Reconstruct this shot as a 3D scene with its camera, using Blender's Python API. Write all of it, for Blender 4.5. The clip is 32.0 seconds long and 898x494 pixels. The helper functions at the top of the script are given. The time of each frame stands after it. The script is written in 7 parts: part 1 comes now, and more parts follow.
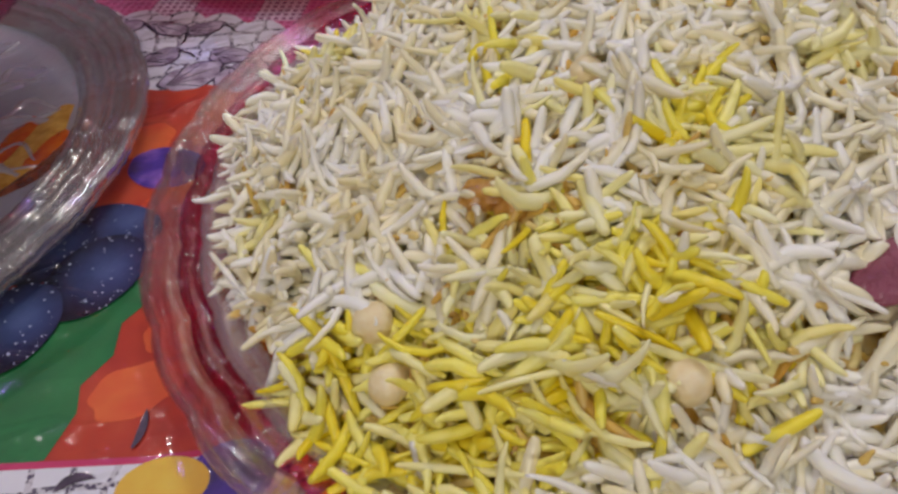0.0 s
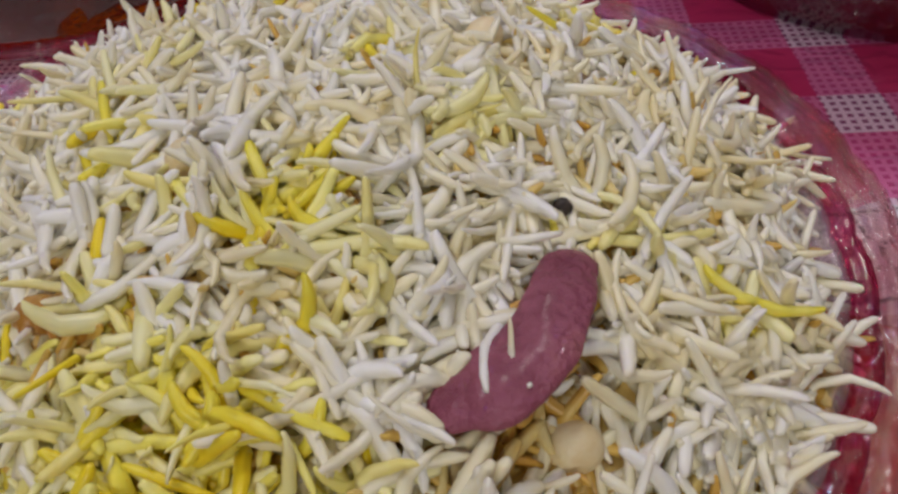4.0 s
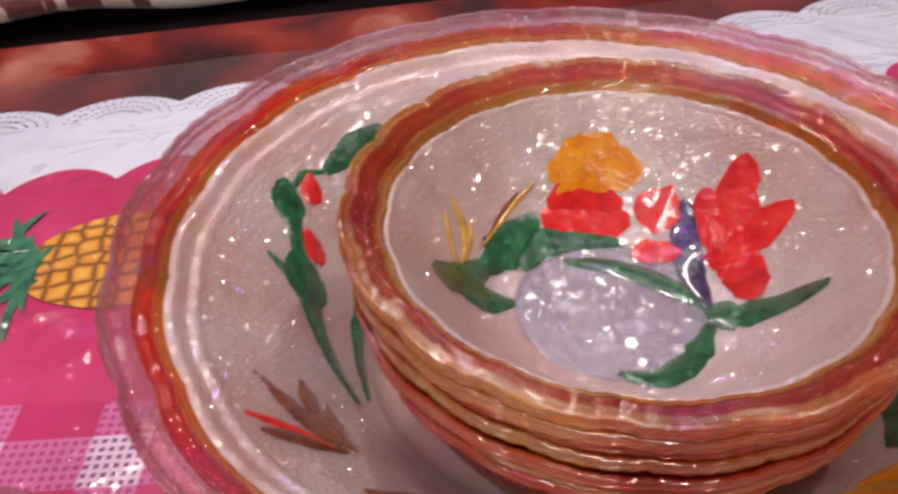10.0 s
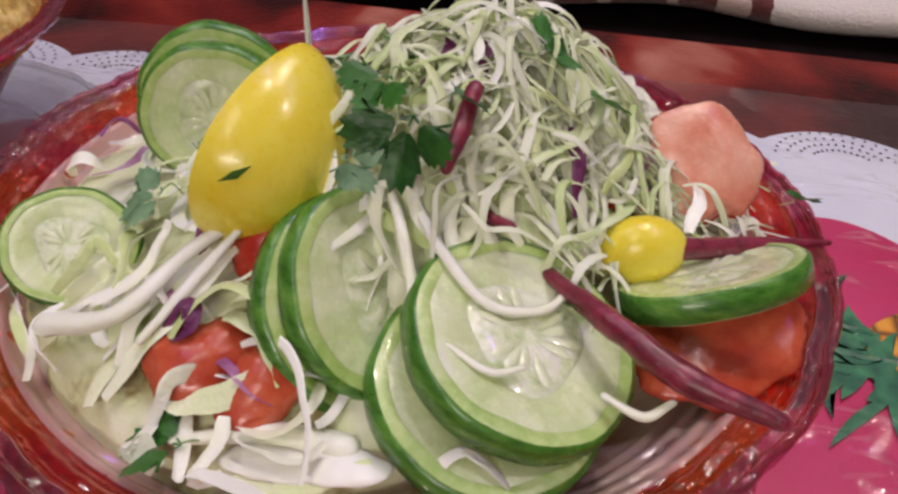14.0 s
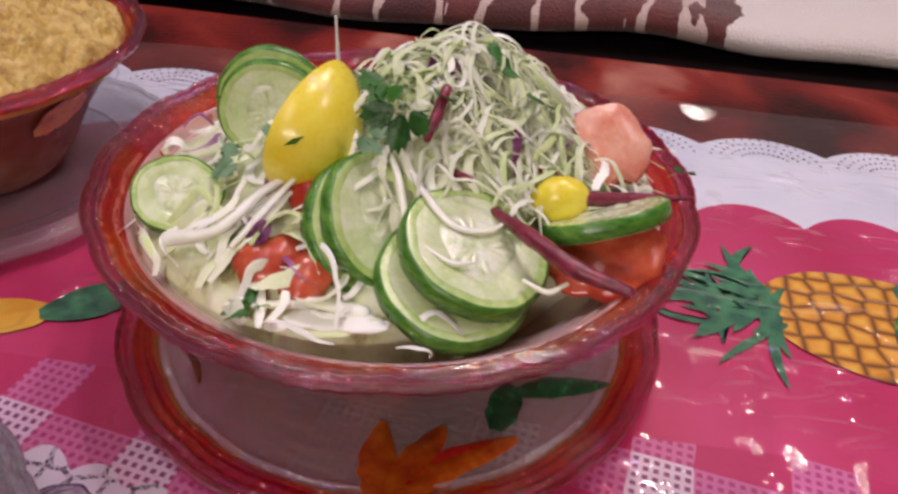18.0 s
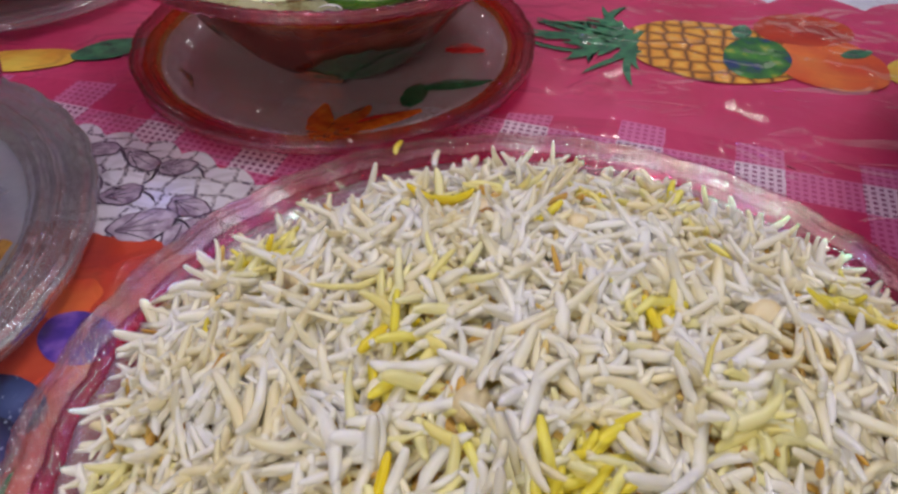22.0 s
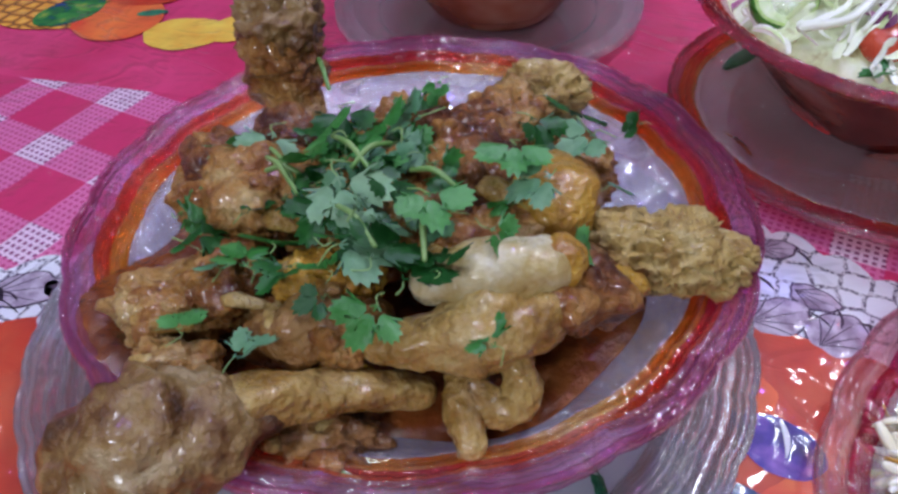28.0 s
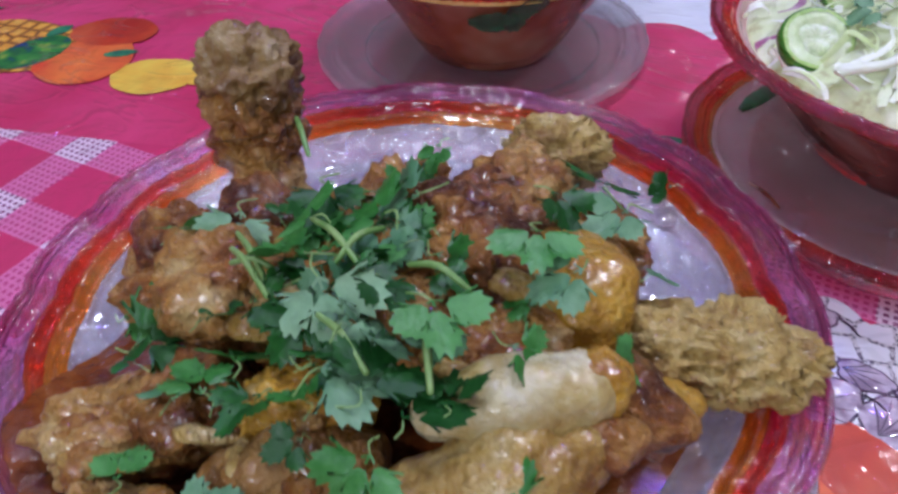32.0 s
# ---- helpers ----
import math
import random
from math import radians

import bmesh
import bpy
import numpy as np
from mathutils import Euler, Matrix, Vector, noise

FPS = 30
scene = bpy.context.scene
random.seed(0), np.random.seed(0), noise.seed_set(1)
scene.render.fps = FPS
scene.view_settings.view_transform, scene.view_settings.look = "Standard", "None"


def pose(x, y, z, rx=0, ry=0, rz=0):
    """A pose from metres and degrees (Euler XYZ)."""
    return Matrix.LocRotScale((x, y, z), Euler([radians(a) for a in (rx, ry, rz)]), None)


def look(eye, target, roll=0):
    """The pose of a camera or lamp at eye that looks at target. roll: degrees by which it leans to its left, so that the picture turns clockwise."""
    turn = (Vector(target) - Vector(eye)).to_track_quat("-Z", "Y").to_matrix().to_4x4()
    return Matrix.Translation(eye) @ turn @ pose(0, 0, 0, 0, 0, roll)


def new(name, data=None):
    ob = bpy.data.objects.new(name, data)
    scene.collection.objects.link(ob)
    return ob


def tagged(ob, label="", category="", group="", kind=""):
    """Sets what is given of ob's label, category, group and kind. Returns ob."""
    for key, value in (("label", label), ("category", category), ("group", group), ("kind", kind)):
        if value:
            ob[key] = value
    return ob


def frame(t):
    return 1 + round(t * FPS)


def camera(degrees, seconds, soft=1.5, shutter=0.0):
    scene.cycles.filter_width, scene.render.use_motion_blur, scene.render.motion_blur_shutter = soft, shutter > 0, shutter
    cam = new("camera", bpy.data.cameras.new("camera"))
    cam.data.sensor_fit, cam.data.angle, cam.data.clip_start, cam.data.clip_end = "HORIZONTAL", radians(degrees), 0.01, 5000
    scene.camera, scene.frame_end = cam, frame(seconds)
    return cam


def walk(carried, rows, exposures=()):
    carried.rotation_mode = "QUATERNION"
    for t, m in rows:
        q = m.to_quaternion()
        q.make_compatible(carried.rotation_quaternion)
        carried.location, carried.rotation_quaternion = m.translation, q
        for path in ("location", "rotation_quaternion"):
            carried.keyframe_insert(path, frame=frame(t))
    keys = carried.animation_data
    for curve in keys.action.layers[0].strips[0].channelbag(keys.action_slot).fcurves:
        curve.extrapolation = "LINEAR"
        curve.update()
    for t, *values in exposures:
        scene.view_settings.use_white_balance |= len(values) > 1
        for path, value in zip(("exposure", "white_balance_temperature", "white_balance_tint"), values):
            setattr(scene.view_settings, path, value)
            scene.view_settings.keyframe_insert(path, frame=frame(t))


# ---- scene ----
cam = camera(61.62, 32.0, soft=2.7, shutter=0.5)
PATH = [
    (0, (-0.00114, 0.00022, 0.17384), (-0.01422, 0.20917, -0.04102), -6.03),
    (0.5, (0.01121, 0.00433, 0.17284), (-0.00285, 0.21451, -0.04077), -7.35),
    (1, (0.02811, 0.00701, 0.17147), (0.02134, 0.21769, -0.04199), -6.30),
    (1.5, (0.04506, 0.00725, 0.16622), (0.04332, 0.21869, -0.04659), -5.99),
    (2, (0.05569, 0.00795, 0.16382), (0.05774, 0.21746, -0.05090), -5.32),
    (2.5, (0.07225, 0.01935, 0.16441), (0.07966, 0.22798, -0.05104), -5.82),
    (4.5, (0.08890, 0.03512, 0.16249), (0.09590, 0.25276, -0.04387), -6.05),
    (5, (0.11040, 0.06987, 0.18044), (0.13085, 0.29039, -0.02191), -7.53),
    (5.5, (0.13581, 0.09741, 0.19537), (0.16755, 0.31126, -0.01261), -6.88),
    (5.7, (0.14901, 0.11034, 0.20977), (0.18868, 0.32218, 0.00108), -5.80),
    (6, (0.17237, 0.12588, 0.22605), (0.22319, 0.33040, 0.01253), -4.62),
    (6.5, (0.21415, 0.14731, 0.22664), (0.27145, 0.35429, 0.01717), -4.50),
    (7, (0.23367, 0.15965, 0.22115), (0.29552, 0.36842, 0.01478), -4.76),
    (7.5, (0.24045, 0.16015, 0.22308), (0.29872, 0.37597, 0.02302), -4.81),
    (8, (0.24135, 0.16085, 0.22313), (0.29965, 0.37929, 0.02594), -4.93),
    (8.5, (0.24411, 0.17078, 0.22576), (0.30189, 0.39122, 0.03065), -3.95),
    (9, (0.25121, 0.17597, 0.23387), (0.30360, 0.39854, 0.03966), -2.66),
    (9.5, (0.25306, 0.17400, 0.23617), (0.30689, 0.39963, 0.04591), -1.16),
    (10, (0.23790, 0.17361, 0.23487), (0.27575, 0.40065, 0.04246), -2.60),
    (10.5, (0.23657, 0.18153, 0.25021), (0.25041, 0.40294, 0.04825), -6.37),
    (11, (0.17464, 0.19665, 0.24733), (0.18178, 0.42527, 0.05320), -5.06),
    (11.5, (0.08202, 0.20474, 0.23025), (0.06805, 0.43032, 0.03298), -1.28),
    (12, (0.01588, 0.23073, 0.22360), (-0.00869, 0.45952, 0.03112), -0.27),
    (12.5, (-0.02468, 0.26383, 0.19954), (-0.05481, 0.49628, 0.01229), 2.35),
    (13, (-0.04373, 0.27840, 0.18967), (-0.07668, 0.51249, 0.00497), 2.40),
    (13.5, (-0.04411, 0.28146, 0.18748), (-0.07334, 0.51518, 0.00168), 3.02),
    (14, (-0.04574, 0.27846, 0.18668), (-0.07335, 0.51203, 0.00045), 3.74),
    (14.5, (-0.04778, 0.27729, 0.18895), (-0.07576, 0.51152, 0.00360), 3.78),
    (16.5, (-0.04672, 0.23690, 0.20582), (-0.07309, 0.47214, 0.02151), 5.18),
    (17, (-0.04372, 0.22828, 0.21043), (-0.06999, 0.46460, 0.02750), 5.00),
    (17.5, (-0.03791, 0.21594, 0.21614), (-0.06760, 0.45364, 0.03554), 4.65),
    (18, (-0.02724, 0.20265, 0.21865), (-0.05831, 0.44103, 0.03917), 3.85),
    (18.5, (-0.01396, 0.18426, 0.22269), (-0.04405, 0.42330, 0.04393), 4.19),
    (19, (-0.00227, 0.15787, 0.21790), (-0.03030, 0.39412, 0.03515), 5.22),
    (19.5, (0.01265, 0.12335, 0.21796), (-0.02478, 0.35794, 0.03474), 4.12),
    (20, (0.01959, 0.11926, 0.21968), (-0.02060, 0.35286, 0.03580), 2.12),
    (20.5, (0.02771, 0.10911, 0.21476), (-0.01022, 0.33621, 0.02244), 0.60),
    (21, (0.03118, 0.09634, 0.21482), (-0.00401, 0.32080, 0.01890), 0.57),
    (21.5, (0.03362, 0.08289, 0.21079), (0.00220, 0.30347, 0.00990), 1.20),
    (22, (0.03687, 0.06445, 0.20901), (0.00719, 0.28315, 0.00581), 1.46),
    (22.5, (0.03558, 0.05550, 0.20868), (0.00729, 0.27417, 0.00526), 1.41),
    (23, (0.01861, 0.05230, 0.22596), (-0.01553, 0.27141, 0.02391), -0.65),
    (23.5, (-0.03063, 0.04610, 0.23177), (-0.07804, 0.26125, 0.02815), -1.84),
    (23.7, (-0.05745, 0.04356, 0.23419), (-0.11057, 0.25927, 0.03258), -1.65),
    (23.8, (-0.07540, 0.04165, 0.23237), (-0.13125, 0.25536, 0.02937), -1.41),
    (24, (-0.10065, 0.04223, 0.22862), (-0.15876, 0.25311, 0.02331), -0.83),
    (24.5, (-0.13742, 0.05083, 0.22207), (-0.20405, 0.25706, 0.01463), -1.14),
    (25, (-0.16497, 0.05596, 0.21107), (-0.24039, 0.25597, 0.00057), -1.93),
    (25.5, (-0.17475, 0.06354, 0.19589), (-0.27205, 0.26861, -0.00026), -2.82),
    (27.5, (-0.16562, 0.04882, 0.22999), (-0.24877, 0.25083, 0.02437), -2.52),
    (28, (-0.16528, 0.04778, 0.23101), (-0.24923, 0.25036, 0.02629), -2.54),
    (28.5, (-0.16545, 0.04709, 0.23134), (-0.24937, 0.24976, 0.02670), -2.51),
    (29, (-0.16556, 0.04726, 0.23182), (-0.24929, 0.25036, 0.02751), -2.39),
    (29.5, (-0.16590, 0.04788, 0.23115), (-0.24889, 0.25180, 0.02736), -2.13),
    (30, (-0.16709, 0.04720, 0.23130), (-0.25114, 0.25077, 0.02760), -2.56),
    (30.5, (-0.16737, 0.05572, 0.22796), (-0.24768, 0.26308, 0.02659), -1.68),
    (31, (-0.17282, 0.06916, 0.22381), (-0.25182, 0.27835, 0.02382), -1.56),
    (31.5, (-0.17690, 0.07210, 0.22194), (-0.25518, 0.28185, 0.02224), -1.06),
    (32, (-0.18412, 0.08430, 0.21895), (-0.26544, 0.29484, 0.02131), -2.39),
]
walk(cam, [(t, look(eye, target, roll)) for t, eye, target, roll in PATH], exposures=[(0, -1.10, 6700, 9), (2.5, -1.25, 6800, 8), (5, -1.00, 6200, 8), (6, -0.52, 6000, 10), (7, -0.40, 7300, 16), (10, -0.42, 7100, 16), (12, -0.75, 7200, 15), (14, -0.82, 7000, 17), (17, -0.68, 7300, 23), (20, -0.74, 6500, 13), (22, -0.98, 6500, 11), (23, -0.96, 6200, 11), (24, -0.62, 5700, 12), (28, -0.55, 5400, 12), (32, -0.50, 5400, 12)])

# ---- world and lamps ----
world = bpy.data.worlds.new("room_light")
scene.world = world
world.use_nodes = True
world.node_tree.nodes["Background"].inputs["Color"].default_value = (0.80, 0.78, 0.95, 1)
world.node_tree.nodes["Background"].inputs["Strength"].default_value = 0.25


def area_lamp(name, eye, size, length, power, colour, turn=0.0):
    """A lamp that faces straight down: a tube of that length, or a disc where length is 0."""
    data = bpy.data.lights.new(name, "AREA")
    data.energy, data.color, data.size = power, colour, size
    if length:
        data.shape, data.size_y = "RECTANGLE", length
    else:
        data.shape = "DISK"
    ob = new(name, data)
    ob.matrix_world = pose(*eye, 0, 0, turn)
    return ob


area_lamp("tube_lamp", (0.30, 1.45, 1.90), 0.05, 1.2, 23, (1.0, 0.95, 0.91), 8)
area_lamp("tube_lamp", (-0.55, -0.55, 1.95), 0.05, 1.2, 12, (1.0, 0.96, 0.93), -10)
# Fill lamp added behind the camera to brighten the dishes' front sides.
front_fill = area_lamp("added_front_fill_lamp", (-0.35, -2.2, 1.45), 0.05, 1.2, 42, (1.0, 0.95, 0.91))
front_fill.matrix_world = look((-0.35, -2.2, 1.45), (0.0, 0.3, 0.0), 90)
area_lamp("bulb_lamp", (1.15, 0.45, 1.85), 0.06, 0, 11, (0.98, 0.95, 1.0))
area_lamp("bulb_lamp", (-1.05, 0.75, 1.85), 0.06, 0, 11, (0.95, 0.95, 1.0))
area_lamp("bulb_lamp", (0.05, 0.75, 1.70), 0.05, 0, 6, (1.0, 0.97, 0.94))
area_lamp("blue_spot_lamp", (-0.20, 0.95, 1.3), 0.035, 0, 2.0, (0.22, 0.12, 1.0))
area_lamp("violet_spot_lamp", (0.55, 0.85, 1.35), 0.035, 0, 1.6, (0.34, 0.12, 1.0))
area_lamp("violet_spot_lamp", (-0.75, 0.10, 1.35), 0.035, 0, 1.6, (0.34, 0.12, 1.0))
spot = bpy.data.lights.new("blue_led_lamp", "SPOT")
spot.energy, spot.color, spot.spot_size, spot.spot_blend, spot.shadow_soft_size = 30.0, (0.05, 0.10, 1.0), math.radians(1.1), 0.6, 0.01
new("blue_led_lamp", spot).matrix_world = look((-0.11, 0.46, 1.25), (-0.122, 0.297, 0.0))


# ---- materials ----
def nodes_of(name):
    m = bpy.data.materials.new(name)
    m.use_nodes = True
    nt = m.node_tree
    nt.nodes.clear()
    out = nt.nodes.new("ShaderNodeOutputMaterial")
    return m, nt, out


def N(nt, kind, **kw):
    n = nt.nodes.new("ShaderNode" + kind)
    for k, v in kw.items():
        if k in n.inputs:
            s = n.inputs[k]
            if isinstance(v, bpy.types.NodeSocket):
                nt.links.new(v, s)
            else:
                s.default_value = v
        else:
            setattr(n, k, v)
    return n


def put(nt, socket, n, i):
    nt.links.new(socket, n.inputs[i])


def coords(nt, scale=(1, 1, 1)):
    tc = N(nt, "TexCoord")
    mp = N(nt, "Mapping", Vector=tc.outputs["Object"], Scale=scale)
    return mp.outputs[0]


def ramp(nt, fac, stops):
    r = N(nt, "ValToRGB", Fac=fac)
    e = r.color_ramp.elements
    while len(e) < len(stops):
        e.new(0.5)
    for k, (p, c) in zip(e, stops):
        k.position, k.color = p, (*c, 1)
    return r.outputs[0]


def paint(name, stops, scale=60.0, rough=0.45, bump=0.2, bump_scale=None, detail=5.0, spec=0.5, sss=0.0, coat=0.0, island=0.0, metal=0.0, obrand=0.0, stretch=(1, 1, 1), bump_dist=0.001, thin=0.0):
    """A surface whose colour wanders between the stops, with grain at two scales."""
    m, nt, out = nodes_of(name)
    co = coords(nt, stretch)
    t1 = N(nt, "TexNoise", Vector=co, Scale=scale, Detail=detail, Roughness=0.6)
    fac = t1.outputs[0]
    if island or obrand:
        src = N(nt, "NewGeometry").outputs["Random Per Island"] if island else N(nt, "ObjectInfo").outputs["Random"]
        k = island or obrand
        mul = N(nt, "Math", operation="MULTIPLY_ADD")
        put(nt, src, mul, 0)
        mul.inputs[1].default_value, mul.inputs[2].default_value = k, -k / 2
        add = N(nt, "Math", operation="ADD")
        put(nt, fac, add, 0)
        put(nt, mul.outputs[0], add, 1)
        fac = add.outputs[0]
    col = ramp(nt, fac, stops)
    t2 = N(nt, "TexNoise", Vector=co, Scale=bump_scale or scale * 4, Detail=6.0)
    b = N(nt, "Bump", Strength=bump, Distance=bump_dist, Height=t2.outputs[0])
    rr = N(nt, "Math", operation="MULTIPLY_ADD")
    put(nt, t2.outputs[0], rr, 0)
    rr.inputs[1].default_value, rr.inputs[2].default_value = 0.3, max(0.0, rough - 0.15)
    p = N(nt, "BsdfPrincipled", Roughness=rr.outputs[0], Normal=b.outputs[0], Metallic=metal)
    put(nt, col, p, "Base Color")
    p.inputs["Specular IOR Level"].default_value = spec
    p.inputs["Coat Weight"].default_value = coat
    p.inputs["Coat Roughness"].default_value = 0.12
    if sss:
        p.inputs["Subsurface Weight"].default_value = sss
        p.inputs["Subsurface Radius"].default_value = (0.004, 0.0034, 0.0026)
        p.inputs["Subsurface Scale"].default_value = 0.9
    if thin:
        tl = N(nt, "BsdfTranslucent", Normal=b.outputs[0])
        put(nt, col, tl, "Color")
        both = N(nt, "MixShader", Fac=thin)
        put(nt, p.outputs[0], both, 1)
        put(nt, tl.outputs[0], both, 2)
        put(nt, both.outputs[0], out, 0)
        return m
    put(nt, p.outputs[0], out, 0)
    return m


def glass(name, tint, frost=0.0, milk=(0.85, 0.8, 0.8), rough=0.06, bump=0.1, scale=300.0, gloss=0.35, dist=0.0006, bend=0.0, drift=(), facet=(420.0, 0.5, 0.10), fine=0.0, base=0.08, stipple=0.0):
    """Thin pressed glass: clear and tinted, or frosted, with a fresnel gloss on an uneven surface and small glinting facets."""
    m, nt, out = nodes_of(name)
    co = coords(nt)
    t = N(nt, "TexNoise", Vector=co, Scale=scale, Detail=3.0)
    t0 = N(nt, "TexNoise", Vector=co, Scale=35.0, Detail=2.0)
    b0 = N(nt, "Bump", Strength=0.18, Distance=0.002, Height=t0.outputs[0])
    b = N(nt, "Bump", Strength=bump, Distance=dist, Height=t.outputs[0], Normal=b0.outputs[0])
    if stipple:
        vs_ = N(nt, "TexVoronoi", Vector=co, Scale=stipple, feature="SMOOTH_F1", Randomness=0.9)
        b = N(nt, "Bump", Strength=0.8, Distance=0.0007, Height=vs_.outputs["Distance"], Normal=b.outputs[0])
    tr = N(nt, "BsdfTransparent", Color=(*tint, 1))
    if bend:
        rf = N(nt, "BsdfGlass", Color=(*tint, 1), Roughness=0.02, IOR=1.45, Normal=b.outputs[0])
        both = N(nt, "MixShader", Fac=bend)
        put(nt, tr.outputs[0], both, 1)
        put(nt, rf.outputs[0], both, 2)
        clear = both.outputs[0]
    else:
        clear = tr.outputs[0]
    di = N(nt, "BsdfDiffuse", Color=(*milk, 1), Normal=b.outputs[0])
    tl = N(nt, "BsdfTranslucent", Color=(*milk, 1), Normal=b.outputs[0])
    if drift:
        nd = N(nt, "TexNoise", Vector=co, Scale=24.0, Detail=2.0)
        dc = ramp(nt, nd.outputs[0], drift)
        for n in (tr, di, tl):
            put(nt, dc, n, "Color")
    dm = N(nt, "MixShader", Fac=0.20)
    put(nt, di.outputs[0], dm, 1)
    put(nt, tl.outputs[0], dm, 2)
    fr = N(nt, "MixShader")
    ff = N(nt, "Math", operation="MULTIPLY_ADD")
    put(nt, t0.outputs[0], ff, 0)
    ff.inputs[1].default_value, ff.inputs[2].default_value = frost * 0.6, frost * 0.7
    put(nt, ff.outputs[0], fr, 0)
    put(nt, clear, fr, 1)
    put(nt, dm.outputs[0], fr, 2)
    gl = N(nt, "BsdfGlossy", Roughness=rough, Normal=b.outputs[0])
    fz = N(nt, "LayerWeight", Blend=0.5, Normal=b.outputs[0])
    pw = N(nt, "Math", operation="POWER")
    put(nt, fz.outputs["Facing"], pw, 0)
    pw.inputs[1].default_value = 3.5
    fm = N(nt, "Math", operation="MULTIPLY_ADD")
    put(nt, pw.outputs[0], fm, 0)
    fm.inputs[1].default_value, fm.inputs[2].default_value = gloss, base
    fm.use_clamp = True
    mx = N(nt, "MixShader")
    put(nt, fm.outputs[0], mx, 0)
    put(nt, fr.outputs[0], mx, 1)
    put(nt, gl.outputs[0], mx, 2)
    last = mx.outputs[0]
    for size, tip, share in [facet] + ([(1100.0, 0.9, fine)] if fine else []):
        vo = N(nt, "TexVoronoi", Vector=co, Scale=size)
        off = N(nt, "VectorMath", operation="MULTIPLY_ADD")
        put(nt, vo.outputs["Color"], off, 0)
        off.inputs[1].default_value = (2 * tip,) * 3
        off.inputs[2].default_value = (-tip,) * 3
        add = N(nt, "VectorMath", operation="ADD")
        put(nt, off.outputs[0], add, 0)
        put(nt, b0.outputs[0], add, 1)
        nn = N(nt, "VectorMath", operation="NORMALIZE")
        put(nt, add.outputs[0], nn, 0)
        gg = N(nt, "BsdfGlossy", Roughness=0.11, Normal=nn.outputs[0])
        m2 = N(nt, "MixShader", Fac=share)
        put(nt, last, m2, 1)
        put(nt, gg.outputs[0], m2, 2)
        last = m2.outputs[0]
    put(nt, last, out, 0)
    return m


def enamel(name, stops, scale=120.0):
    """Brushed-on glass paint: glossy, streaked, thin enough in places to let the glass show."""
    m, nt, out = nodes_of(name)
    co = coords(nt)
    n1 = N(nt, "TexNoise", Vector=co, Scale=scale, Detail=4.0)
    n2 = N(nt, "TexNoise", Vector=co, Scale=320.0, Detail=3.0)
    col = ramp(nt, n1.outputs[0], stops)
    b = N(nt, "Bump", Strength=0.8, Distance=0.0015, Height=n1.outputs[0])
    b2 = N(nt, "Bump", Strength=0.5, Distance=0.0008, Height=n2.outputs[0], Normal=b.outputs[0])
    p = N(nt, "BsdfPrincipled", Roughness=0.25, Normal=b2.outputs[0])
    put(nt, col, p, "Base Color")
    p.inputs["Coat Weight"].default_value = 1.0
    p.inputs["Coat Roughness"].default_value = 0.06
    al = N(nt, "MapRange", Value=n2.outputs[0])
    for k, v in (("From Min", 0.3), ("From Max", 0.7), ("To Min", 0.80), ("To Max", 0.98)):
        al.inputs[k].default_value = v
    put(nt, al.outputs[0], p, "Alpha")
    put(nt, p.outputs[0], out, 0)
    return m


def math_node(nt, op, a, b=None, c=None):
    n = N(nt, "Math", operation=op)
    for i, v in enumerate((a, b, c)):
        if v is None:
            continue
        if isinstance(v, bpy.types.NodeSocket):
            put(nt, v, n, i)
        else:
            n.inputs[i].default_value = v
    return n.outputs[0]


def print_mat(name, stops, scale=40.0, hard=False, pattern="noise", wrinkle=0.55):
    """Printed vinyl under a clear glossy sheet with soft wrinkles."""
    m, nt, out = nodes_of(name)
    co = coords(nt)
    if pattern == "cells":
        t = N(nt, "TexVoronoi", Vector=co, Scale=scale, feature="DISTANCE_TO_EDGE", Randomness=0.45)
    else:
        t = N(nt, "TexNoise", Vector=co, Scale=scale, Detail=4.0)
    col = ramp(nt, t.outputs[0], stops)
    vinyl(nt, out, co, col, wrinkle)
    return m


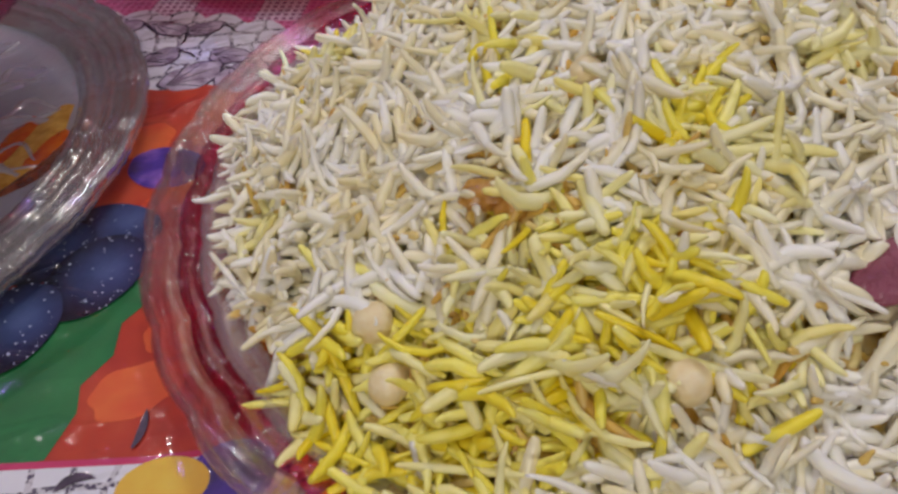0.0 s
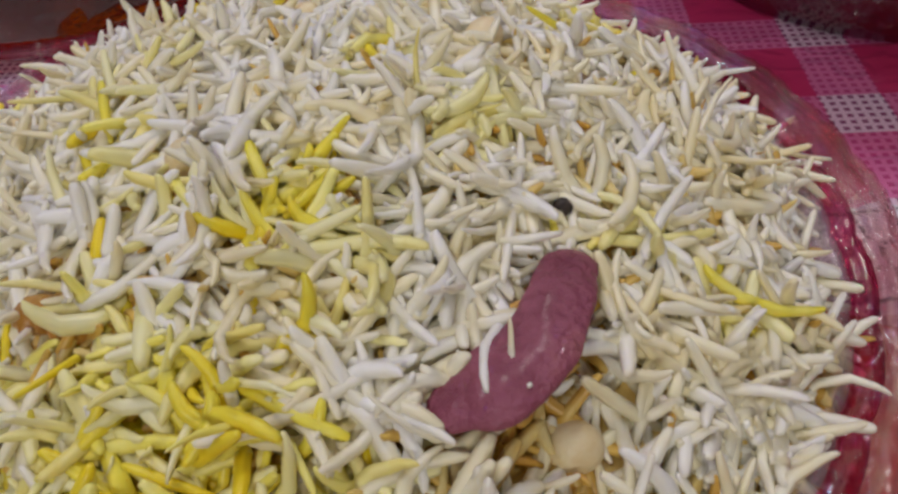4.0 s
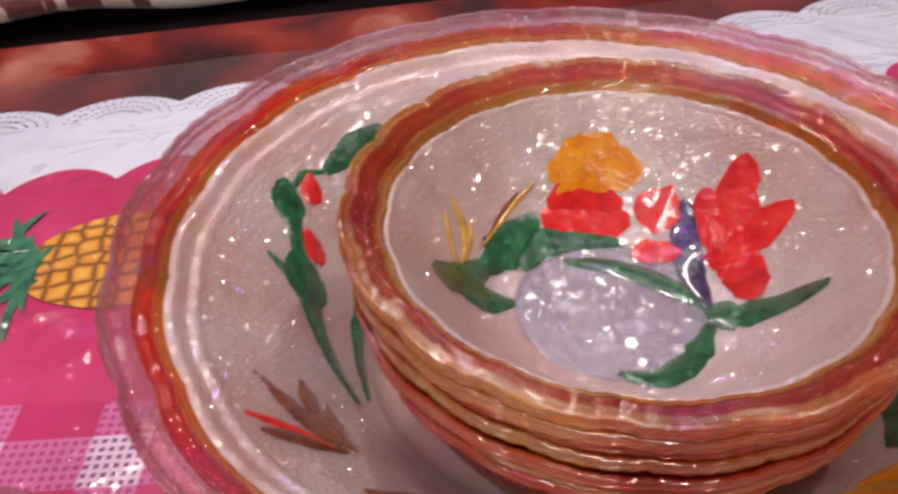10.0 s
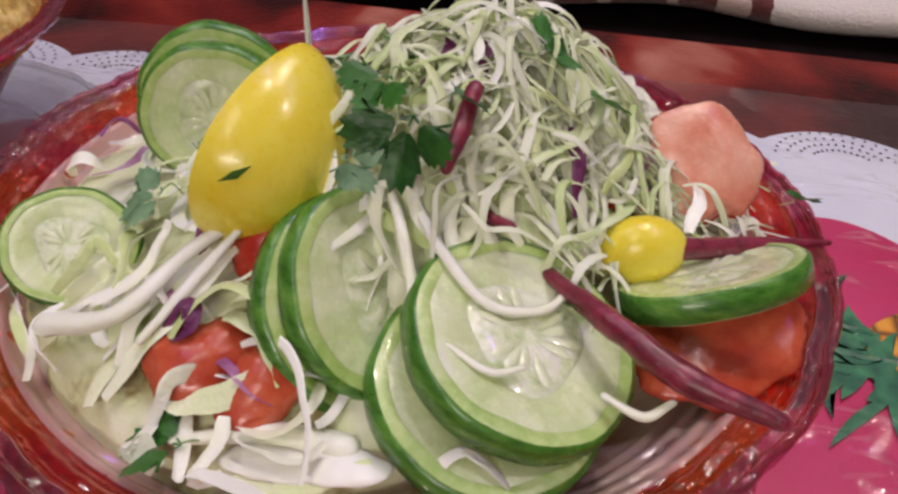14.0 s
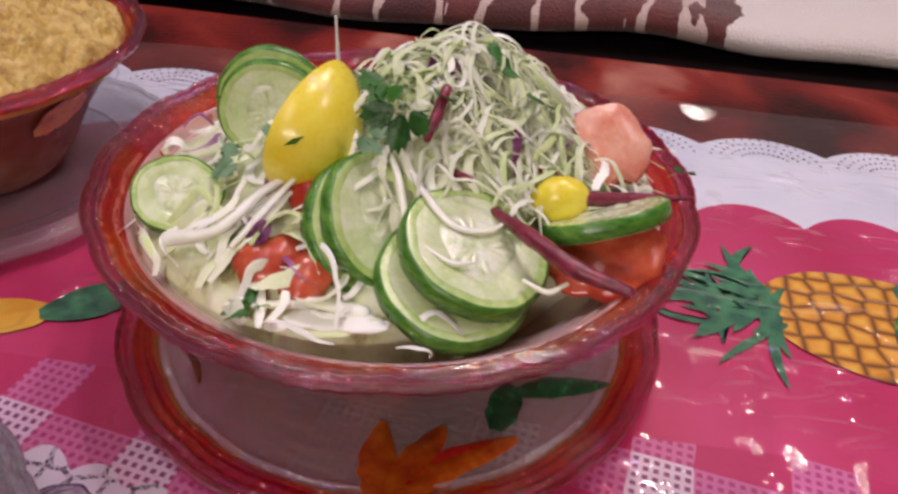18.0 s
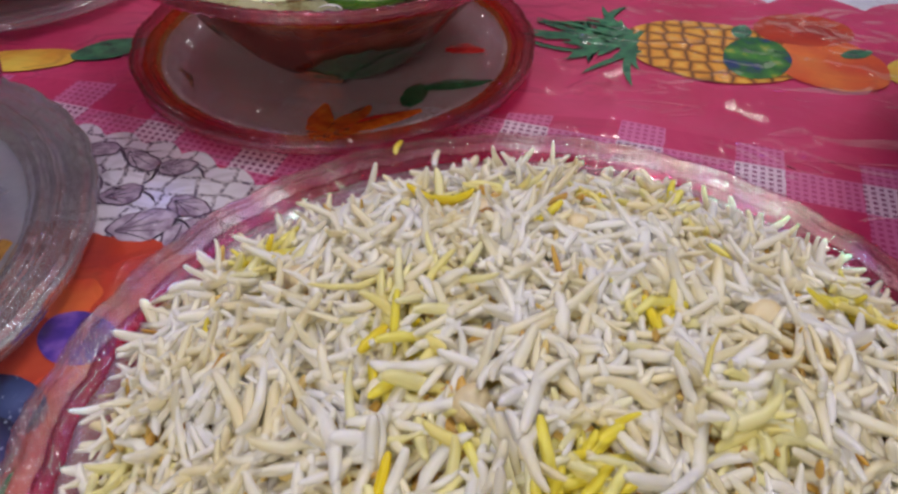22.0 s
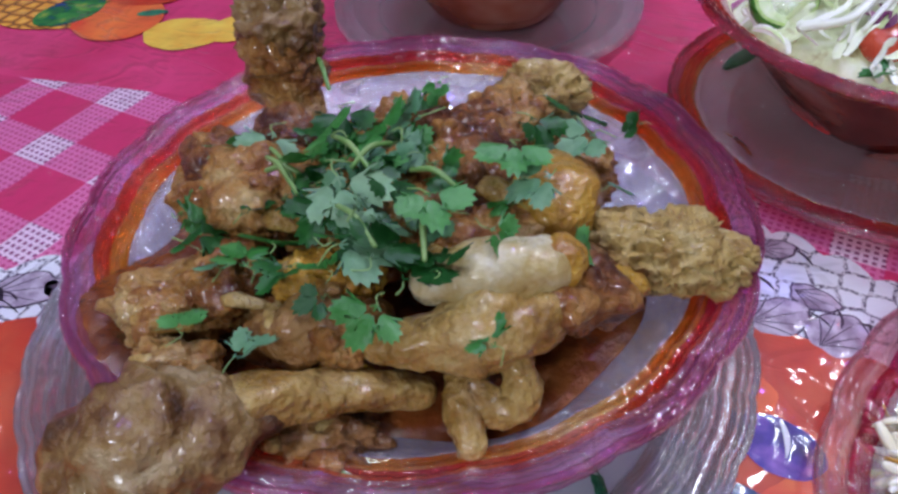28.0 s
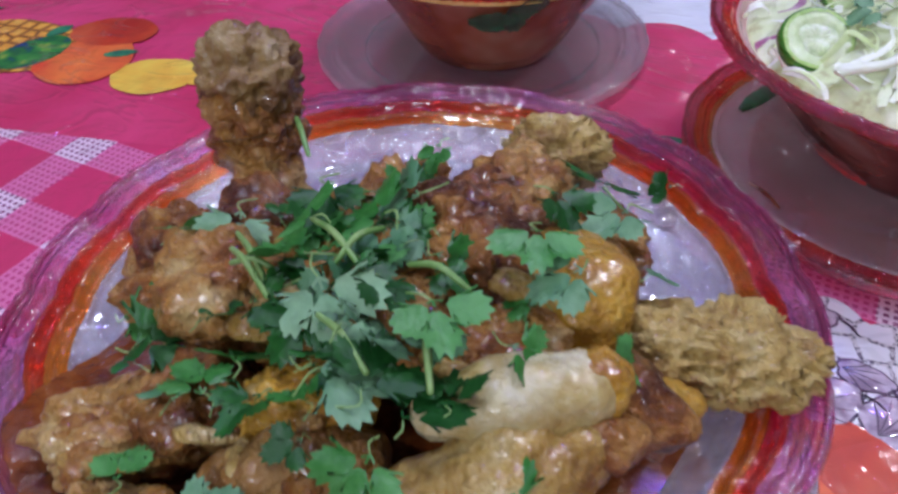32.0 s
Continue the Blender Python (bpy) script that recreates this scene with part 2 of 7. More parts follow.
def vinyl(nt, out, co, col, wrinkle=0.55):
    w1 = N(nt, "TexNoise", Vector=co, Scale=11.0, Detail=2.0, Distortion=1.2)
    w2 = N(nt, "TexNoise", Vector=co, Scale=55.0, Detail=3.0, Distortion=0.6)
    mp = N(nt, "Mapping", Vector=co, Rotation=(0, 0, 0.5), Scale=(14, 40, 1))
    w3 = N(nt, "TexNoise", Vector=mp.outputs[0], Scale=1.0, Detail=2.0, Distortion=1.5)
    b1 = N(nt, "Bump", Strength=wrinkle, Distance=0.02, Height=w1.outputs[0])
    b2 = N(nt, "Bump", Strength=wrinkle, Distance=0.0035, Height=w2.outputs[0], Normal=b1.outputs[0])
    b3 = N(nt, "Bump", Strength=wrinkle, Distance=0.004, Height=w3.outputs[0], Normal=b2.outputs[0])
    last = b3.outputs[0]
    for size, turn in ((7.0, 0.2), (12.0, 1.4)):
        mq = N(nt, "Mapping", Vector=co, Rotation=(0, 0, turn), Scale=(1, 2.4, 1))
        cn = N(nt, "TexNoise", Vector=mq.outputs[0], Scale=size, Detail=2.5, Distortion=0.8)
        away = math_node(nt, "ABSOLUTE", math_node(nt, "SUBTRACT", cn.outputs[0], 0.5))
        ridge = N(nt, "MapRange", Value=away, interpolation_type="SMOOTHSTEP")
        for k, v in (("From Min", 0.0), ("From Max", 0.035), ("To Min", 1.0), ("To Max", 0.0)):
            ridge.inputs[k].default_value = v
        here = N(nt, "MapRange", Value=N(nt, "TexNoise", Vector=co, Scale=size * 1.7, Detail=1.0).outputs[0])
        for k, v in (("From Min", 0.50), ("From Max", 0.60), ("To Min", 0.0), ("To Max", 1.0)):
            here.inputs[k].default_value = v
        high = math_node(nt, "MULTIPLY", ridge.outputs[0], here.outputs[0])
        last = N(nt, "Bump", Strength=1.0, Distance=0.0030, Height=high, Normal=last).outputs[0]
    p = N(nt, "BsdfPrincipled", Roughness=0.5)
    put(nt, col, p, "Base Color")
    p.inputs["Coat Weight"].default_value = 1.0
    p.inputs["Coat Roughness"].default_value = 0.055
    p.inputs["Coat IOR"].default_value = 1.6
    put(nt, last, p, "Coat Normal")
    put(nt, p.outputs[0], out, 0)


def mix_rgb(nt, fac, a, b):
    n = N(nt, "Mix", data_type="RGBA")
    for i, v in ((0, fac), (6, a), (7, b)):
        if isinstance(v, bpy.types.NodeSocket):
            put(nt, v, n, i)
        elif i:
            n.inputs[i].default_value = (*v, 1)
        else:
            n.inputs[i].default_value = v
    return n.outputs[2]


def gingham_mat(name, turn):
    """Printed gingham whose pale checks carry a printed net of small square holes."""
    m, nt, out = nodes_of(name)
    co = coords(nt)
    mp = N(nt, "Mapping", Vector=co, Rotation=(0, 0, turn), Location=(0.011, 0.006, 0))
    sx = N(nt, "SeparateXYZ", Vector=mp.outputs[0])
    x, y = sx.outputs[0], sx.outputs[1]
    wob = N(nt, "TexNoise", Vector=co, Scale=90.0, Detail=1.0)
    xw = math_node(nt, "MULTIPLY_ADD", wob.outputs[0], 0.002, x)

    def stripe(v, pitch, share):
        f = math_node(nt, "FRACT", math_node(nt, "MULTIPLY", v, 1 / pitch))
        return math_node(nt, "LESS_THAN", f, share)

    sxs, sys_ = stripe(xw, 0.056, 0.60), stripe(y, 0.056, 0.60)
    both = math_node(nt, "MULTIPLY", sxs, sys_)
    some = math_node(nt, "MAXIMUM", sxs, sys_)
    hx, hy = stripe(x, 0.0037, 0.55), stripe(y, 0.0037, 0.55)
    hole = math_node(nt, "MULTIPLY", hx, hy)
    net = math_node(nt, "MULTIPLY", hole, math_node(nt, "SUBTRACT", 1.0, both))
    base = mix_rgb(nt, some, (0.80, 0.60, 0.74), (0.68, 0.17, 0.37))
    base = mix_rgb(nt, both, base, (0.57, 0.025, 0.13))
    hc = mix_rgb(nt, some, (0.28, 0.07, 0.19), (0.50, 0.05, 0.20))
    col = mix_rgb(nt, net, base, hc)
    vinyl(nt, out, co, col, 0.55)
    return m


def lace_mat(name):
    """Printed lace: white, with a net of hexagons in grey line."""
    m, nt, out = nodes_of(name)
    co = coords(nt)
    v = N(nt, "TexVoronoi", Vector=co, Scale=85.0, feature="DISTANCE_TO_EDGE", Randomness=0.45)
    line = math_node(nt, "LESS_THAN", v.outputs[0], 0.075)
    n = N(nt, "TexNoise", Vector=co, Scale=30.0, Detail=2.0)
    white = ramp(nt, n.outputs[0], [(0.3, (0.70, 0.70, 0.80)), (0.7, (0.86, 0.85, 0.90))])
    dots = N(nt, "TexVoronoi", Vector=co, Scale=700.0)
    dm = math_node(nt, "LESS_THAN", dots.outputs[0], 0.5)
    ink = mix_rgb(nt, dm, (0.62, 0.60, 0.66), (0.10, 0.08, 0.13))
    col = mix_rgb(nt, line, white, ink)
    vinyl(nt, out, co, col, 0.55)
    return m


def grape_mat(name):
    """Printed dark blue grapes: a darker edge, a pale bloom towards the middle and small white specks."""
    m, nt, out = nodes_of(name)
    co = coords(nt)
    off = N(nt, "Mapping", Vector=co, Location=(-0.003, -0.004, 0))
    ln = N(nt, "VectorMath", operation="LENGTH")
    put(nt, off.outputs[0], ln, 0)
    n = N(nt, "TexNoise", Vector=co, Scale=220.0, Detail=3.0)
    d = math_node(nt, "MULTIPLY_ADD", n.outputs[0], 0.006, ln.outputs["Value"])
    col = ramp(nt, math_node(nt, "MULTIPLY", d, 45.0), [(0.12, (0.075, 0.12, 0.30)), (0.45, (0.030, 0.055, 0.17)), (0.75, (0.010, 0.016, 0.065)), (0.97, (0.003, 0.004, 0.016))])
    v = N(nt, "TexVoronoi", Vector=co, Scale=520.0)
    speck = math_node(nt, "LESS_THAN", v.outputs["Distance"], 0.20)
    some = math_node(nt, "GREATER_THAN", n.outputs[0], 0.52)
    col = mix_rgb(nt, math_node(nt, "MULTIPLY", speck, some), col, (0.50, 0.58, 0.78))
    vinyl(nt, out, co, col, 0.5)
    return m


PINK = print_mat("pink_print", [(0.3, (0.54, 0.020, 0.105)), (0.7, (0.68, 0.055, 0.19))], 14)
WHITE = print_mat("white_print", [(0.3, (0.70, 0.73, 0.84)), (0.7, (0.80, 0.82, 0.90))], 20, wrinkle=0.3)
GING = gingham_mat("gingham_print", 0.14)
LACE = lace_mat("lace_print")
LEAFP = print_mat("mauve_leaf_print", [(0.35, (0.26, 0.19, 0.27)), (0.6, (0.55, 0.47, 0.58))], 160)
INK = print_mat("dark_ink_print", [(0.4, (0.05, 0.03, 0.06)), (0.7, (0.13, 0.08, 0.14))], 200)
ORANGEP = print_mat("orange_print", [(0.3, (0.34, 0.008, 0.010)), (0.5, (0.52, 0.040, 0.010)), (0.72, (0.62, 0.11, 0.035))], 26)
REDP = print_mat("tomato_print", [(0.35, (0.70, 0.06, 0.02)), (0.7, (0.85, 0.22, 0.04))], 30)
PINEP = print_mat("pineapple_print", [(0.0, (0.10, 0.035, 0.01)), (0.07, (0.40, 0.15, 0.02)), (0.20, (0.80, 0.34, 0.03)), (0.40, (0.88, 0.50, 0.08))], 92, pattern="cells")
GREENP = print_mat("green_leaf_print", [(0.35, (0.01, 0.10, 0.06)), (0.65, (0.05, 0.27, 0.12))], 120)
LIMEP = print_mat("lime_print", [(0.35, (0.01, 0.04, 0.16)), (0.45, (0.01, 0.13, 0.03)), (0.6, (0.06, 0.28, 0.04)), (0.72, (0.45, 0.48, 0.04))], 70)
YELP = print_mat("yellow_fruit_print", [(0.35, (0.80, 0.42, 0.04)), (0.7, (0.85, 0.62, 0.08))], 50)
GRAPEP = grape_mat("grape_print")
DGREENP = print_mat("green_print", [(0.3, (0.004, 0.11, 0.03)), (0.7, (0.015, 0.23, 0.06))], 40)
VIOLETP = print_mat("violet_print", [(0.35, (0.02, 0.012, 0.10)), (0.52, (0.07, 0.03, 0.34)), (0.7, (0.30, 0.14, 0.60))], 60)

CLEAR = glass("clear_glass", (0.985, 0.98, 0.99), 0.16, (0.86, 0.90, 0.98), rough=0.04, gloss=0.7, bump=0.22, scale=90, dist=0.0014, facet=(500.0, 0.30, 0.02), bend=0.2, base=0.10)
EDGEGLASS = glass("bright_edge_glass", (0.97, 0.97, 0.99), 0.13, (0.92, 0.94, 1.0), rough=0.05, gloss=0.8, base=0.16, bump=0.3, scale=90, dist=0.0014, facet=(300.0, 0.34, 0.05), bend=0.6)
PLATEGLASS = glass("milky_plate_glass", (0.96, 0.97, 0.99), 0.42, (0.86, 0.91, 1.0), rough=0.06, gloss=0.7, base=0.16, bump=0.5, scale=120, dist=0.0016, facet=(260.0, 0.34, 0.05), bend=0.3)
EMBOSS = glass("embossed_glass", (0.95, 0.96, 0.99), 0.34, (0.94, 0.96, 1.0), rough=0.08, gloss=0.6, base=0.18, bump=0.6, scale=200, dist=0.0012, facet=(260.0, 0.34, 0.05))
PINKGLASS = glass("pink_rim_glass", (0.98, 0.70, 0.86), 0.03, (0.96, 0.55, 0.76), rough=0.04, gloss=0.6, bump=0.22, scale=80, dist=0.0014, facet=(650.0, 0.34, 0.05), drift=[(0.35, (0.84, 0.22, 0.36)), (0.6, (0.94, 0.50, 0.64))], bend=0.22, base=0.07)
LILACRIM = glass("lilac_rim_glass", (0.98, 0.70, 0.86), 0.045, (0.96, 0.55, 0.76), rough=0.04, gloss=0.6, bump=0.22, scale=80, dist=0.0014, facet=(650.0, 0.34, 0.05), drift=[(0.35, (0.84, 0.28, 0.58)), (0.6, (0.94, 0.58, 0.84))], bend=0.22, base=0.07)
FROST = glass("frosted_glass", (0.96, 0.85, 0.80), 0.62, (1.0, 0.85, 0.76), rough=0.14, bump=0.6, scale=900, gloss=0.3, base=0.16, dist=0.0008, facet=(420.0, 0.40, 0.07), fine=0.13, drift=[(0.35, (0.97, 0.70, 0.60)), (0.6, (0.995, 0.87, 0.80))], stipple=900.0)
LILAC = glass("lilac_frosted_glass", (0.93, 0.91, 0.98), 0.38, (0.80, 0.77, 0.92), rough=0.16, bump=0.8, scale=900, gloss=0.4, base=0.2, dist=0.0010, facet=(420.0, 0.42, 0.08), fine=0.12, stipple=900.0)
REDGLASS = glass("red_stained_glass", (0.80, 0.10, 0.08), 0.16, (0.70, 0.04, 0.03), rough=0.04, gloss=0.6, bump=0.22, scale=80, dist=0.0014, drift=[(0.32, (0.84, 0.06, 0.22)), (0.47, (0.90, 0.07, 0.05)), (0.64, (0.95, 0.28, 0.06))], facet=(650.0, 0.34, 0.05), bend=0.22, base=0.07)
MAGENTA = glass("magenta_stained_glass", (0.90, 0.42, 0.62), 0.02, (0.75, 0.20, 0.42), rough=0.04, gloss=0.6, bump=0.22, scale=80, dist=0.0014, drift=[(0.35, (0.74, 0.03, 0.26)), (0.6, (0.90, 0.22, 0.50))], facet=(650.0, 0.34, 0.05), bend=0.22, base=0.07)
AMBER = glass("amber_stained_glass", (0.95, 0.60, 0.15), 0.2, (0.80, 0.42, 0.06), rough=0.04, gloss=0.6, bump=0.22, scale=80, dist=0.0014, drift=[(0.32, (0.86, 0.20, 0.02)), (0.5, (0.93, 0.42, 0.04)), (0.66, (0.96, 0.64, 0.14))], facet=(650.0, 0.34, 0.05), bend=0.22, base=0.07)
EMBERGLASS = glass("ember_glass", (0.85, 0.28, 0.12), 0.45, (0.70, 0.13, 0.05), rough=0.07, gloss=0.6, bump=0.4, scale=110, dist=0.0014, drift=[(0.32, (0.80, 0.06, 0.02)), (0.47, (0.90, 0.16, 0.04)), (0.60, (0.95, 0.34, 0.10)), (0.72, (0.98, 0.60, 0.26))], facet=(520.0, 0.40, 0.10), base=0.14)
PALERIM = glass("pale_pink_glass", (0.98, 0.90, 0.95), 0.03, (0.98, 0.84, 0.92), rough=0.04, gloss=0.6, bump=0.22, scale=80, dist=0.0014, drift=[(0.35, (0.96, 0.62, 0.68)), (0.6, (0.99, 0.86, 0.88))], facet=(650.0, 0.34, 0.05), bend=0.22, base=0.07)
STACKRED = glass("stacked_red_glass", (0.60, 0.06, 0.04), 0.34, (0.6, 0.05, 0.03), rough=0.07, gloss=0.6, base=0.14, bump=0.3, scale=110, dist=0.0014, drift=[(0.32, (0.66, 0.02, 0.016)), (0.48, (0.86, 0.09, 0.03)), (0.64, (0.94, 0.26, 0.06))], facet=(520.0, 0.40, 0.10))
STACKGOLD = glass("stacked_gold_glass", (0.85, 0.42, 0.10), 0.34, (0.8, 0.4, 0.08), rough=0.07, gloss=0.6, base=0.16, bump=0.3, scale=110, dist=0.0014, drift=[(0.32, (0.72, 0.10, 0.02)), (0.48, (0.90, 0.30, 0.06)), (0.64, (0.96, 0.58, 0.16))], facet=(520.0, 0.40, 0.10))
CLEARFROST = glass("half_frosted_glass", (0.95, 0.88, 0.90), 0.3, (0.98, 0.84, 0.86), rough=0.12, bump=0.8, scale=300, gloss=0.4, dist=0.0012, facet=(300.0, 0.38, 0.09), fine=0.05, stipple=700.0, base=0.14)
LINING = glass("warm_lining_glass", (0.98, 0.86, 0.82), 0.42, (0.99, 0.80, 0.76), rough=0.10, bump=0.5, scale=300, gloss=0.4, dist=0.0010, facet=(300.0, 0.38, 0.04))
WINEGLASS = glass("wine_tinted_glass", (0.50, 0.10, 0.08), 0.55, (0.46, 0.08, 0.05), rough=0.05, gloss=0.45, bump=0.8, scale=60, dist=0.0016, drift=[(0.32, (0.18, 0.012, 0.010)), (0.47, (0.36, 0.045, 0.030)), (0.58, (0.52, 0.16, 0.11)), (0.72, (0.66, 0.38, 0.30))], facet=(260.0, 0.34, 0.05))
HONEYGLASS = glass("honey_brown_glass", (0.72, 0.34, 0.16), 0.50, (0.50, 0.17, 0.06), rough=0.05, gloss=0.5, bump=0.6, scale=60, dist=0.0016, drift=[(0.32, (0.34, 0.06, 0.018)), (0.50, (0.56, 0.16, 0.06)), (0.68, (0.72, 0.38, 0.22))], facet=(260.0, 0.34, 0.04))
DEEPROSE = glass("deep_rose_glass", (0.30, 0.02, 0.03), 0.40, (0.20, 0.010, 0.012), rough=0.06, gloss=0.4, bump=0.6, scale=120)
P_RED = enamel("red_enamel", [(0.2, (0.45, 0.006, 0.008)), (0.5, (0.74, 0.02, 0.02)), (0.85, (0.84, 0.06, 0.04))], 120)
P_GREEN = enamel("green_enamel", [(0.2, (0.002, 0.035, 0.014)), (0.5, (0.006, 0.10, 0.035)), (0.85, (0.03, 0.26, 0.10))], 140)
P_ORANGE = enamel("orange_enamel", [(0.2, (0.60, 0.12, 0.008)), (0.5, (0.82, 0.28, 0.012)), (0.85, (0.88, 0.45, 0.03))], 110)
P_EMBER = enamel("burnt_orange_enamel", [(0.2, (0.28, 0.020, 0.003)), (0.5, (0.55, 0.085, 0.006)), (0.85, (0.74, 0.24, 0.015))], 110)
P_VIOLET = enamel("violet_enamel", [(0.3, (0.012, 0.004, 0.03)), (0.6, (0.06, 0.02, 0.14)), (0.75, (0.20, 0.10, 0.50))], 150)
P_BROWN = enamel("brown_enamel", [(0.3, (0.12, 0.03, 0.02)), (0.7, (0.30, 0.11, 0.05))], 150)
P_GOLD = enamel("gold_enamel", [(0.3, (0.45, 0.22, 0.03)), (0.7, (0.70, 0.42, 0.08))], 200)


# ---- building helpers ----
def mesh_from(name, verts, faces, smooth=True):
    me = bpy.data.meshes.new(name)
    me.from_pydata([tuple(v) for v in verts], [], [tuple(f) for f in faces])
    me.update()
    if smooth:
        me.polygons.foreach_set("use_smooth", [True] * len(me.polygons))
    return me


def piece(name, verts, faces, mat, parent=None, label="", smooth=True):
    me = mesh_from(name, verts, faces, smooth)
    me.materials.append(mat)
    ob = new(name, me)
    if parent is not None:
        ob.parent = parent
    if label:
        ob["label"] = label
    return ob


def empty(name, x, y, z, label, category, group="", kind=""):
    ob = new(name)
    ob.location = (x, y, z)
    ob.empty_display_size = 0.02
    return tagged(ob, label, category, group, kind)


def tidy(section):
    return [(max(r, 1e-4), z) for r, z in section]


def spin(section, seg=160, lobes=0, amp=0.0, soft=(0.0, 1.0), phase=0.0):
    """Verts and faces of a closed section turned about z; the rim waves outward in lobes where r passes soft[0]..soft[1]."""
    section = tidy(section)
    n = len(section)
    vs, fs = [], []
    for k in range(seg):
        a = 2 * math.pi * k / seg
        wave = abs(math.sin(lobes * a / 2 + phase)) ** 0.7 - 0.7 if lobes else 0.0
        for r, z in section:
            w = min(1.0, max(0.0, (r - soft[0]) / (soft[1] - soft[0])))
            q = r * (1 + amp * wave * w)
            flute = 0.00035 * math.sin(lobes * 5 * a) * w if lobes else 0.0
            vs.append((q * math.cos(a), q * math.sin(a), z + 0.25 * amp * r * wave * w + flute))
    for k in range(seg):
        j = (k + 1) % seg
        for i in range(n):
            h = (i + 1) % n
            fs.append((k * n + i, j * n + i, j * n + h, k * n + h))
    return vs, fs


def smooth_profile(points, steps=5):
    """A rounded line through (r, z) points."""
    p = [np.array(q, float) for q in points]
    p = [2 * p[0] - p[1]] + p + [2 * p[-1] - p[-2]]
    out = []
    for i in range(1, len(p) - 2):
        for s in range(steps):
            t = s / steps
            a, b, c, d = p[i - 1 : i + 3]
            out.append(tuple(0.5 * (2 * b + (c - a) * t + (2 * a - 5 * b + 4 * c - d) * t * t + (3 * b - a - 3 * c + d) * t**3)))
    return out + [tuple(p[-2])]


def height_at(profile, r):
    rs = [q[0] for q in profile]
    zs = [q[1] for q in profile]
    return float(np.interp(r, rs, zs))


def dish(owner, points, bands, thick=0.003, lobes=18, amp=0.018, soft=None, phase=0.0, foot=None, bead=0.0):
    """The ring-shaped parts of a pressed-glass dish: bands are (part name, from, to, material, label), in shares of its radius."""
    prof = smooth_profile(points, 18)
    top = prof[-1][0]
    soft = soft or (top * 0.72, top * 0.95)
    prof = [(r, z + 0.0007 * math.sin((r / top - 0.84) / 0.16 * 8 * math.pi) * (r > 0.84 * top)) for r, z in prof]

    def cut(share):
        return min(range(len(prof)), key=lambda i: abs(prof[i][0] - share * top) + 1e-6 * i)

    for name, a, b, mat, label in bands:
        seg = prof[cut(a) : cut(b) + 1]
        if b >= 1:
            seg = seg + [(seg[-1][0] + thick * 0.4, seg[-1][1] - thick * 0.25), (seg[-1][0] + thick * 0.35, seg[-1][1] - thick * 0.8)]
        sec = seg + [(r, z - thick) for r, z in reversed(seg)]
        vs, fs = spin(sec, 270, lobes, amp, soft, phase)
        piece(name, vs, fs, mat, owner, label)
    if bead:
        r0, z0 = prof[-1][0] + 0.0006, prof[-1][1] - 0.0006
        vs, fs = spin([(r0 + bead * math.cos(t * math.pi / 4), z0 + bead * math.sin(t * math.pi / 4)) for t in range(8)], 270, lobes, amp, soft, phase)
        piece("rim_edge", vs, fs, bands[-1][3], owner, "rounded rim edge")
    if foot:
        r, z0, z1, mat = foot
        vs, fs = spin([(r - 0.004, z0), (r - 0.001, z0), (r, (z0 + z1) / 2), (r - 0.001, z1), (r - 0.005, z1)], 96)
        piece("foot_ring", vs, fs, mat, owner)
    return prof


def flat_shape(name, outline, z, mat, parent, label="", thick=0.0):
    """A thin flat shape from an outline in the plane, as a fan of faces round its middle."""
    c = np.mean(np.array(outline), 0)
    vs = [(c[0], c[1], z)] + [(x, y, z) for x, y in outline]
    n = len(outline)
    fs = [(0, 1 + i, 1 + (i + 1) % n) for i in range(n)]
    return piece(name, vs, fs, mat, parent, label, False)


def strip(name, xs, low, high, z, mat, parent, label=""):
    """A flat band between two lines y = low(x) and y = high(x)."""
    vs, fs = [], []
    for x in xs:
        vs += [(x, low(x), z), (x, high(x), z)]
    for i in range(len(xs) - 1):
        fs.append((2 * i, 2 * i + 2, 2 * i + 3, 2 * i + 1))
    return piece(name, vs, fs, mat, parent, label, False)


def oval(cx, cy, a, b, turn=0.0, n=40, wob=0.0):
    c, s = math.cos(turn), math.sin(turn)
    out = []
    for k in range(n):
        t = 2 * math.pi * k / n
        q = 1 + wob * math.sin(3 * t + cx * 50) + wob * 0.6 * math.sin(7 * t)
        u, v = a * q * math.cos(t), b * q * math.sin(t)
        out.append((cx + c * u - s * v, cy + s * u + c * v))
    return out


def blade(x, y, turn, length, width, bend=0.0, n=9):
    """Outline of a pointed leaf that starts at (x, y)."""
    left, right = [], []
    for k in range(n):
        t = k / (n - 1)
        w = width * math.sin(math.pi * min(1, t * 0.93 + 0.07)) ** 0.8
        a = turn + bend * t
        px, py = x + length * t * math.cos(a), y + length * t * math.sin(a)
        left.append((px - w * math.sin(a), py + w * math.cos(a)))
        right.append((px + w * math.sin(a), py - w * math.cos(a)))
    return left + right[::-1]


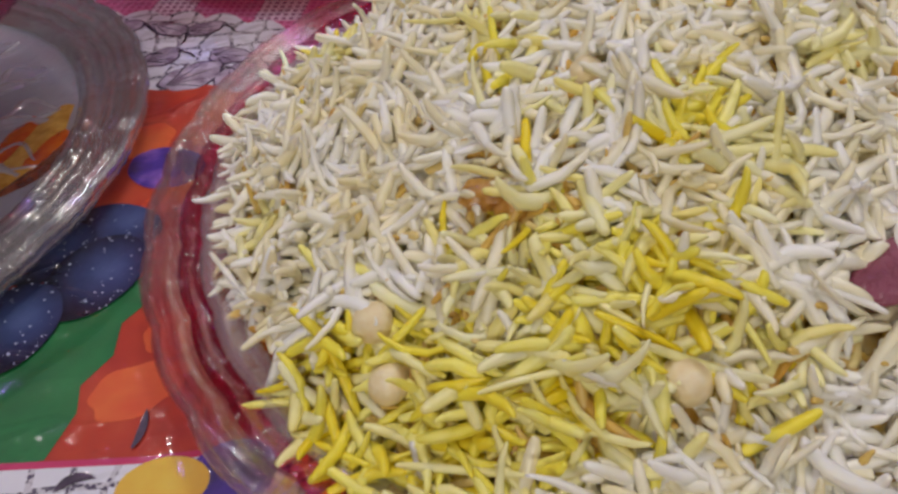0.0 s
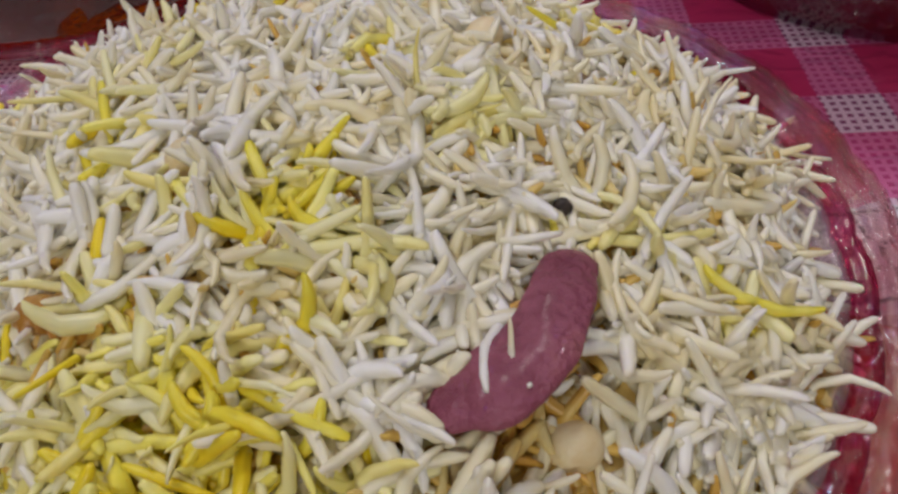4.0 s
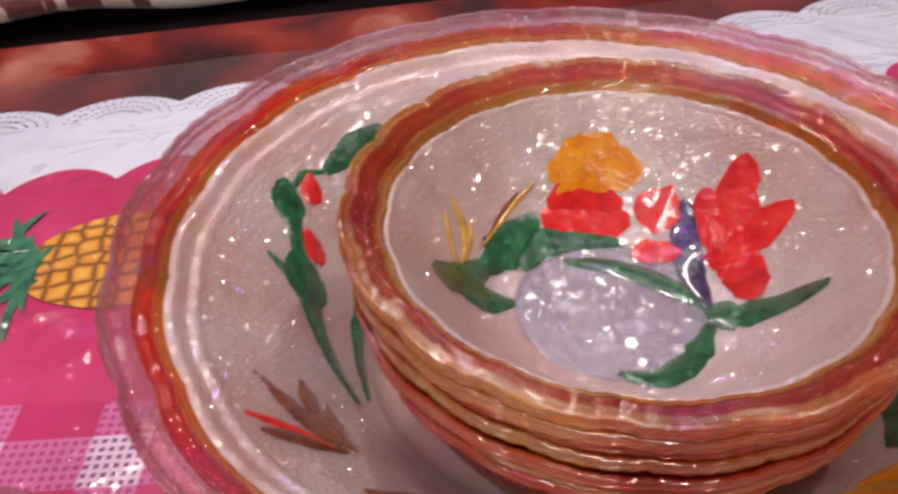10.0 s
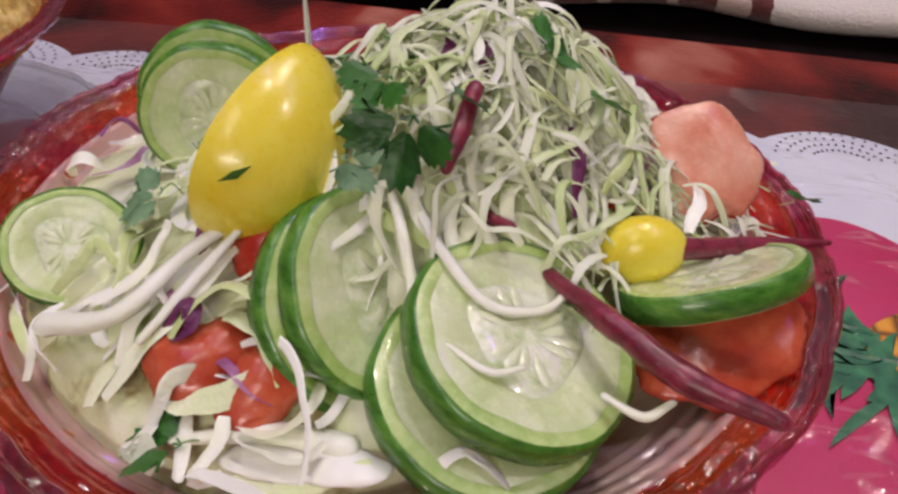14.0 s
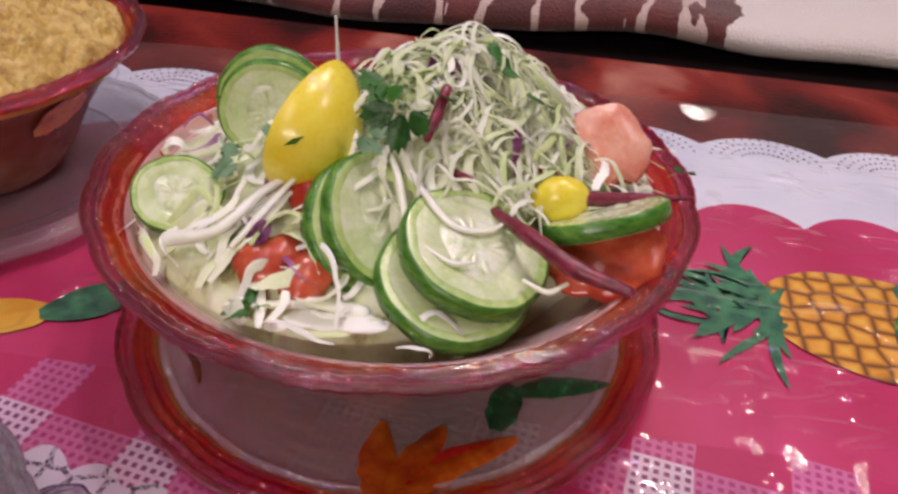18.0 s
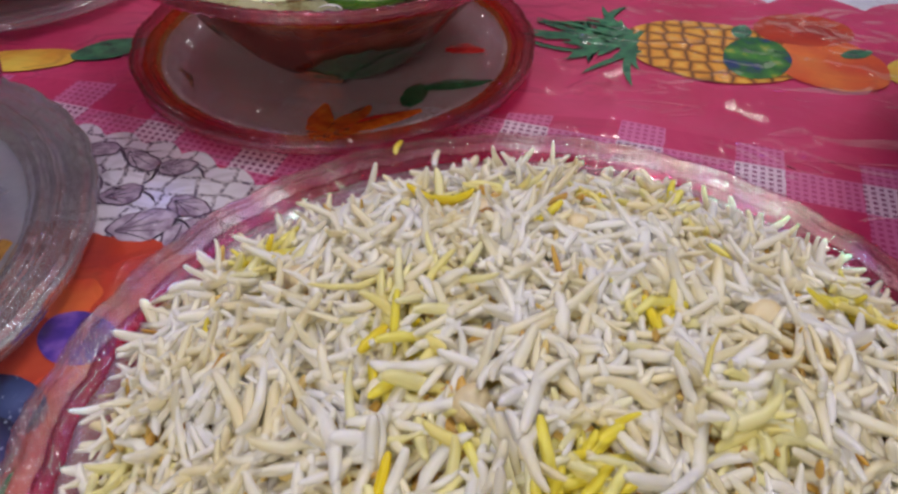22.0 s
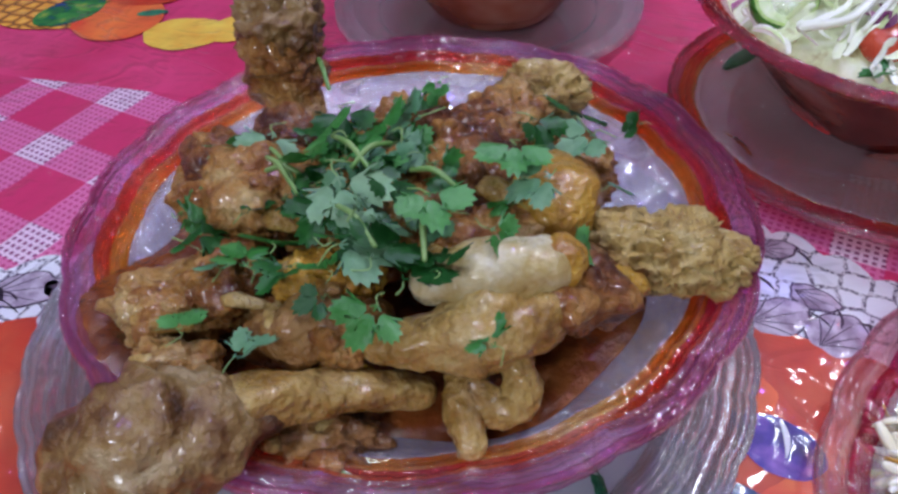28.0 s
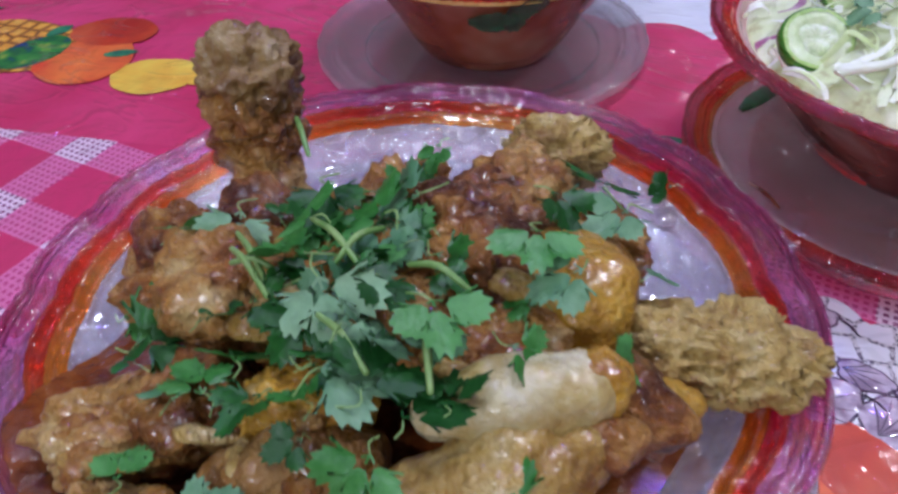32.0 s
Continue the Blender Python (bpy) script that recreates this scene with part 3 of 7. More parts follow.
def stroke(name, pts, width, prof, owner, mat, lift=0.0007, taper=0.75, steps=6):
    """A brush stroke of enamel that follows a dish's inner surface: pts are in millimetres from the dish's middle."""
    line = smooth_profile([(x / 1000, y / 1000) for x, y in pts], steps)
    n = len(line)
    vs, fs = [], []
    for i, (x, y) in enumerate(line):
        a, b = line[max(0, i - 1)], line[min(n - 1, i + 1)]
        dx, dy = b[0] - a[0], b[1] - a[1]
        q = math.hypot(dx, dy) or 1.0
        t = i / (n - 1)
        w = width * (math.sin(math.pi * (0.06 + 0.88 * t)) ** taper) / 2 * (1 + 0.32 * noise.noise(Vector((x * 420, y * 420, width * 900))))
        for k in (-1, -0.4, 0.4, 1):
            px, py = x - dy / q * w * k, y + dx / q * w * k
            vs.append((px, py, height_at(prof, math.hypot(px, py)) + lift + 0.0005 - 0.0009 * k * k))
    for i in range(n - 1):
        for k in range(3):
            fs.append((4 * i + k, 4 * i + k + 1, 4 * i + 5 + k, 4 * i + 4 + k))
    return piece(name, vs, fs, mat, owner)


# ---- the room round the table ----
WALL = paint("plain_wall_paint", [(0.3, (0.21, 0.175, 0.165)), (0.7, (0.27, 0.23, 0.215))], 6, 0.8, 0.1)
DARKFLOOR = paint("dark_floor", [(0.3, (0.03, 0.02, 0.02)), (0.7, (0.06, 0.045, 0.04))], 8, 0.8, 0.1)


def slab(name, x0, x1, y0, y1, z0, z1, mat, kind="structure", label="", category=""):
    vs = [(x, y, z) for z in (z0, z1) for y in (y0, y1) for x in (x0, x1)]
    fs = [(0, 2, 3, 1), (4, 5, 7, 6), (0, 1, 5, 4), (2, 6, 7, 3), (0, 4, 6, 2), (1, 3, 7, 5)]
    return tagged(piece(name, vs, fs, mat, None, "", False), label, category, "", kind)
slab("wall_north", -2.6, 2.6, 2.9, 3.0, -0.5, 2.3, WALL, label="plain painted wall behind the spread", category="wall")
slab("wall_south", -2.6, 2.6, -2.6, -2.5, -0.5, 2.3, WALL, label="plain painted wall", category="wall")
slab("wall_east", 2.5, 2.6, -2.5, 2.9, -0.5, 2.3, WALL, label="plain painted wall", category="wall")
slab("wall_west", -2.6, -2.5, -2.5, 2.9, -0.5, 2.3, WALL, label="plain painted wall", category="wall")
slab("ceiling", -2.6, 2.6, -2.6, 3.0, 2.3, 2.4, WALL, label="plain painted ceiling", category="ceiling")
slab("floor", -2.6, 2.6, -2.6, 3.0, -0.6, -0.5, DARKFLOOR, label="plain dark floor below the table", category="floor")


# ---- the table under its cloths ----
def velvet_mat(name):
    m, nt, out = nodes_of(name)
    co = coords(nt)
    n1 = N(nt, "TexNoise", Vector=co, Scale=11.0, Detail=5.0, Distortion=0.5)
    n2 = N(nt, "TexNoise", Vector=co, Scale=260.0, Detail=3.0)
    col = ramp(nt, n1.outputs[0], [(0.34, (0.030, 0.002, 0.002)), (0.46, (0.15, 0.009, 0.007)), (0.58, (0.26, 0.025, 0.016)), (0.70, (0.46, 0.17, 0.12))])
    b = N(nt, "Bump", Strength=0.5, Distance=0.002, Height=n2.outputs[0])
    p = N(nt, "BsdfPrincipled", Roughness=0.45, Normal=b.outputs[0])
    put(nt, col, p, "Base Color")
    p.inputs["Sheen Weight"].default_value = 0.0
    p.inputs["Specular IOR Level"].default_value = 0.25
    p.inputs["Coat Weight"].default_value = 0.12
    p.inputs["Coat Roughness"].default_value = 0.25
    put(nt, p.outputs[0], out, 0)
    return m


VELVET = velvet_mat("brown_velvet")
# Near-black colour that paints in the shade of the gap past the table.
SHADE_BLACK = paint("painted_shade_black", [(0.3, (0.004, 0.002, 0.002)), (0.7, (0.010, 0.005, 0.005))], 30, 0.95, 0.2, spec=0.05)
slab("table_top", -1.2, 1.2, -0.7, 0.764, -0.05, -0.004, VELVET, "structure", "table covered with marbled red-brown velvet", "table")
slab("sofa_base", -1.6, 1.6, 0.785, 1.7, -0.5, -0.02, SHADE_BLACK, "structure", "near-black slab with the shade below the fleece seat in its colour", "sofa")
slab("table_apron", -1.15, 1.15, -0.65, 0.72, -0.5, -0.06, SHADE_BLACK, "structure", "near-black apron with the shade below the table top in its colour", "table")

BLANKET_M, nt_, out_ = nodes_of("fleece_blanket")
co_ = coords(nt_)
sx_ = N(nt_, "SeparateXYZ", Vector=co_)
wn_ = N(nt_, "TexNoise", Vector=co_, Scale=16.0, Detail=4.0)
xx_ = math_node(nt_, "MULTIPLY_ADD", wn_.outputs[0], 0.10, sx_.outputs[0])
in_ = math_node(nt_, "MULTIPLY", math_node(nt_, "GREATER_THAN", xx_, 0.165), math_node(nt_, "LESS_THAN", xx_, 0.47))
mp_ = N(nt_, "Mapping", Vector=co_, Rotation=(0, 0, 0.6), Scale=(9, 3, 3))
wv_ = N(nt_, "TexWave", Vector=mp_.outputs[0], Scale=1.0, Distortion=9.0, Detail=4.0)
wv_.inputs["Detail Scale"].default_value = 2.5
frond = math_node(nt_, "GREATER_THAN", wv_.outputs["Fac"], 0.86)
brown_ = ramp(nt_, wn_.outputs[0], [(0.3, (0.045, 0.007, 0.006)), (0.7, (0.16, 0.025, 0.018))])
col_ = mix_rgb(nt_, frond, brown_, (0.58, 0.44, 0.38))
col_ = mix_rgb(nt_, in_, col_, (0.74, 0.68, 0.62))
fz_ = N(nt_, "TexNoise", Vector=co_, Scale=500.0, Detail=3.0)
bb_ = N(nt_, "Bump", Strength=0.7, Distance=0.003, Height=fz_.outputs[0])
pp_ = N(nt_, "BsdfPrincipled", Roughness=0.85, Normal=bb_.outputs[0])
put(nt_, col_, pp_, "Base Color")
pp_.inputs["Sheen Weight"].default_value = 0.5
put(nt_, pp_.outputs[0], out_, 0)

# a seat beyond the table, covered with the fleece
seat = empty("sofa_seat", 0, 0, 0, "low seat covered with a brown and white patterned fleece", "sofa")
vs, fs = [], []
sect = [(0.860, -0.012), (0.822, -0.010), (0.812, -0.004), (0.812, 0.004), (0.820, 0.012), (0.84, 0.018), (0.95, 0.024), (1.3, 0.026), (1.7, 0.026)]
nx = 120
for i in range(nx + 1):
    x = -1.6 + 3.2 * i / nx
    for y, z in sect:
        vs.append((x, y + 0.006 * math.sin(9 * x) + 0.004 * math.sin(23 * x + 1) + 0.03 * x, z + 0.004 * math.sin(14 * x + 40 * y) + 0.002 * math.sin(37 * x)))
for i in range(nx):
    for k in range(len(sect) - 1):
        a = i * len(sect) + k
        fs.append((a, a + len(sect), a + len(sect) + 1, a + 1))
piece("fleece_cover", vs, fs, BLANKET_M, seat, "brown and white patterned fleece")

cloth = empty("tablecloth", 0, 0, 0, "glossy clear-coated vinyl tablecloth printed with fruit, gingham and lace", "tablecloth")


def edge(x):
    """The far edge of the cloth, in shallow scallops."""
    return 0.634 + 0.06 * max(0.0, x) ** 2 + 0.016 * abs(math.sin(math.pi * (x + 0.0064 + 0.0) / 0.0745)) ** 0.75


def pink_edge(x):
    return 0.551 + 0.018 * abs(math.sin(math.pi * (x - 0.0552) / 0.0592)) ** 0.7


def net_edge(x):
    return float(np.interp(x, [-1.0, -0.57, -0.455, -0.25, -0.1, 0.08, 0.19, 0.5, 1.0], [0.30, 0.333, 0.347, 0.382, 0.387, 0.397, 0.378, 0.36, 0.35]))


def lace_edge(x):
    y = float(np.interp(x, [-1.0, -0.6, -0.43, -0.30, -0.183, -0.125, -0.08, 0.0, 0.10, 0.22, 0.35, 1.0], [0.03, 0.08, 0.205, 0.296, 0.340, 0.330, 0.311, 0.27, 0.235, 0.18, 0.12, 0.0]))
    return y + 0.007 * abs(math.sin(math.pi * x / 0.021)) ** 0.8


def fruit_edge(x):
    y = float(np.interp(x, [-1.0, -0.6, -0.405, -0.30, -0.19, -0.13, -0.085, 0.0, 0.3, 1.0], [0.0, 0.06, 0.178, 0.235, 0.268, 0.270, 0.265, 0.22, 0.1, 0.0]))
    return y + 0.004 * abs(math.sin(math.pi * x / 0.033))


XS = list(np.linspace(-1.1, 1.1, 900))
FILM = glass("clear_film", (0.99, 0.97, 0.97), 0.05, (0.80, 0.66, 0.66), rough=0.08, gloss=0.4, bump=0.6, scale=30, dist=0.004, facet=(60.0, 0.3, 0.04))
strip("clear_margin", XS, lambda x: 0.60, lambda x: 0.690 + 0.02 * x + 0.003 * math.sin(17 * x) + 0.002 * math.sin(41 * x), -0.0006, FILM, cloth, "clear plastic margin")
strip("backing", XS, lambda x: -0.6, edge, 0.0, WHITE, cloth, "white scalloped lace border")
strip("pink_field", XS, lambda x: -0.6, pink_edge, 0.0003, PINK, cloth, "deep pink field with a scalloped edge")
strip("gingham_band", XS, lambda x: -0.6, net_edge, 0.0006, GING, cloth, "pink and white gingham printed with a net")
strip("lace_band", XS, lambda x: -0.6, lace_edge, 0.0009, LACE, cloth, "white lace print with hexagon mesh")
strip("fruit_field", XS, lambda x: -0.6, fruit_edge, 0.0012, ORANGEP, cloth, "orange and red fruit print")


def fruit_group(dx, dy):
    z = 0.0012
    rnd = random.Random(5)
    flat_shape("pineapple_print", oval(0.132 + dx, 0.480 + dy, 0.053, 0.036, -0.06, wob=0.02), z, PINEP, cloth)
    for k in range(44):
        a = math.pi + rnd.uniform(-1.25, 1.25)
        flat_shape("pineapple_leaf_print", blade(0.088 + dx + rnd.uniform(-0.03, 0.002), 0.482 + dy + rnd.uniform(-0.016, 0.014), a, rnd.uniform(0.018, 0.046), rnd.uniform(0.0013, 0.0032), rnd.uniform(-0.9, 0.9)), z + 0.0001 + k * 0.00001, GREENP, cloth)
    flat_shape("tomato_print", oval(0.196 + dx, 0.476 + dy, 0.031, 0.031, 0, wob=0.02), z + 0.0002, REDP, cloth)
    flat_shape("tomato_print", oval(0.188 + dx, 0.516 + dy, 0.030, 0.021, 0.2, wob=0.02), z + 0.0003, ORANGEP, cloth)
    flat_shape("tomato_leaf_print", blade(0.204 + dx, 0.485 + dy, 0.5, 0.022, 0.005), z + 0.0004, GREENP, cloth)
    flat_shape("lime_print", oval(0.155 + dx, 0.475 + dy, 0.0185, 0.026, -0.35, wob=0.015), z + 0.0004, LIMEP, cloth)
    flat_shape("lime_leaf_print", blade(0.148 + dx, 0.497 + dy, 1.3, 0.02, 0.006), z + 0.0005, GREENP, cloth)
    flat_shape("yellow_fruit_print", oval(0.252 + dx, 0.472 + dy, 0.028, 0.022, 0.3, wob=0.03), z, YELP, cloth)
    flat_shape("yellow_fruit_print", oval(0.285 + dx, 0.492 + dy, 0.026, 0.018, 0.9, wob=0.03), z + 0.0001, YELP, cloth)


fruit_group(0, 0)
fruit_group(-0.75, -0.06)
# fruit near the salad and the sauce bowl
flat_shape("orange_fruit_print", oval(-0.245, 0.398, 0.030, 0.012, 0.3, wob=0.04), 0.0012, YELP, cloth)
flat_shape("green_leaf_print", blade(-0.222, 0.405, 0.65, 0.045, 0.011), 0.0014, GREENP, cloth)
flat_shape("lemon_print", oval(0.356, 0.246, 0.021, 0.021, 0, wob=0.02), 0.0014, YELP, cloth)
flat_shape("cherry_print", oval(0.306, 0.204, 0.013, 0.013, 0, wob=0.02), 0.0014, REDP, cloth)
# mauve leaves on the lace
for x, y, a, b, t in [(-0.121, 0.2795, 0.0135, 0.0095, 0.55), (-0.0985, 0.2770, 0.0120, 0.0105, 0.9), (-0.1075, 0.2945, 0.0095, 0.0060, -0.3), (-0.139, 0.297, 0.0085, 0.0065, 0.5), (-0.142, 0.3225, 0.0120, 0.0048, -0.5), (-0.124, 0.320, 0.0085, 0.0055, 0.3), (-0.165, 0.327, 0.010, 0.005, 0.2), (-0.162, 0.300, 0.012, 0.008, -0.2), (-0.425, 0.190, 0.016, 0.010, 0.5), (-0.405, 0.198, 0.012, 0.008, 0.2), (-0.440, 0.178, 0.012, 0.009, 0.9), (-0.395, 0.180, 0.013, 0.009, -0.4), (0.24, 0.160, 0.018, 0.012, 0.2)]:
    flat_shape("lace_leaf_outline", oval(x, y, a + 0.0010, b + 0.0010, t, 36, 0.07), 0.0011, INK, cloth)
    flat_shape("lace_leaf", oval(x, y, a, b, t, 36, 0.07), 0.0013, LEAFP, cloth)
    for k in (-2, -1, 0, 1, 2):
        flat_shape("leaf_vein", blade(x - a * 0.85 * math.cos(t), y - a * 0.85 * math.sin(t), t + 0.26 * k, a * (1.7 - 0.16 * abs(k)), 0.00028, 0.1 * k), 0.0014, INK, cloth)
    flat_shape("leaf_stalk", blade(x + a * 0.9 * math.cos(t), y + a * 0.9 * math.sin(t), t - 0.5, 0.012, 0.0004, -0.6), 0.00135, INK, cloth)
# grapes, green leaf and red fruit by the rice
flat_shape("green_leaf_print", [(-0.175, 0.150), (-0.134, 0.150), (-0.120, 0.150), (-0.1085, 0.166), (-0.1055, 0.152), (-0.1115, 0.144), (-0.1105, 0.132), (-0.1170, 0.122), (-0.1150, 0.113), (-0.1190, 0.099), (-0.150, 0.095), (-0.190, 0.110)], 0.0014, DGREENP, cloth)
strip("lower_edge_line", list(np.linspace(-0.16, 0.10, 60)), lambda x: 0.0965 + 0.10 * max(0.0, x + 0.09), lambda x: 0.0985 + 0.10 * max(0.0, x + 0.09), 0.0016, PINK, cloth, "pink edge line of the fruit field")
strip("lower_lace", list(np.linspace(-0.16, 0.10, 60)), lambda x: 0.0, lambda x: 0.0965 + 0.10 * max(0.0, x + 0.09), 0.00155, LACE, cloth, "white lace print below the fruit")
for k, (x, y, rx, ry, t) in enumerate([(-0.158, 0.196, 0.020, 0.015, 0.3), (-0.181, 0.176, 0.020, 0.016, 0.6), (-0.1255, 0.187, 0.0170, 0.0110, -0.35), (-0.147, 0.176, 0.017, 0.014, 0.4), (-0.1265, 0.1640, 0.0150, 0.0195, -0.5), (-0.1465, 0.1440, 0.0150, 0.0185, -0.2), (-0.168, 0.150, 0.016, 0.018, 0.1)]):
    g = flat_shape("grape_print", oval(0, 0, rx, ry, 0, 48, 0.01), 0, GRAPEP, cloth)
    g.matrix_basis = pose(x, y, 0.0017 + 0.0001 * k, 0, 0, math.degrees(t))
# plum, pear and stalks
g = flat_shape("plum_print", oval(0, 0, 0.0155, 0.0115, 0, 48, 0.02), 0, VIOLETP, cloth)
g.matrix_basis = pose(-0.1165, 0.2180, 0.0016, 0, 0, -20)
flat_shape("plum_shine_print", blade(-0.1170, 0.2290, -1.1, 0.016, 0.0011, -0.3), 0.0019, WHITE, cloth)
flat_shape("violet_fruit_print", oval(-0.068, 0.092, 0.012, 0.010, 0.3), 0.0018, VIOLETP, cloth)
flat_shape("pale_fruit_print", oval(-0.085, 0.090, 0.012, 0.008, 0.1), 0.0019, YELP, cloth)
flat_shape("brown_stalk_print", blade(-0.1125, 0.090, 1.1, 0.010, 0.0016, -0.8), 0.0019, INK, cloth)
flat_shape("brown_stalk_print", blade(-0.0960, 0.1010, 1.2, 0.012, 0.0012, 0.3), 0.0019, INK, cloth)
for x, y, a, b, t in [(-0.112, 0.200, 0.012, 0.006, 0.9), (-0.098, 0.225, 0.012, 0.007, 1.2), (-0.100, 0.120, 0.014, 0.009, 0.4), (-0.094, 0.140, 0.010, 0.008, 1.0), (-0.128, 0.235, 0.010, 0.012, 0.2)]:
    flat_shape("tomato_print", oval(x, y, a, b, t, 40, 0.08), 0.0013, REDP, cloth)

# rows of small dark holes printed along the scallops of the lace border
vs, fs = [], []
for k in range(-7, 11):
    mid = 0.0745 * (k + 0.5) - 0.0064
    for row in range(4):
        for q in range(-8 + row, 9 - row):
            a = q * 0.17
            rad = 0.033 - 0.0052 * row
            x, y = mid + rad * math.sin(a), 0.0
            y = 0.634 + 0.06 * max(0.0, x) ** 2 - 0.017 + 0.95 * rad * math.cos(a) - 0.004 * row * 0.2
            if y > edge(x) - 0.0015:
                continue
            h, b = 0.0008, len(vs)
            vs += [(x + h * math.cos(t * 1.047), y + 1.3 * h * math.sin(t * 1.047), 0.0004) for t in range(6)]
            fs.append(tuple(range(b, b + 6)))
piece("lace_edging", vs, fs, INK, cloth, "rows of small printed lace holes", False)

# ---- rice platter ----
RX, RY = 0.0513, 0.1955
platter = empty("rice_platter", RX, RY, 0.0015, "round clear glass platter with scalloped rim, under rice", "platter")
dish(platter, [(0.0, 0.004), (0.06, 0.004), (0.115, 0.0045), (0.128, 0.006), (0.136, 0.0105), (0.140, 0.0118), (0.146, 0.0108), (0.151, 0.0122), (0.1585, 0.0135)],
     [("base", 0, 0.83, CLEAR, ""), ("gold_line", 0.83, 0.845, AMBER, "thin gold line"), ("shoulder", 0.845, 0.905, CLEAR, ""), ("red_band", 0.905, 0.945, MAGENTA, "magenta stained band"), ("rim", 0.945, 1.0, PALERIM, "scalloped clear pink rim")], 0.003, 30, 0.010, bead=0.0013)

# ---- salad bowl and its plate ----
SX, SY = -0.0785, 0.4385
splate = empty("salad_plate", SX - 0.001, SY, 0.0015, "frosted glass plate with red and gold rim, under salad bowl", "plate")
SP = dish(splate, [(0.0, 0.0035), (0.05, 0.0035), (0.085, 0.005), (0.096, 0.0075), (0.102, 0.0095), (0.1080, 0.0115)],
     [("base", 0, 0.875, CLEARFROST, "frosted centre"), ("gold_line", 0.875, 0.895, AMBER, "amber line"), ("red_band", 0.895, 0.955, REDGLASS, "red stained band"), ("rim", 0.955, 1.0, PINKGLASS, "clear scalloped rim")], 0.003, 18, 0.010, bead=0.0011)
bowl = empty("salad_bowl", SX, SY, 0.0050, "pressed glass bowl with red scalloped rim, full of salad", "bowl")
SALAD_PROFILE = [(0.0, 0.004), (0.034, 0.004), (0.050, 0.013), (0.066, 0.031), (0.081, 0.048), (0.092, 0.059), (0.098, 0.065), (0.1070, 0.0705)]
SBP = dish(bowl, SALAD_PROFILE, [("base", 0, 0.5, WINEGLASS, "wine tinted base"), ("body", 0.5, 0.85, WINEGLASS, "wine tinted side"), ("gold_line", 0.85, 0.885, AMBER, "amber line"), ("red_band", 0.885, 0.965, REDGLASS, "red stained band"), ("rim", 0.965, 1.0, PINKGLASS, "clear scalloped rim")], 0.003, 18, 0.012, bead=0.0012)
dish(bowl, [(r, z + 0.0008) for r, z in SALAD_PROFILE[:7]], [("lining", 0.25, 0.985, LINING, "frosted inside")], 0.0006, 0, 0.0)
for pts, w, mat, name in [([(19, -102), (13, -84), (10, -62)], 0.012, P_EMBER, "orange_petal"), ([(19, -102), (32, -80), (58, -60)], 0.013, P_EMBER, "orange_petal"), ([(19, -100), (24, -80), (32, -60)], 0.013, P_EMBER, "orange_petal"), ([(24, -88), (34, -76), (50, -64)], 0.010, P_RED, "red_petal"), ([(50, -58), (52, -45), (53, -34)], 0.013, P_GREEN, "green_leaf"), ([(55, -38), (70, -32), (90, -28)], 0.011, P_GREEN, "green_leaf"), ([(60, 5), (70, 8), (82, 6)], 0.012, P_RED, "red_petal"), ([(-60, -60), (-66, -50), (-74, -44)], 0.003, P_BROWN, "brown_stalk"), ([(-60, 60), (-72, 40), (-82, 20)], 0.01, P_GREEN, "green_leaf"), ([(-20, 88), (0, 90), (30, 86)], 0.012, P_RED, "red_petal")]:
    stroke(name, pts, w, SP, splate, mat)

for pts, w, mat, name in [([(2, -58), (26, -58), (50, -44)], 0.022, P_GREEN, "green_leaf"), ([(20, -50), (40, -46), (56, -36)], 0.016, P_GREEN, "green_leaf"), ([(-10, -44), (2, -50), (14, -46)], 0.018, P_EMBER, "orange_petal"), ([(-62, -30), (-56, -40), (-44, -50)], 0.010, P_BROWN, "brown_leaf"), ([(-52, -34), (-44, -44), (-30, -50)], 0.012, P_RED, "red_petal")]:
    stroke(name, pts, w, [(r, z - 0.0052) for r, z in SBP], bowl, mat, -0.0008)

# ---- chicken dish on a clear plate ----
CX, CY = -0.2500, 0.2222
CPX, CPY = -0.2650, 0.2260
cplate = empty("clear_plate", CPX, CPY, 0.0015, "clear pressed glass plate with painted tulips, under chicken dish", "plate")
CP = dish(cplate, [(0.0, 0.0035), (0.07, 0.0035), (0.104, 0.0045), (0.110, 0.0070), (0.114, 0.0105), (0.118, 0.0092), (0.122, 0.0112), (0.126, 0.0098), (0.130, 0.0118), (0.1365, 0.0124)],
     [("base", 0, 0.80, PLATEGLASS, ""), ("shoulder", 0.80, 0.90, EDGEGLASS, "ridged clear shoulder"), ("rim", 0.90, 1.0, EDGEGLASS, "ribbed clear rim")], 0.003, 30, 0.010, bead=0.0013)
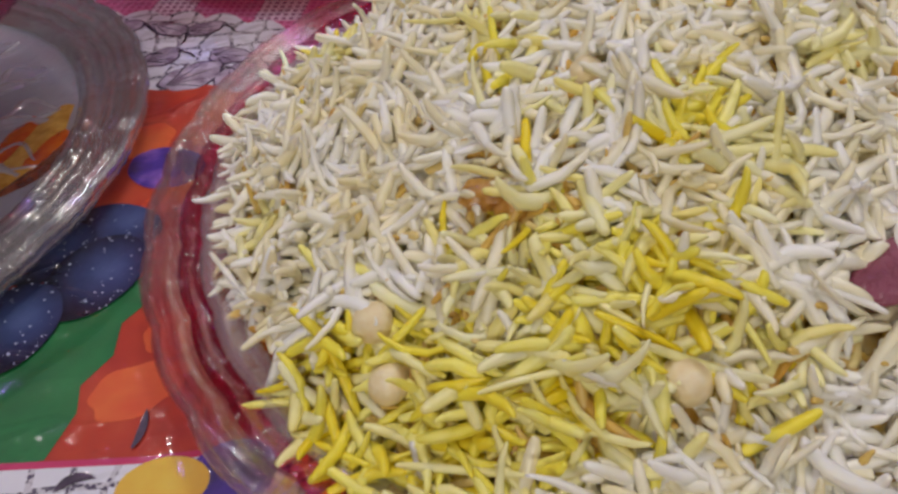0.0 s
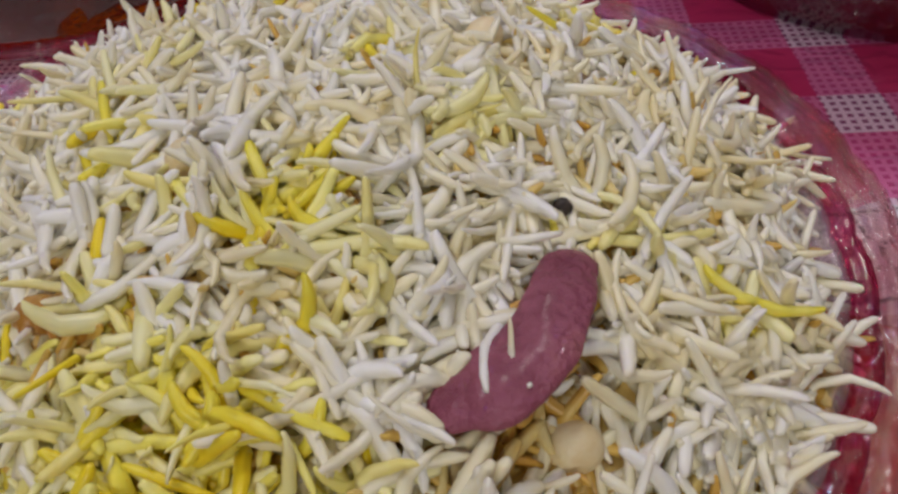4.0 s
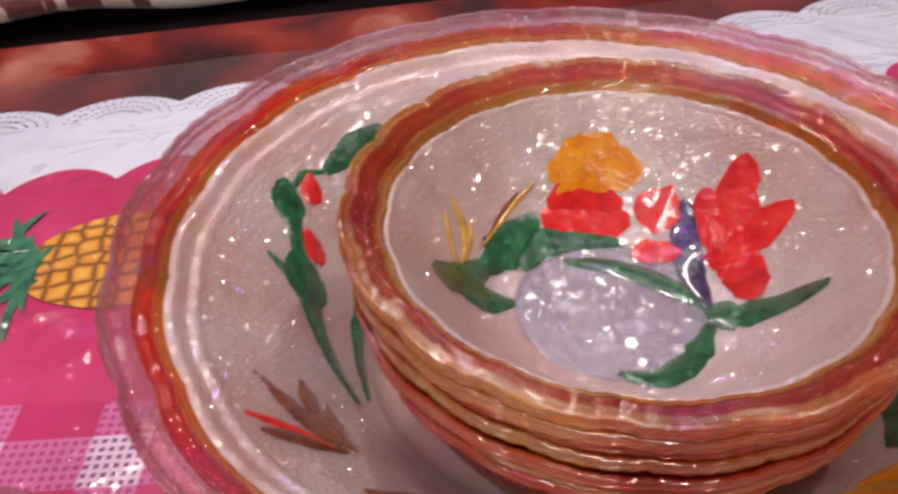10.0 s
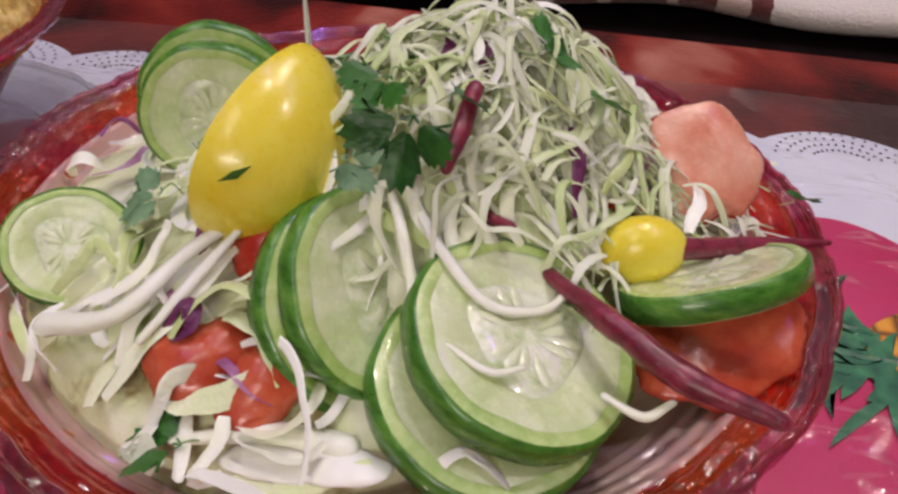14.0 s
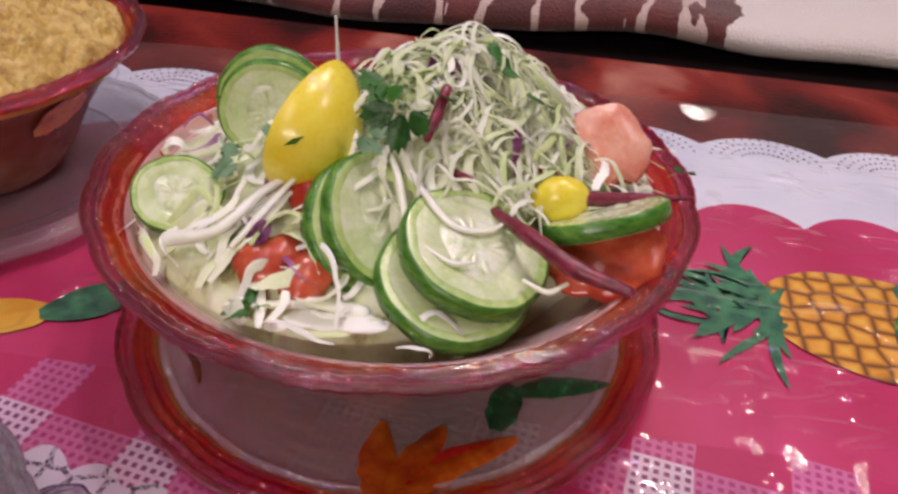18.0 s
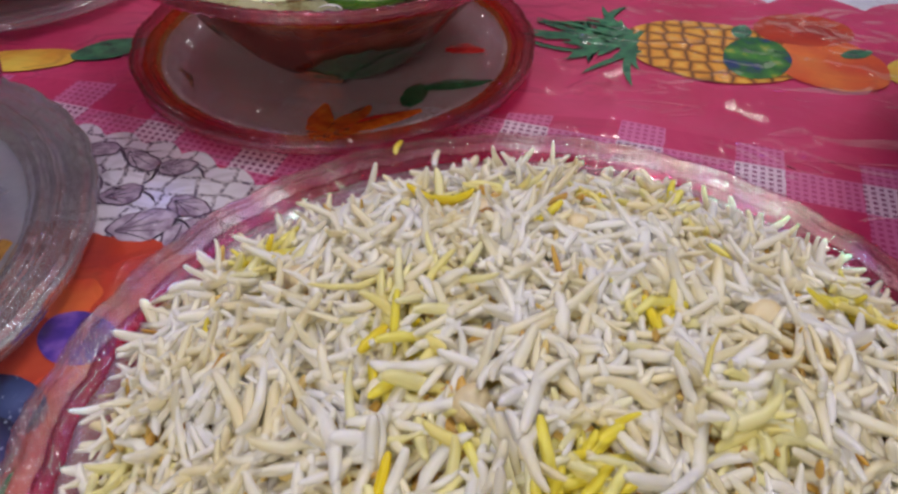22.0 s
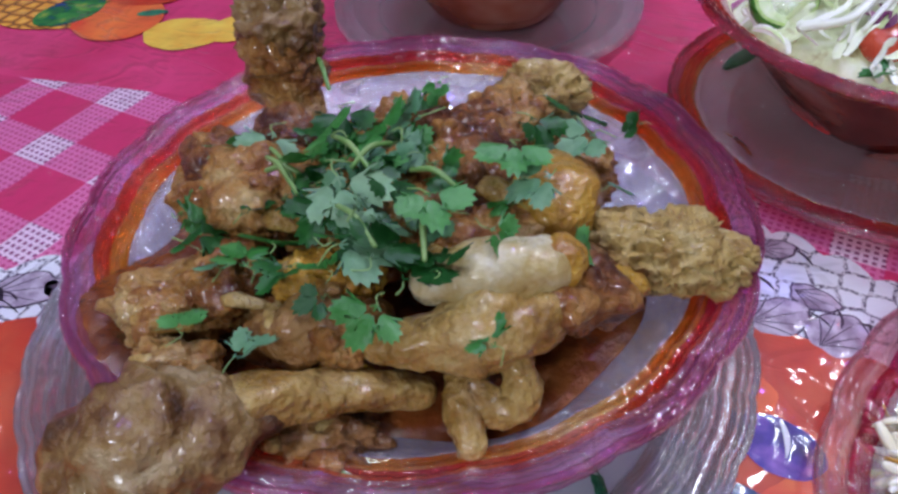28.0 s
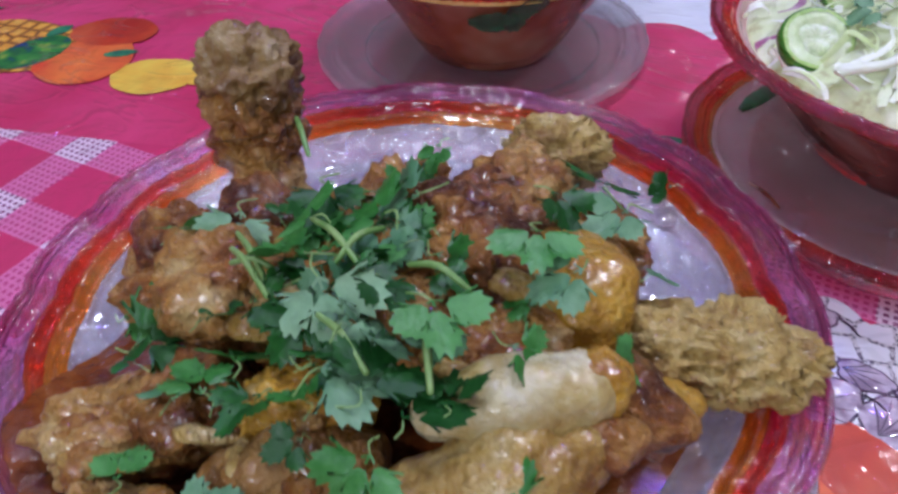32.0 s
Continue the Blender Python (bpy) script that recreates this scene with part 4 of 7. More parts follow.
for pts, w, mat, name in [([(80, -22), (92, -8), (100, 30)], 0.022, P_GOLD, "yellow_petal"), ([(84, -20), (98, -2), (106, 12)], 0.016, P_EMBER, "burnt_orange_petal"), ([(80, -22), (86, 4), (88, 24)], 0.014, P_EMBER, "burnt_orange_petal"), ([(92, -24), (104, -10), (111, 8)], 0.009, P_BROWN, "brown_petal"), ([(70, -40), (80, -30), (86, -20)], 0.004, P_GREEN, "green_stalk"), ([(60, -62), (46, -70), (28, -78)], 0.016, P_GOLD, "yellow_petal"), ([(34, -74), (16, -84), (-4, -90)], 0.013, P_GOLD, "yellow_petal"), ([(86, -36), (94, -46), (98, -58)], 0.004, P_GREEN, "green_stalk"), ([(0, -98), (-14, -96), (-30, -92)], 0.003, P_BROWN, "brown_line")]:
    stroke(name, pts, w, CP, cplate, mat)
for k in range(18):
    a = 2 * math.pi * k / 18
    for lo, hi, turn, wide in ((52, 98, 0.30, 0.009), (60, 102, -0.12, 0.004), (74, 100, 0.42, 0.004)):
        stroke("embossed_leaf", [(lo * math.cos(a), lo * math.sin(a)), ((lo + hi) / 2 * math.cos(a + turn), (lo + hi) / 2 * math.sin(a + turn)), (hi * math.cos(a + turn * 0.7), hi * math.sin(a + turn * 0.7))], wide * 0.8, CP, cplate, EMBOSS, 0.0010)
cdish = empty("chicken_dish", CX, CY, 0.0045, "footed frosted glass dish with red rim, holding chicken curry", "dish")
CHICK_PROFILE = [(0.0, 0.0545), (0.06, 0.0548), (0.082, 0.0565), (0.092, 0.0610), (0.097, 0.0640), (0.103, 0.0675), (0.1086, 0.0698)]
CDP = dish(cdish, CHICK_PROFILE, [("base", 0, 0.6, LILAC, "frosted base"), ("side", 0.6, 0.855, LILAC, "frosted side"), ("amber_band", 0.855, 0.900, AMBER, "amber band"), ("red_band", 0.900, 0.935, REDGLASS, "red stained band"), ("rim", 0.935, 1.0, LILACRIM, "clear scalloped rim")], 0.003, 18, 0.016, bead=0.0012)
vs, fs = spin([(0.046, 0.001), (0.052, 0.001), (0.040, 0.012), (0.026, 0.030), (0.036, 0.046), (0.056, 0.0515), (0.034, 0.0485), (0.022, 0.030), (0.034, 0.012)], 96)
piece("foot", vs, fs, CLEAR, cdish, "clear glass foot")

# ---- large dish with the stack of bowls ----
BX, BY = 0.3118, 0.3567
bdish = empty("serving_dish", BX, BY, 0.0015, "large frosted glass dish with red rim and painted flowers", "dish")
BIG_PROFILE = [(0.0, 0.016), (0.062, 0.016), (0.077, 0.031), (0.095, 0.054), (0.112, 0.069), (0.124, 0.079), (0.132, 0.085), (0.1440, 0.0925)]
BDP = dish(bdish, BIG_PROFILE, [("base", 0, 0.5, FROST, "frosted base"), ("side", 0.5, 0.905, FROST, "frosted side"), ("gold_line", 0.905, 0.922, AMBER, "amber line"), ("red_band", 0.922, 0.957, REDGLASS, "red stained band"), ("rim", 0.957, 1.0, PALERIM, "clear scalloped rim")], 0.0035, 18, 0.014, bead=0.0013)
vs, fs = spin([(0.086, 0.0), (0.096, 0.0), (0.101, 0.008), (0.109, 0.030), (0.117, 0.052), (0.1245, 0.0735), (0.1215, 0.0730), (0.114, 0.0525), (0.106, 0.031), (0.097, 0.010), (0.088, 0.004)], 160)
piece("outer_shell", vs, fs, DEEPROSE, bdish, "deep rose tinted outside")
for pts, w, mat, name in [
    ([(-79, -25), (-88, -2), (-92, 20), (-93, 40), (-93, 60)], 0.006, P_GREEN, "green_stalk"),
    ([(-91, 12), (-92, 23), (-93, 34)], 0.013, P_GREEN, "green_leaf"), ([(-94, 44), (-95, 53), (-95, 63)], 0.011, P_GREEN, "green_leaf"), ([(-103, 28), (-97, 22), (-90, 12)], 0.004, P_GREEN, "green_leaf"),
    ([(-87, 56), (-86, 62), (-86, 69)], 0.008, P_RED, "red_petal"), ([(-87, 32), (-88, 38), (-89, 45)], 0.008, P_RED, "red_petal"),
    ([(-80, 72), (-68, 85), (-54, 97)], 0.009, P_GREEN, "green_leaf"), ([(-50, 93), (-46, 97), (-40, 100)], 0.008, P_RED, "red_petal"), ([(-93, 60), (-88, 68), (-80, 72)], 0.003, P_GREEN, "green_stalk"),
    ([(-76, -20), (-77, 10), (-72, 40)], 0.004, P_GREEN, "green_stalk"),
    ([(-107, -30), (-97, -42), (-87, -54)], 0.005, P_BROWN, "brown_grass"), ([(-104, -56), (-95, -56), (-83, -58)], 0.006, P_BROWN, "brown_grass"), ([(-95, -28), (-91, -42), (-84, -56)], 0.006, P_BROWN, "brown_grass"), ([(-108, -50), (-98, -52), (-86, -58)], 0.004, P_RED, "red_petal"), ([(-88, -36), (-86, -46), (-81, -58)], 0.005, P_BROWN, "brown_grass"), ([(-101, -36), (-94, -48), (-84, -58)], 0.004, P_BROWN, "brown_grass"), ([(-80, -75), (-72, -76), (-60, -74)], 0.006, P_BROWN, "brown_grass"),
    ([(88, -52), (76, -68), (56, -90)], 0.009, P_GREEN, "green_leaf"), ([(92, -30), (92, -45), (86, -58)], 0.004, P_GREEN, "green_stalk"),
    ([(74, -102), (58, -102), (38, -100)], 0.007, P_ORANGE, "orange_grass"), ([(76, -94), (60, -98), (40, -98)], 0.006, P_ORANGE, "orange_grass"), ([(62, -114), (50, -108), (36, -100)], 0.006, P_ORANGE, "orange_grass"), ([(70, -108), (54, -105), (34, -99)], 0.005, P_GOLD, "orange_grass"),
    ([(100, 20), (102, 34), (98, 50)], 0.016, P_BROWN, "grey_leaf"), ([(108, -12), (104, 0), (100, 10)], 0.012, P_ORANGE, "orange_petal")]:
    stroke(name, pts, w, BDP, bdish, mat)

KX, KY = 0.3146, 0.3306
SMALL = [(0.0, 0.003), (0.030, 0.003), (0.044, 0.010), (0.056, 0.024), (0.064, 0.037), (0.0695, 0.0435), (0.0780, 0.0480)]
DEEP = [(0.0, 0.003), (0.045, 0.003), (0.056, 0.009), (0.064, 0.022), (0.0705, 0.036), (0.0750, 0.0435), (0.0780, 0.0480)]
LOWEST = [(0.0, 0.003), (0.040, 0.003), (0.050, 0.008), (0.060, 0.024), (0.068, 0.043), (0.0725, 0.0550), (0.0750, 0.0610)]
for k in range(7):
    sb = empty("stacked_bowl", KX + 0.0010 * math.sin(k * 2.1), KY + 0.0010 * math.cos(k * 1.7), 0.0191 if k == 0 else 0.0331 + 0.0054 * k, "small pressed glass bowl with red rim, nested in stack", "bowl", "stack of small bowls")
    KP = dish(sb, SMALL if k == 6 else LOWEST if k == 0 else [(r * (0.962 + 0.006 * k), z) for r, z in DEEP], [("base", 0, 0.39, LILAC if k == 6 else FROST, ""), ("side", 0.39, 0.865, FROST if k == 6 else EMBERGLASS, ""), ("gold_line", 0.865, 0.90, AMBER if k == 6 else STACKGOLD, ""), ("red_band", 0.90, 0.975, REDGLASS if k == 6 else STACKRED, ""), ("rim", 0.975, 1.0, STACKGOLD if k % 2 or k == 6 else STACKRED, "")], 0.0026, 18, 0.022 if k == 6 else 0.014, phase=0.35 * k, bead=0.0009)
tagged(sb, "top bowl of the stack, frosted glass with painted flowers")
for pts, w, mat, name in [
    ([(40, 10), (47, 20), (52, 30)], 0.014, P_RED, "red_petal"), ([(40, 8), (48, 8), (58, 6)], 0.013, P_RED, "red_petal"), ([(41, 10), (42, 0), (41, -12)], 0.012, P_RED, "red_petal"), ([(40, 12), (41, 22), (41, 31)], 0.010, P_RED, "red_petal"), ([(38, 4), (42, 8), (46, 14)], 0.016, P_RED, "red_petal"),
    ([(15, 22), (22, 21), (31, 17)], 0.011, P_RED, "red_petal"), ([(22, 39), (28, 34), (34, 28)], 0.012, P_RED, "red_petal"),
    ([(-11, 41), (3, 38), (19, 35)], 0.014, P_RED, "red_petal"), ([(-8, 44), (4, 45), (18, 40)], 0.012, P_RED, "red_petal"), ([(-6, 52), (10, 52), (26, 45)], 0.013, P_ORANGE, "orange_petal"), ([(-4, 47), (4, 48), (14, 45)], 0.008, P_ORANGE, "orange_petal"),
    ([(36, 32), (34, 24), (30, 8), (28, -8)], 0.010, P_VIOLET, "violet_stalk"),
    ([(-23, 22), (-14, 31), (-2, 33), (13, 28)], 0.011, P_GREEN, "green_leaf"), ([(-8, 24), (8, 17), (22, 3), (28, -8)], 0.008, P_GREEN, "green_leaf"),
    ([(-54, 8), (-47, 11), (-33, 24)], 0.010, P_GREEN, "green_leaf"), ([(-36, 20), (-26, 30), (-13, 41)], 0.013, P_GREEN, "green_leaf"), ([(-46, 6), (-40, 8), (-29, 8)], 0.011, P_GREEN, "green_leaf"), ([(-46, 16), (-42, 12), (-38, 10)], 0.010, P_GREEN, "green_leaf"),
    ([(-8, -26), (3, -31), (16, -25), (26, -14)], 0.009, P_GREEN, "green_leaf"), ([(26, -14), (31, -13), (36, -15)], 0.013, P_GREEN, "green_leaf"), ([(30, -14), (38, -17), (51, -25)], 0.010, P_GREEN, "green_leaf"),
    ([(-45, 17), (-46, 24), (-46, 32)], 0.002, P_GOLD, "gold_grass"), ([(-44, 18), (-40, 26), (-37, 34)], 0.0022, P_GOLD, "gold_grass"), ([(-36, 27), (-26, 40), (-18, 47)], 0.0015, P_BROWN, "brown_grass"), ([(-36, 27), (-22, 42), (-11, 50)], 0.0015, P_GOLD, "gold_grass"), ([(-42, 20), (-40, 30), (-43, 38)], 0.003, P_GOLD, "gold_grass")]:
    stroke(name, pts, w, KP, sb, mat)

# ---- dip bowl behind ----
HX, HY = -0.311, 0.497
hplate = empty("clear_plate", -0.3180, 0.502, 0.0015, "clear pressed glass plate under the dip bowl", "plate")
dish(hplate, [(0.0, 0.0035), (0.05, 0.0035), (0.080, 0.005), (0.088, 0.0085), (0.094, 0.007), (0.100, 0.0105)],
     [("base", 0, 0.72, CLEAR, ""), ("rim", 0.72, 1.0, CLEAR, "ribbed clear rim")], 0.003, 24, 0.012)
hbowl = empty("dip_bowl", HX, HY, 0.0050, "pressed glass bowl with rose rim, full of mashed dip", "bowl")
HUM_PROFILE = [(0.0, 0.004), (0.032, 0.004), (0.045, 0.014), (0.059, 0.038), (0.073, 0.057), (0.081, 0.066), (0.085, 0.071), (0.0900, 0.0745)]
HBP = dish(hbowl, HUM_PROFILE, [("base", 0, 0.5, HONEYGLASS, ""), ("body", 0.5, 0.90, HONEYGLASS, ""), ("red_band", 0.90, 0.96, REDGLASS, ""), ("rim", 0.96, 1.0, PINKGLASS, "")], 0.003, 18, 0.012)
for pts, w, mat, name in [([(30, -56), (36, -66), (50, -64)], 0.014, P_GREEN, "green_leaf"), ([(10, -70), (24, -66), (34, -62)], 0.012, P_GREEN, "green_leaf"), ([(60, -30), (70, -20), (72, -6)], 0.016, P_ORANGE, "orange_petal")]:
    stroke(name, pts, w, [(r, z - 0.0050) for r, z in HBP], hbowl, mat, -0.0006)


# ---- rice ----
RICE = paint("cooked_rice", [(0.25, (0.91, 0.80, 0.48)), (0.42, (0.94, 0.87, 0.62)), (0.56, (0.955, 0.92, 0.78)), (0.70, (0.968, 0.952, 0.885))], 45, 0.34, 0.10, island=0.36, spec=0.45, sss=0.22)
RICEY = paint("saffron_rice", [(0.2, (0.90, 0.68, 0.02)), (0.5, (0.94, 0.82, 0.09)), (0.8, (0.95, 0.89, 0.32))], 60, 0.34, 0.10, island=0.45, spec=0.45, sss=0.22)
RICEP = paint("tinted_rice", [(0.2, (0.91, 0.78, 0.24)), (0.5, (0.945, 0.88, 0.40)), (0.8, (0.955, 0.925, 0.62))], 60, 0.34, 0.10, island=0.45, spec=0.45, sss=0.22)
# Golden tint for deep grains: oil, plus warm shade painted between the grains.
RICEG = paint("oily_shaded_rice", [(0.2, (0.56, 0.29, 0.04)), (0.5, (0.76, 0.50, 0.12)), (0.8, (0.88, 0.72, 0.32))], 60, 0.34, 0.10, island=0.5, spec=0.45, sss=0.2)


def reach(a):
    """How far the heap spreads; it is drawn in at the back."""
    return 0.138 - 0.014 * max(0.0, math.sin(a)) - 0.005 * max(0.0, -math.cos(a))


def mound(r, a):
    q = min(1.0, r / reach(a))
    return 0.010 + 0.048 * (1 - q**2.2) + 0.004 * math.sin(3 * a + 1) * min(1, r / 0.05) * (1 - q)


def clumps(x, y):
    """Small rises and dips in the heap, where the grains cling together."""
    return 0.0055 * noise.noise(Vector((x * 42, y * 42, 7))) + 0.0035 * noise.noise(Vector((x * 95, y * 95, 2)))


GRAIN_T = np.array([-1.0, -0.95, -0.78, -0.3, 0.35, 0.80, 0.96, 1.0])
GRAIN_R = np.array([0.34, 0.60, 0.86, 1.0, 0.98, 0.80, 0.56, 0.30])


def grains(name, items, parent, mats):
    """Many grains in one mesh; items: centre, direction, up, length, width, bend, material index."""
    vs, fs, mi = [], [], []
    sides = 6
    ring = [(math.cos(2 * math.pi * k / sides), math.sin(2 * math.pi * k / sides)) for k in range(sides)]
    for c, d, u, length, width, bend, mat in items:
        s = np.cross(d, u)
        base = len(vs)
        for t, q in zip(GRAIN_T, GRAIN_R):
            o = c + d * (t * length / 2) + s * (bend * t * t)
            for a, b in ring:
                vs.append(o + (s * a + u * b * 0.85) * (q * width / 2))
        for i in range(7):
            for k in range(sides):
                j = (k + 1) % sides
                fs.append((base + i * sides + k, base + i * sides + j, base + (i + 1) * sides + j, base + (i + 1) * sides + k))
                mi.append(mat)
        fs.append(tuple(base + k for k in reversed(range(sides))))
        fs.append(tuple(base + 7 * sides + k for k in range(sides)))
        mi += [mat, mat]
    me = mesh_from(name, vs, fs)
    for m in mats:
        me.materials.append(m)
    me.polygons.foreach_set("material_index", mi)
    ob = new(name, me)
    if parent is not None:
        ob.parent = parent
    return ob


YELLOW = [(-0.024, 0.100, 0.022), (-0.050, 0.105, 0.016), (-0.002, 0.096, 0.022), (0.014, 0.102, 0.018), (-0.007, 0.086, 0.018), (-0.030, 0.086, 0.018), (0.012, 0.085, 0.013), (0.034, 0.103, 0.017), (0.054, 0.093, 0.010), (0.031, 0.112, 0.013), (0.013, 0.130, 0.011), (0.004, 0.128, 0.008), (0.049, 0.145, 0.009), (0.061, 0.160, 0.010), (0.059, 0.124, 0.007), (-0.046, 0.240, 0.007), (0.003, 0.260, 0.006), (0.057, 0.277, 0.007), (0.080, 0.273, 0.007), (0.009, 0.193, 0.007), (0.009, 0.173, 0.007), (0.029, 0.162, 0.006), (0.139, 0.237, 0.008), (0.143, 0.130, 0.006), (0.073, 0.206, 0.007)]
PALE_YELLOW = [(0.013, 0.170, 0.012), (0.029, 0.159, 0.010), (-0.060, 0.158, 0.010), (0.005, 0.200, 0.012), (0.093, 0.178, 0.012), (0.088, 0.261, 0.010), (-0.046, 0.238, 0.012), (0.125, 0.150, 0.010), (0.030, 0.262, 0.012), (0.065, 0.140, 0.012)]
rg = np.random.default_rng(3)


PEAS = [(0.1040, 0.1020), (-0.0286, 0.1150), (0.0405, 0.0905), (-0.0250, 0.1020), (0.0216, 0.2540), (0.0520, 0.2500), (0.0290, 0.1700), (-0.03, 0.2200), (0.1030, 0.2130)]
# small hollows round the peas, and the bed of the meat slice
RICE_GAPS = [(x, y - 0.002, 0.0075) for x, y in PEAS] + [(0.0825, 0.1035, 0.008), (0.0895, 0.1050, 0.010), (0.0980, 0.1105, 0.010), (0.1050, 0.1220, 0.010), (0.1090, 0.1325, 0.007), (0.0035, 0.1365, 0.008)]


def rice_items(count, deep=False):
    out = []
    while len(out) < count:
        a = rg.random() * 2 * math.pi
        r = reach(a) * math.sqrt(rg.random()) * (1 + 0.04 * math.sin(5 * a) + 0.03 * math.sin(11 * a + 1))
        x, y = RX + r * math.cos(a), RY + r * math.sin(a)
        if not deep and any(math.hypot(x - hx, y - hy) < hr for hx, hy, hr in RICE_GAPS):
            continue
        e = 0.002
        z = mound(r, a)
        slope = (mound(r + e, a) - z) / e
        nrm = np.array([-slope * math.cos(a), -slope * math.sin(a), 1.0])
        nrm /= np.linalg.norm(nrm)
        h = rg.normal(0, 0.75) + 5.0 * noise.noise(Vector((x * 38, y * 38, 5)))
        d = np.array([math.cos(h), math.sin(h), 0.0])
        d -= nrm * (d @ nrm)
        d /= np.linalg.norm(d)
        tilt = rg.normal(0, 0.16 if deep else 0.36)
        d = d * math.cos(tilt) + nrm * math.sin(tilt)
        u = nrm - d * (nrm @ d)
        u /= np.linalg.norm(u)
        roll = rg.normal(0, 0.9)
        u = u * math.cos(roll) + np.cross(d, u) * math.sin(roll)
        lift = (-0.0022 + 0.0026 * rg.random() if deep else 0.0006 + 0.0058 * rg.random()) + clumps(x, y)
        wander = noise.noise(Vector((x * 70, y * 70, 4)))
        p = max(1.35 - math.hypot(x - yx, y - yy) / yr + 0.9 * wander for yx, yy, yr in YELLOW)
        q = max(1.2 - math.hypot(x - yx, y - yy) / yr + 0.8 * wander for yx, yy, yr in PALE_YELLOW)
        kind = 0
        if rg.random() < p * 0.8 - 0.15 or rg.random() < 0.004:
            kind = 1
        elif rg.random() < max(p * 1.3, q) + 0.05 + 0.25 * noise.noise(Vector((x * 35, y * 35, 9))):
            kind = 2
        # most deep grains take the tint that paints the shaded gaps
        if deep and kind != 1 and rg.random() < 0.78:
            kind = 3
        length = float(np.clip(rg.normal(0.0215, 0.0050), 0.008, 0.033))
        out.append((np.array([x, y, z]) + nrm * lift, d, u, length, float(np.clip(rg.normal(0.0033, 0.0006), 0.0021, 0.0048)), float(rg.normal(0, 0.0038)) * length / 0.02, kind))
    return out


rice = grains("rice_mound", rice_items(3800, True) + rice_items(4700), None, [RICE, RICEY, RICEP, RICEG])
tagged(rice, "heap of white and saffron-yellow basmati rice on the platter", "rice", "", "stuff")
vs, fs = [], []
def x_(r, a):
    return RX + r * math.cos(a)


def y_(r, a):
    return RY + r * math.sin(a)


for i in range(48):
    for k in range(160):
        a = 2 * math.pi * k / 160
        r = (reach(a) - 0.003) * i / 47
        vs.append((RX + r * math.cos(a), RY + r * math.sin(a), mound(r, a) - 0.0005 + 0.5 * clumps(x_(r, a), y_(r, a)) if i < 47 else 0.006))
for i in range(47):
    for k in range(160):
        j = (k + 1) % 160
        fs.append((i * 160 + k, i * 160 + j, i * 160 + 160 + j, i * 160 + 160 + k))
# Amber bed: the warm shade below the top grains is in its colour.
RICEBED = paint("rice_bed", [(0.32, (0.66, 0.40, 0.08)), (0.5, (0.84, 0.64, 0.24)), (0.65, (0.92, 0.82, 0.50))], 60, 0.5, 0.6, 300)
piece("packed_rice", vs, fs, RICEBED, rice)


# ---- food helpers ----
def unit(v):
    v = np.array(v, float)
    return v / np.linalg.norm(v)


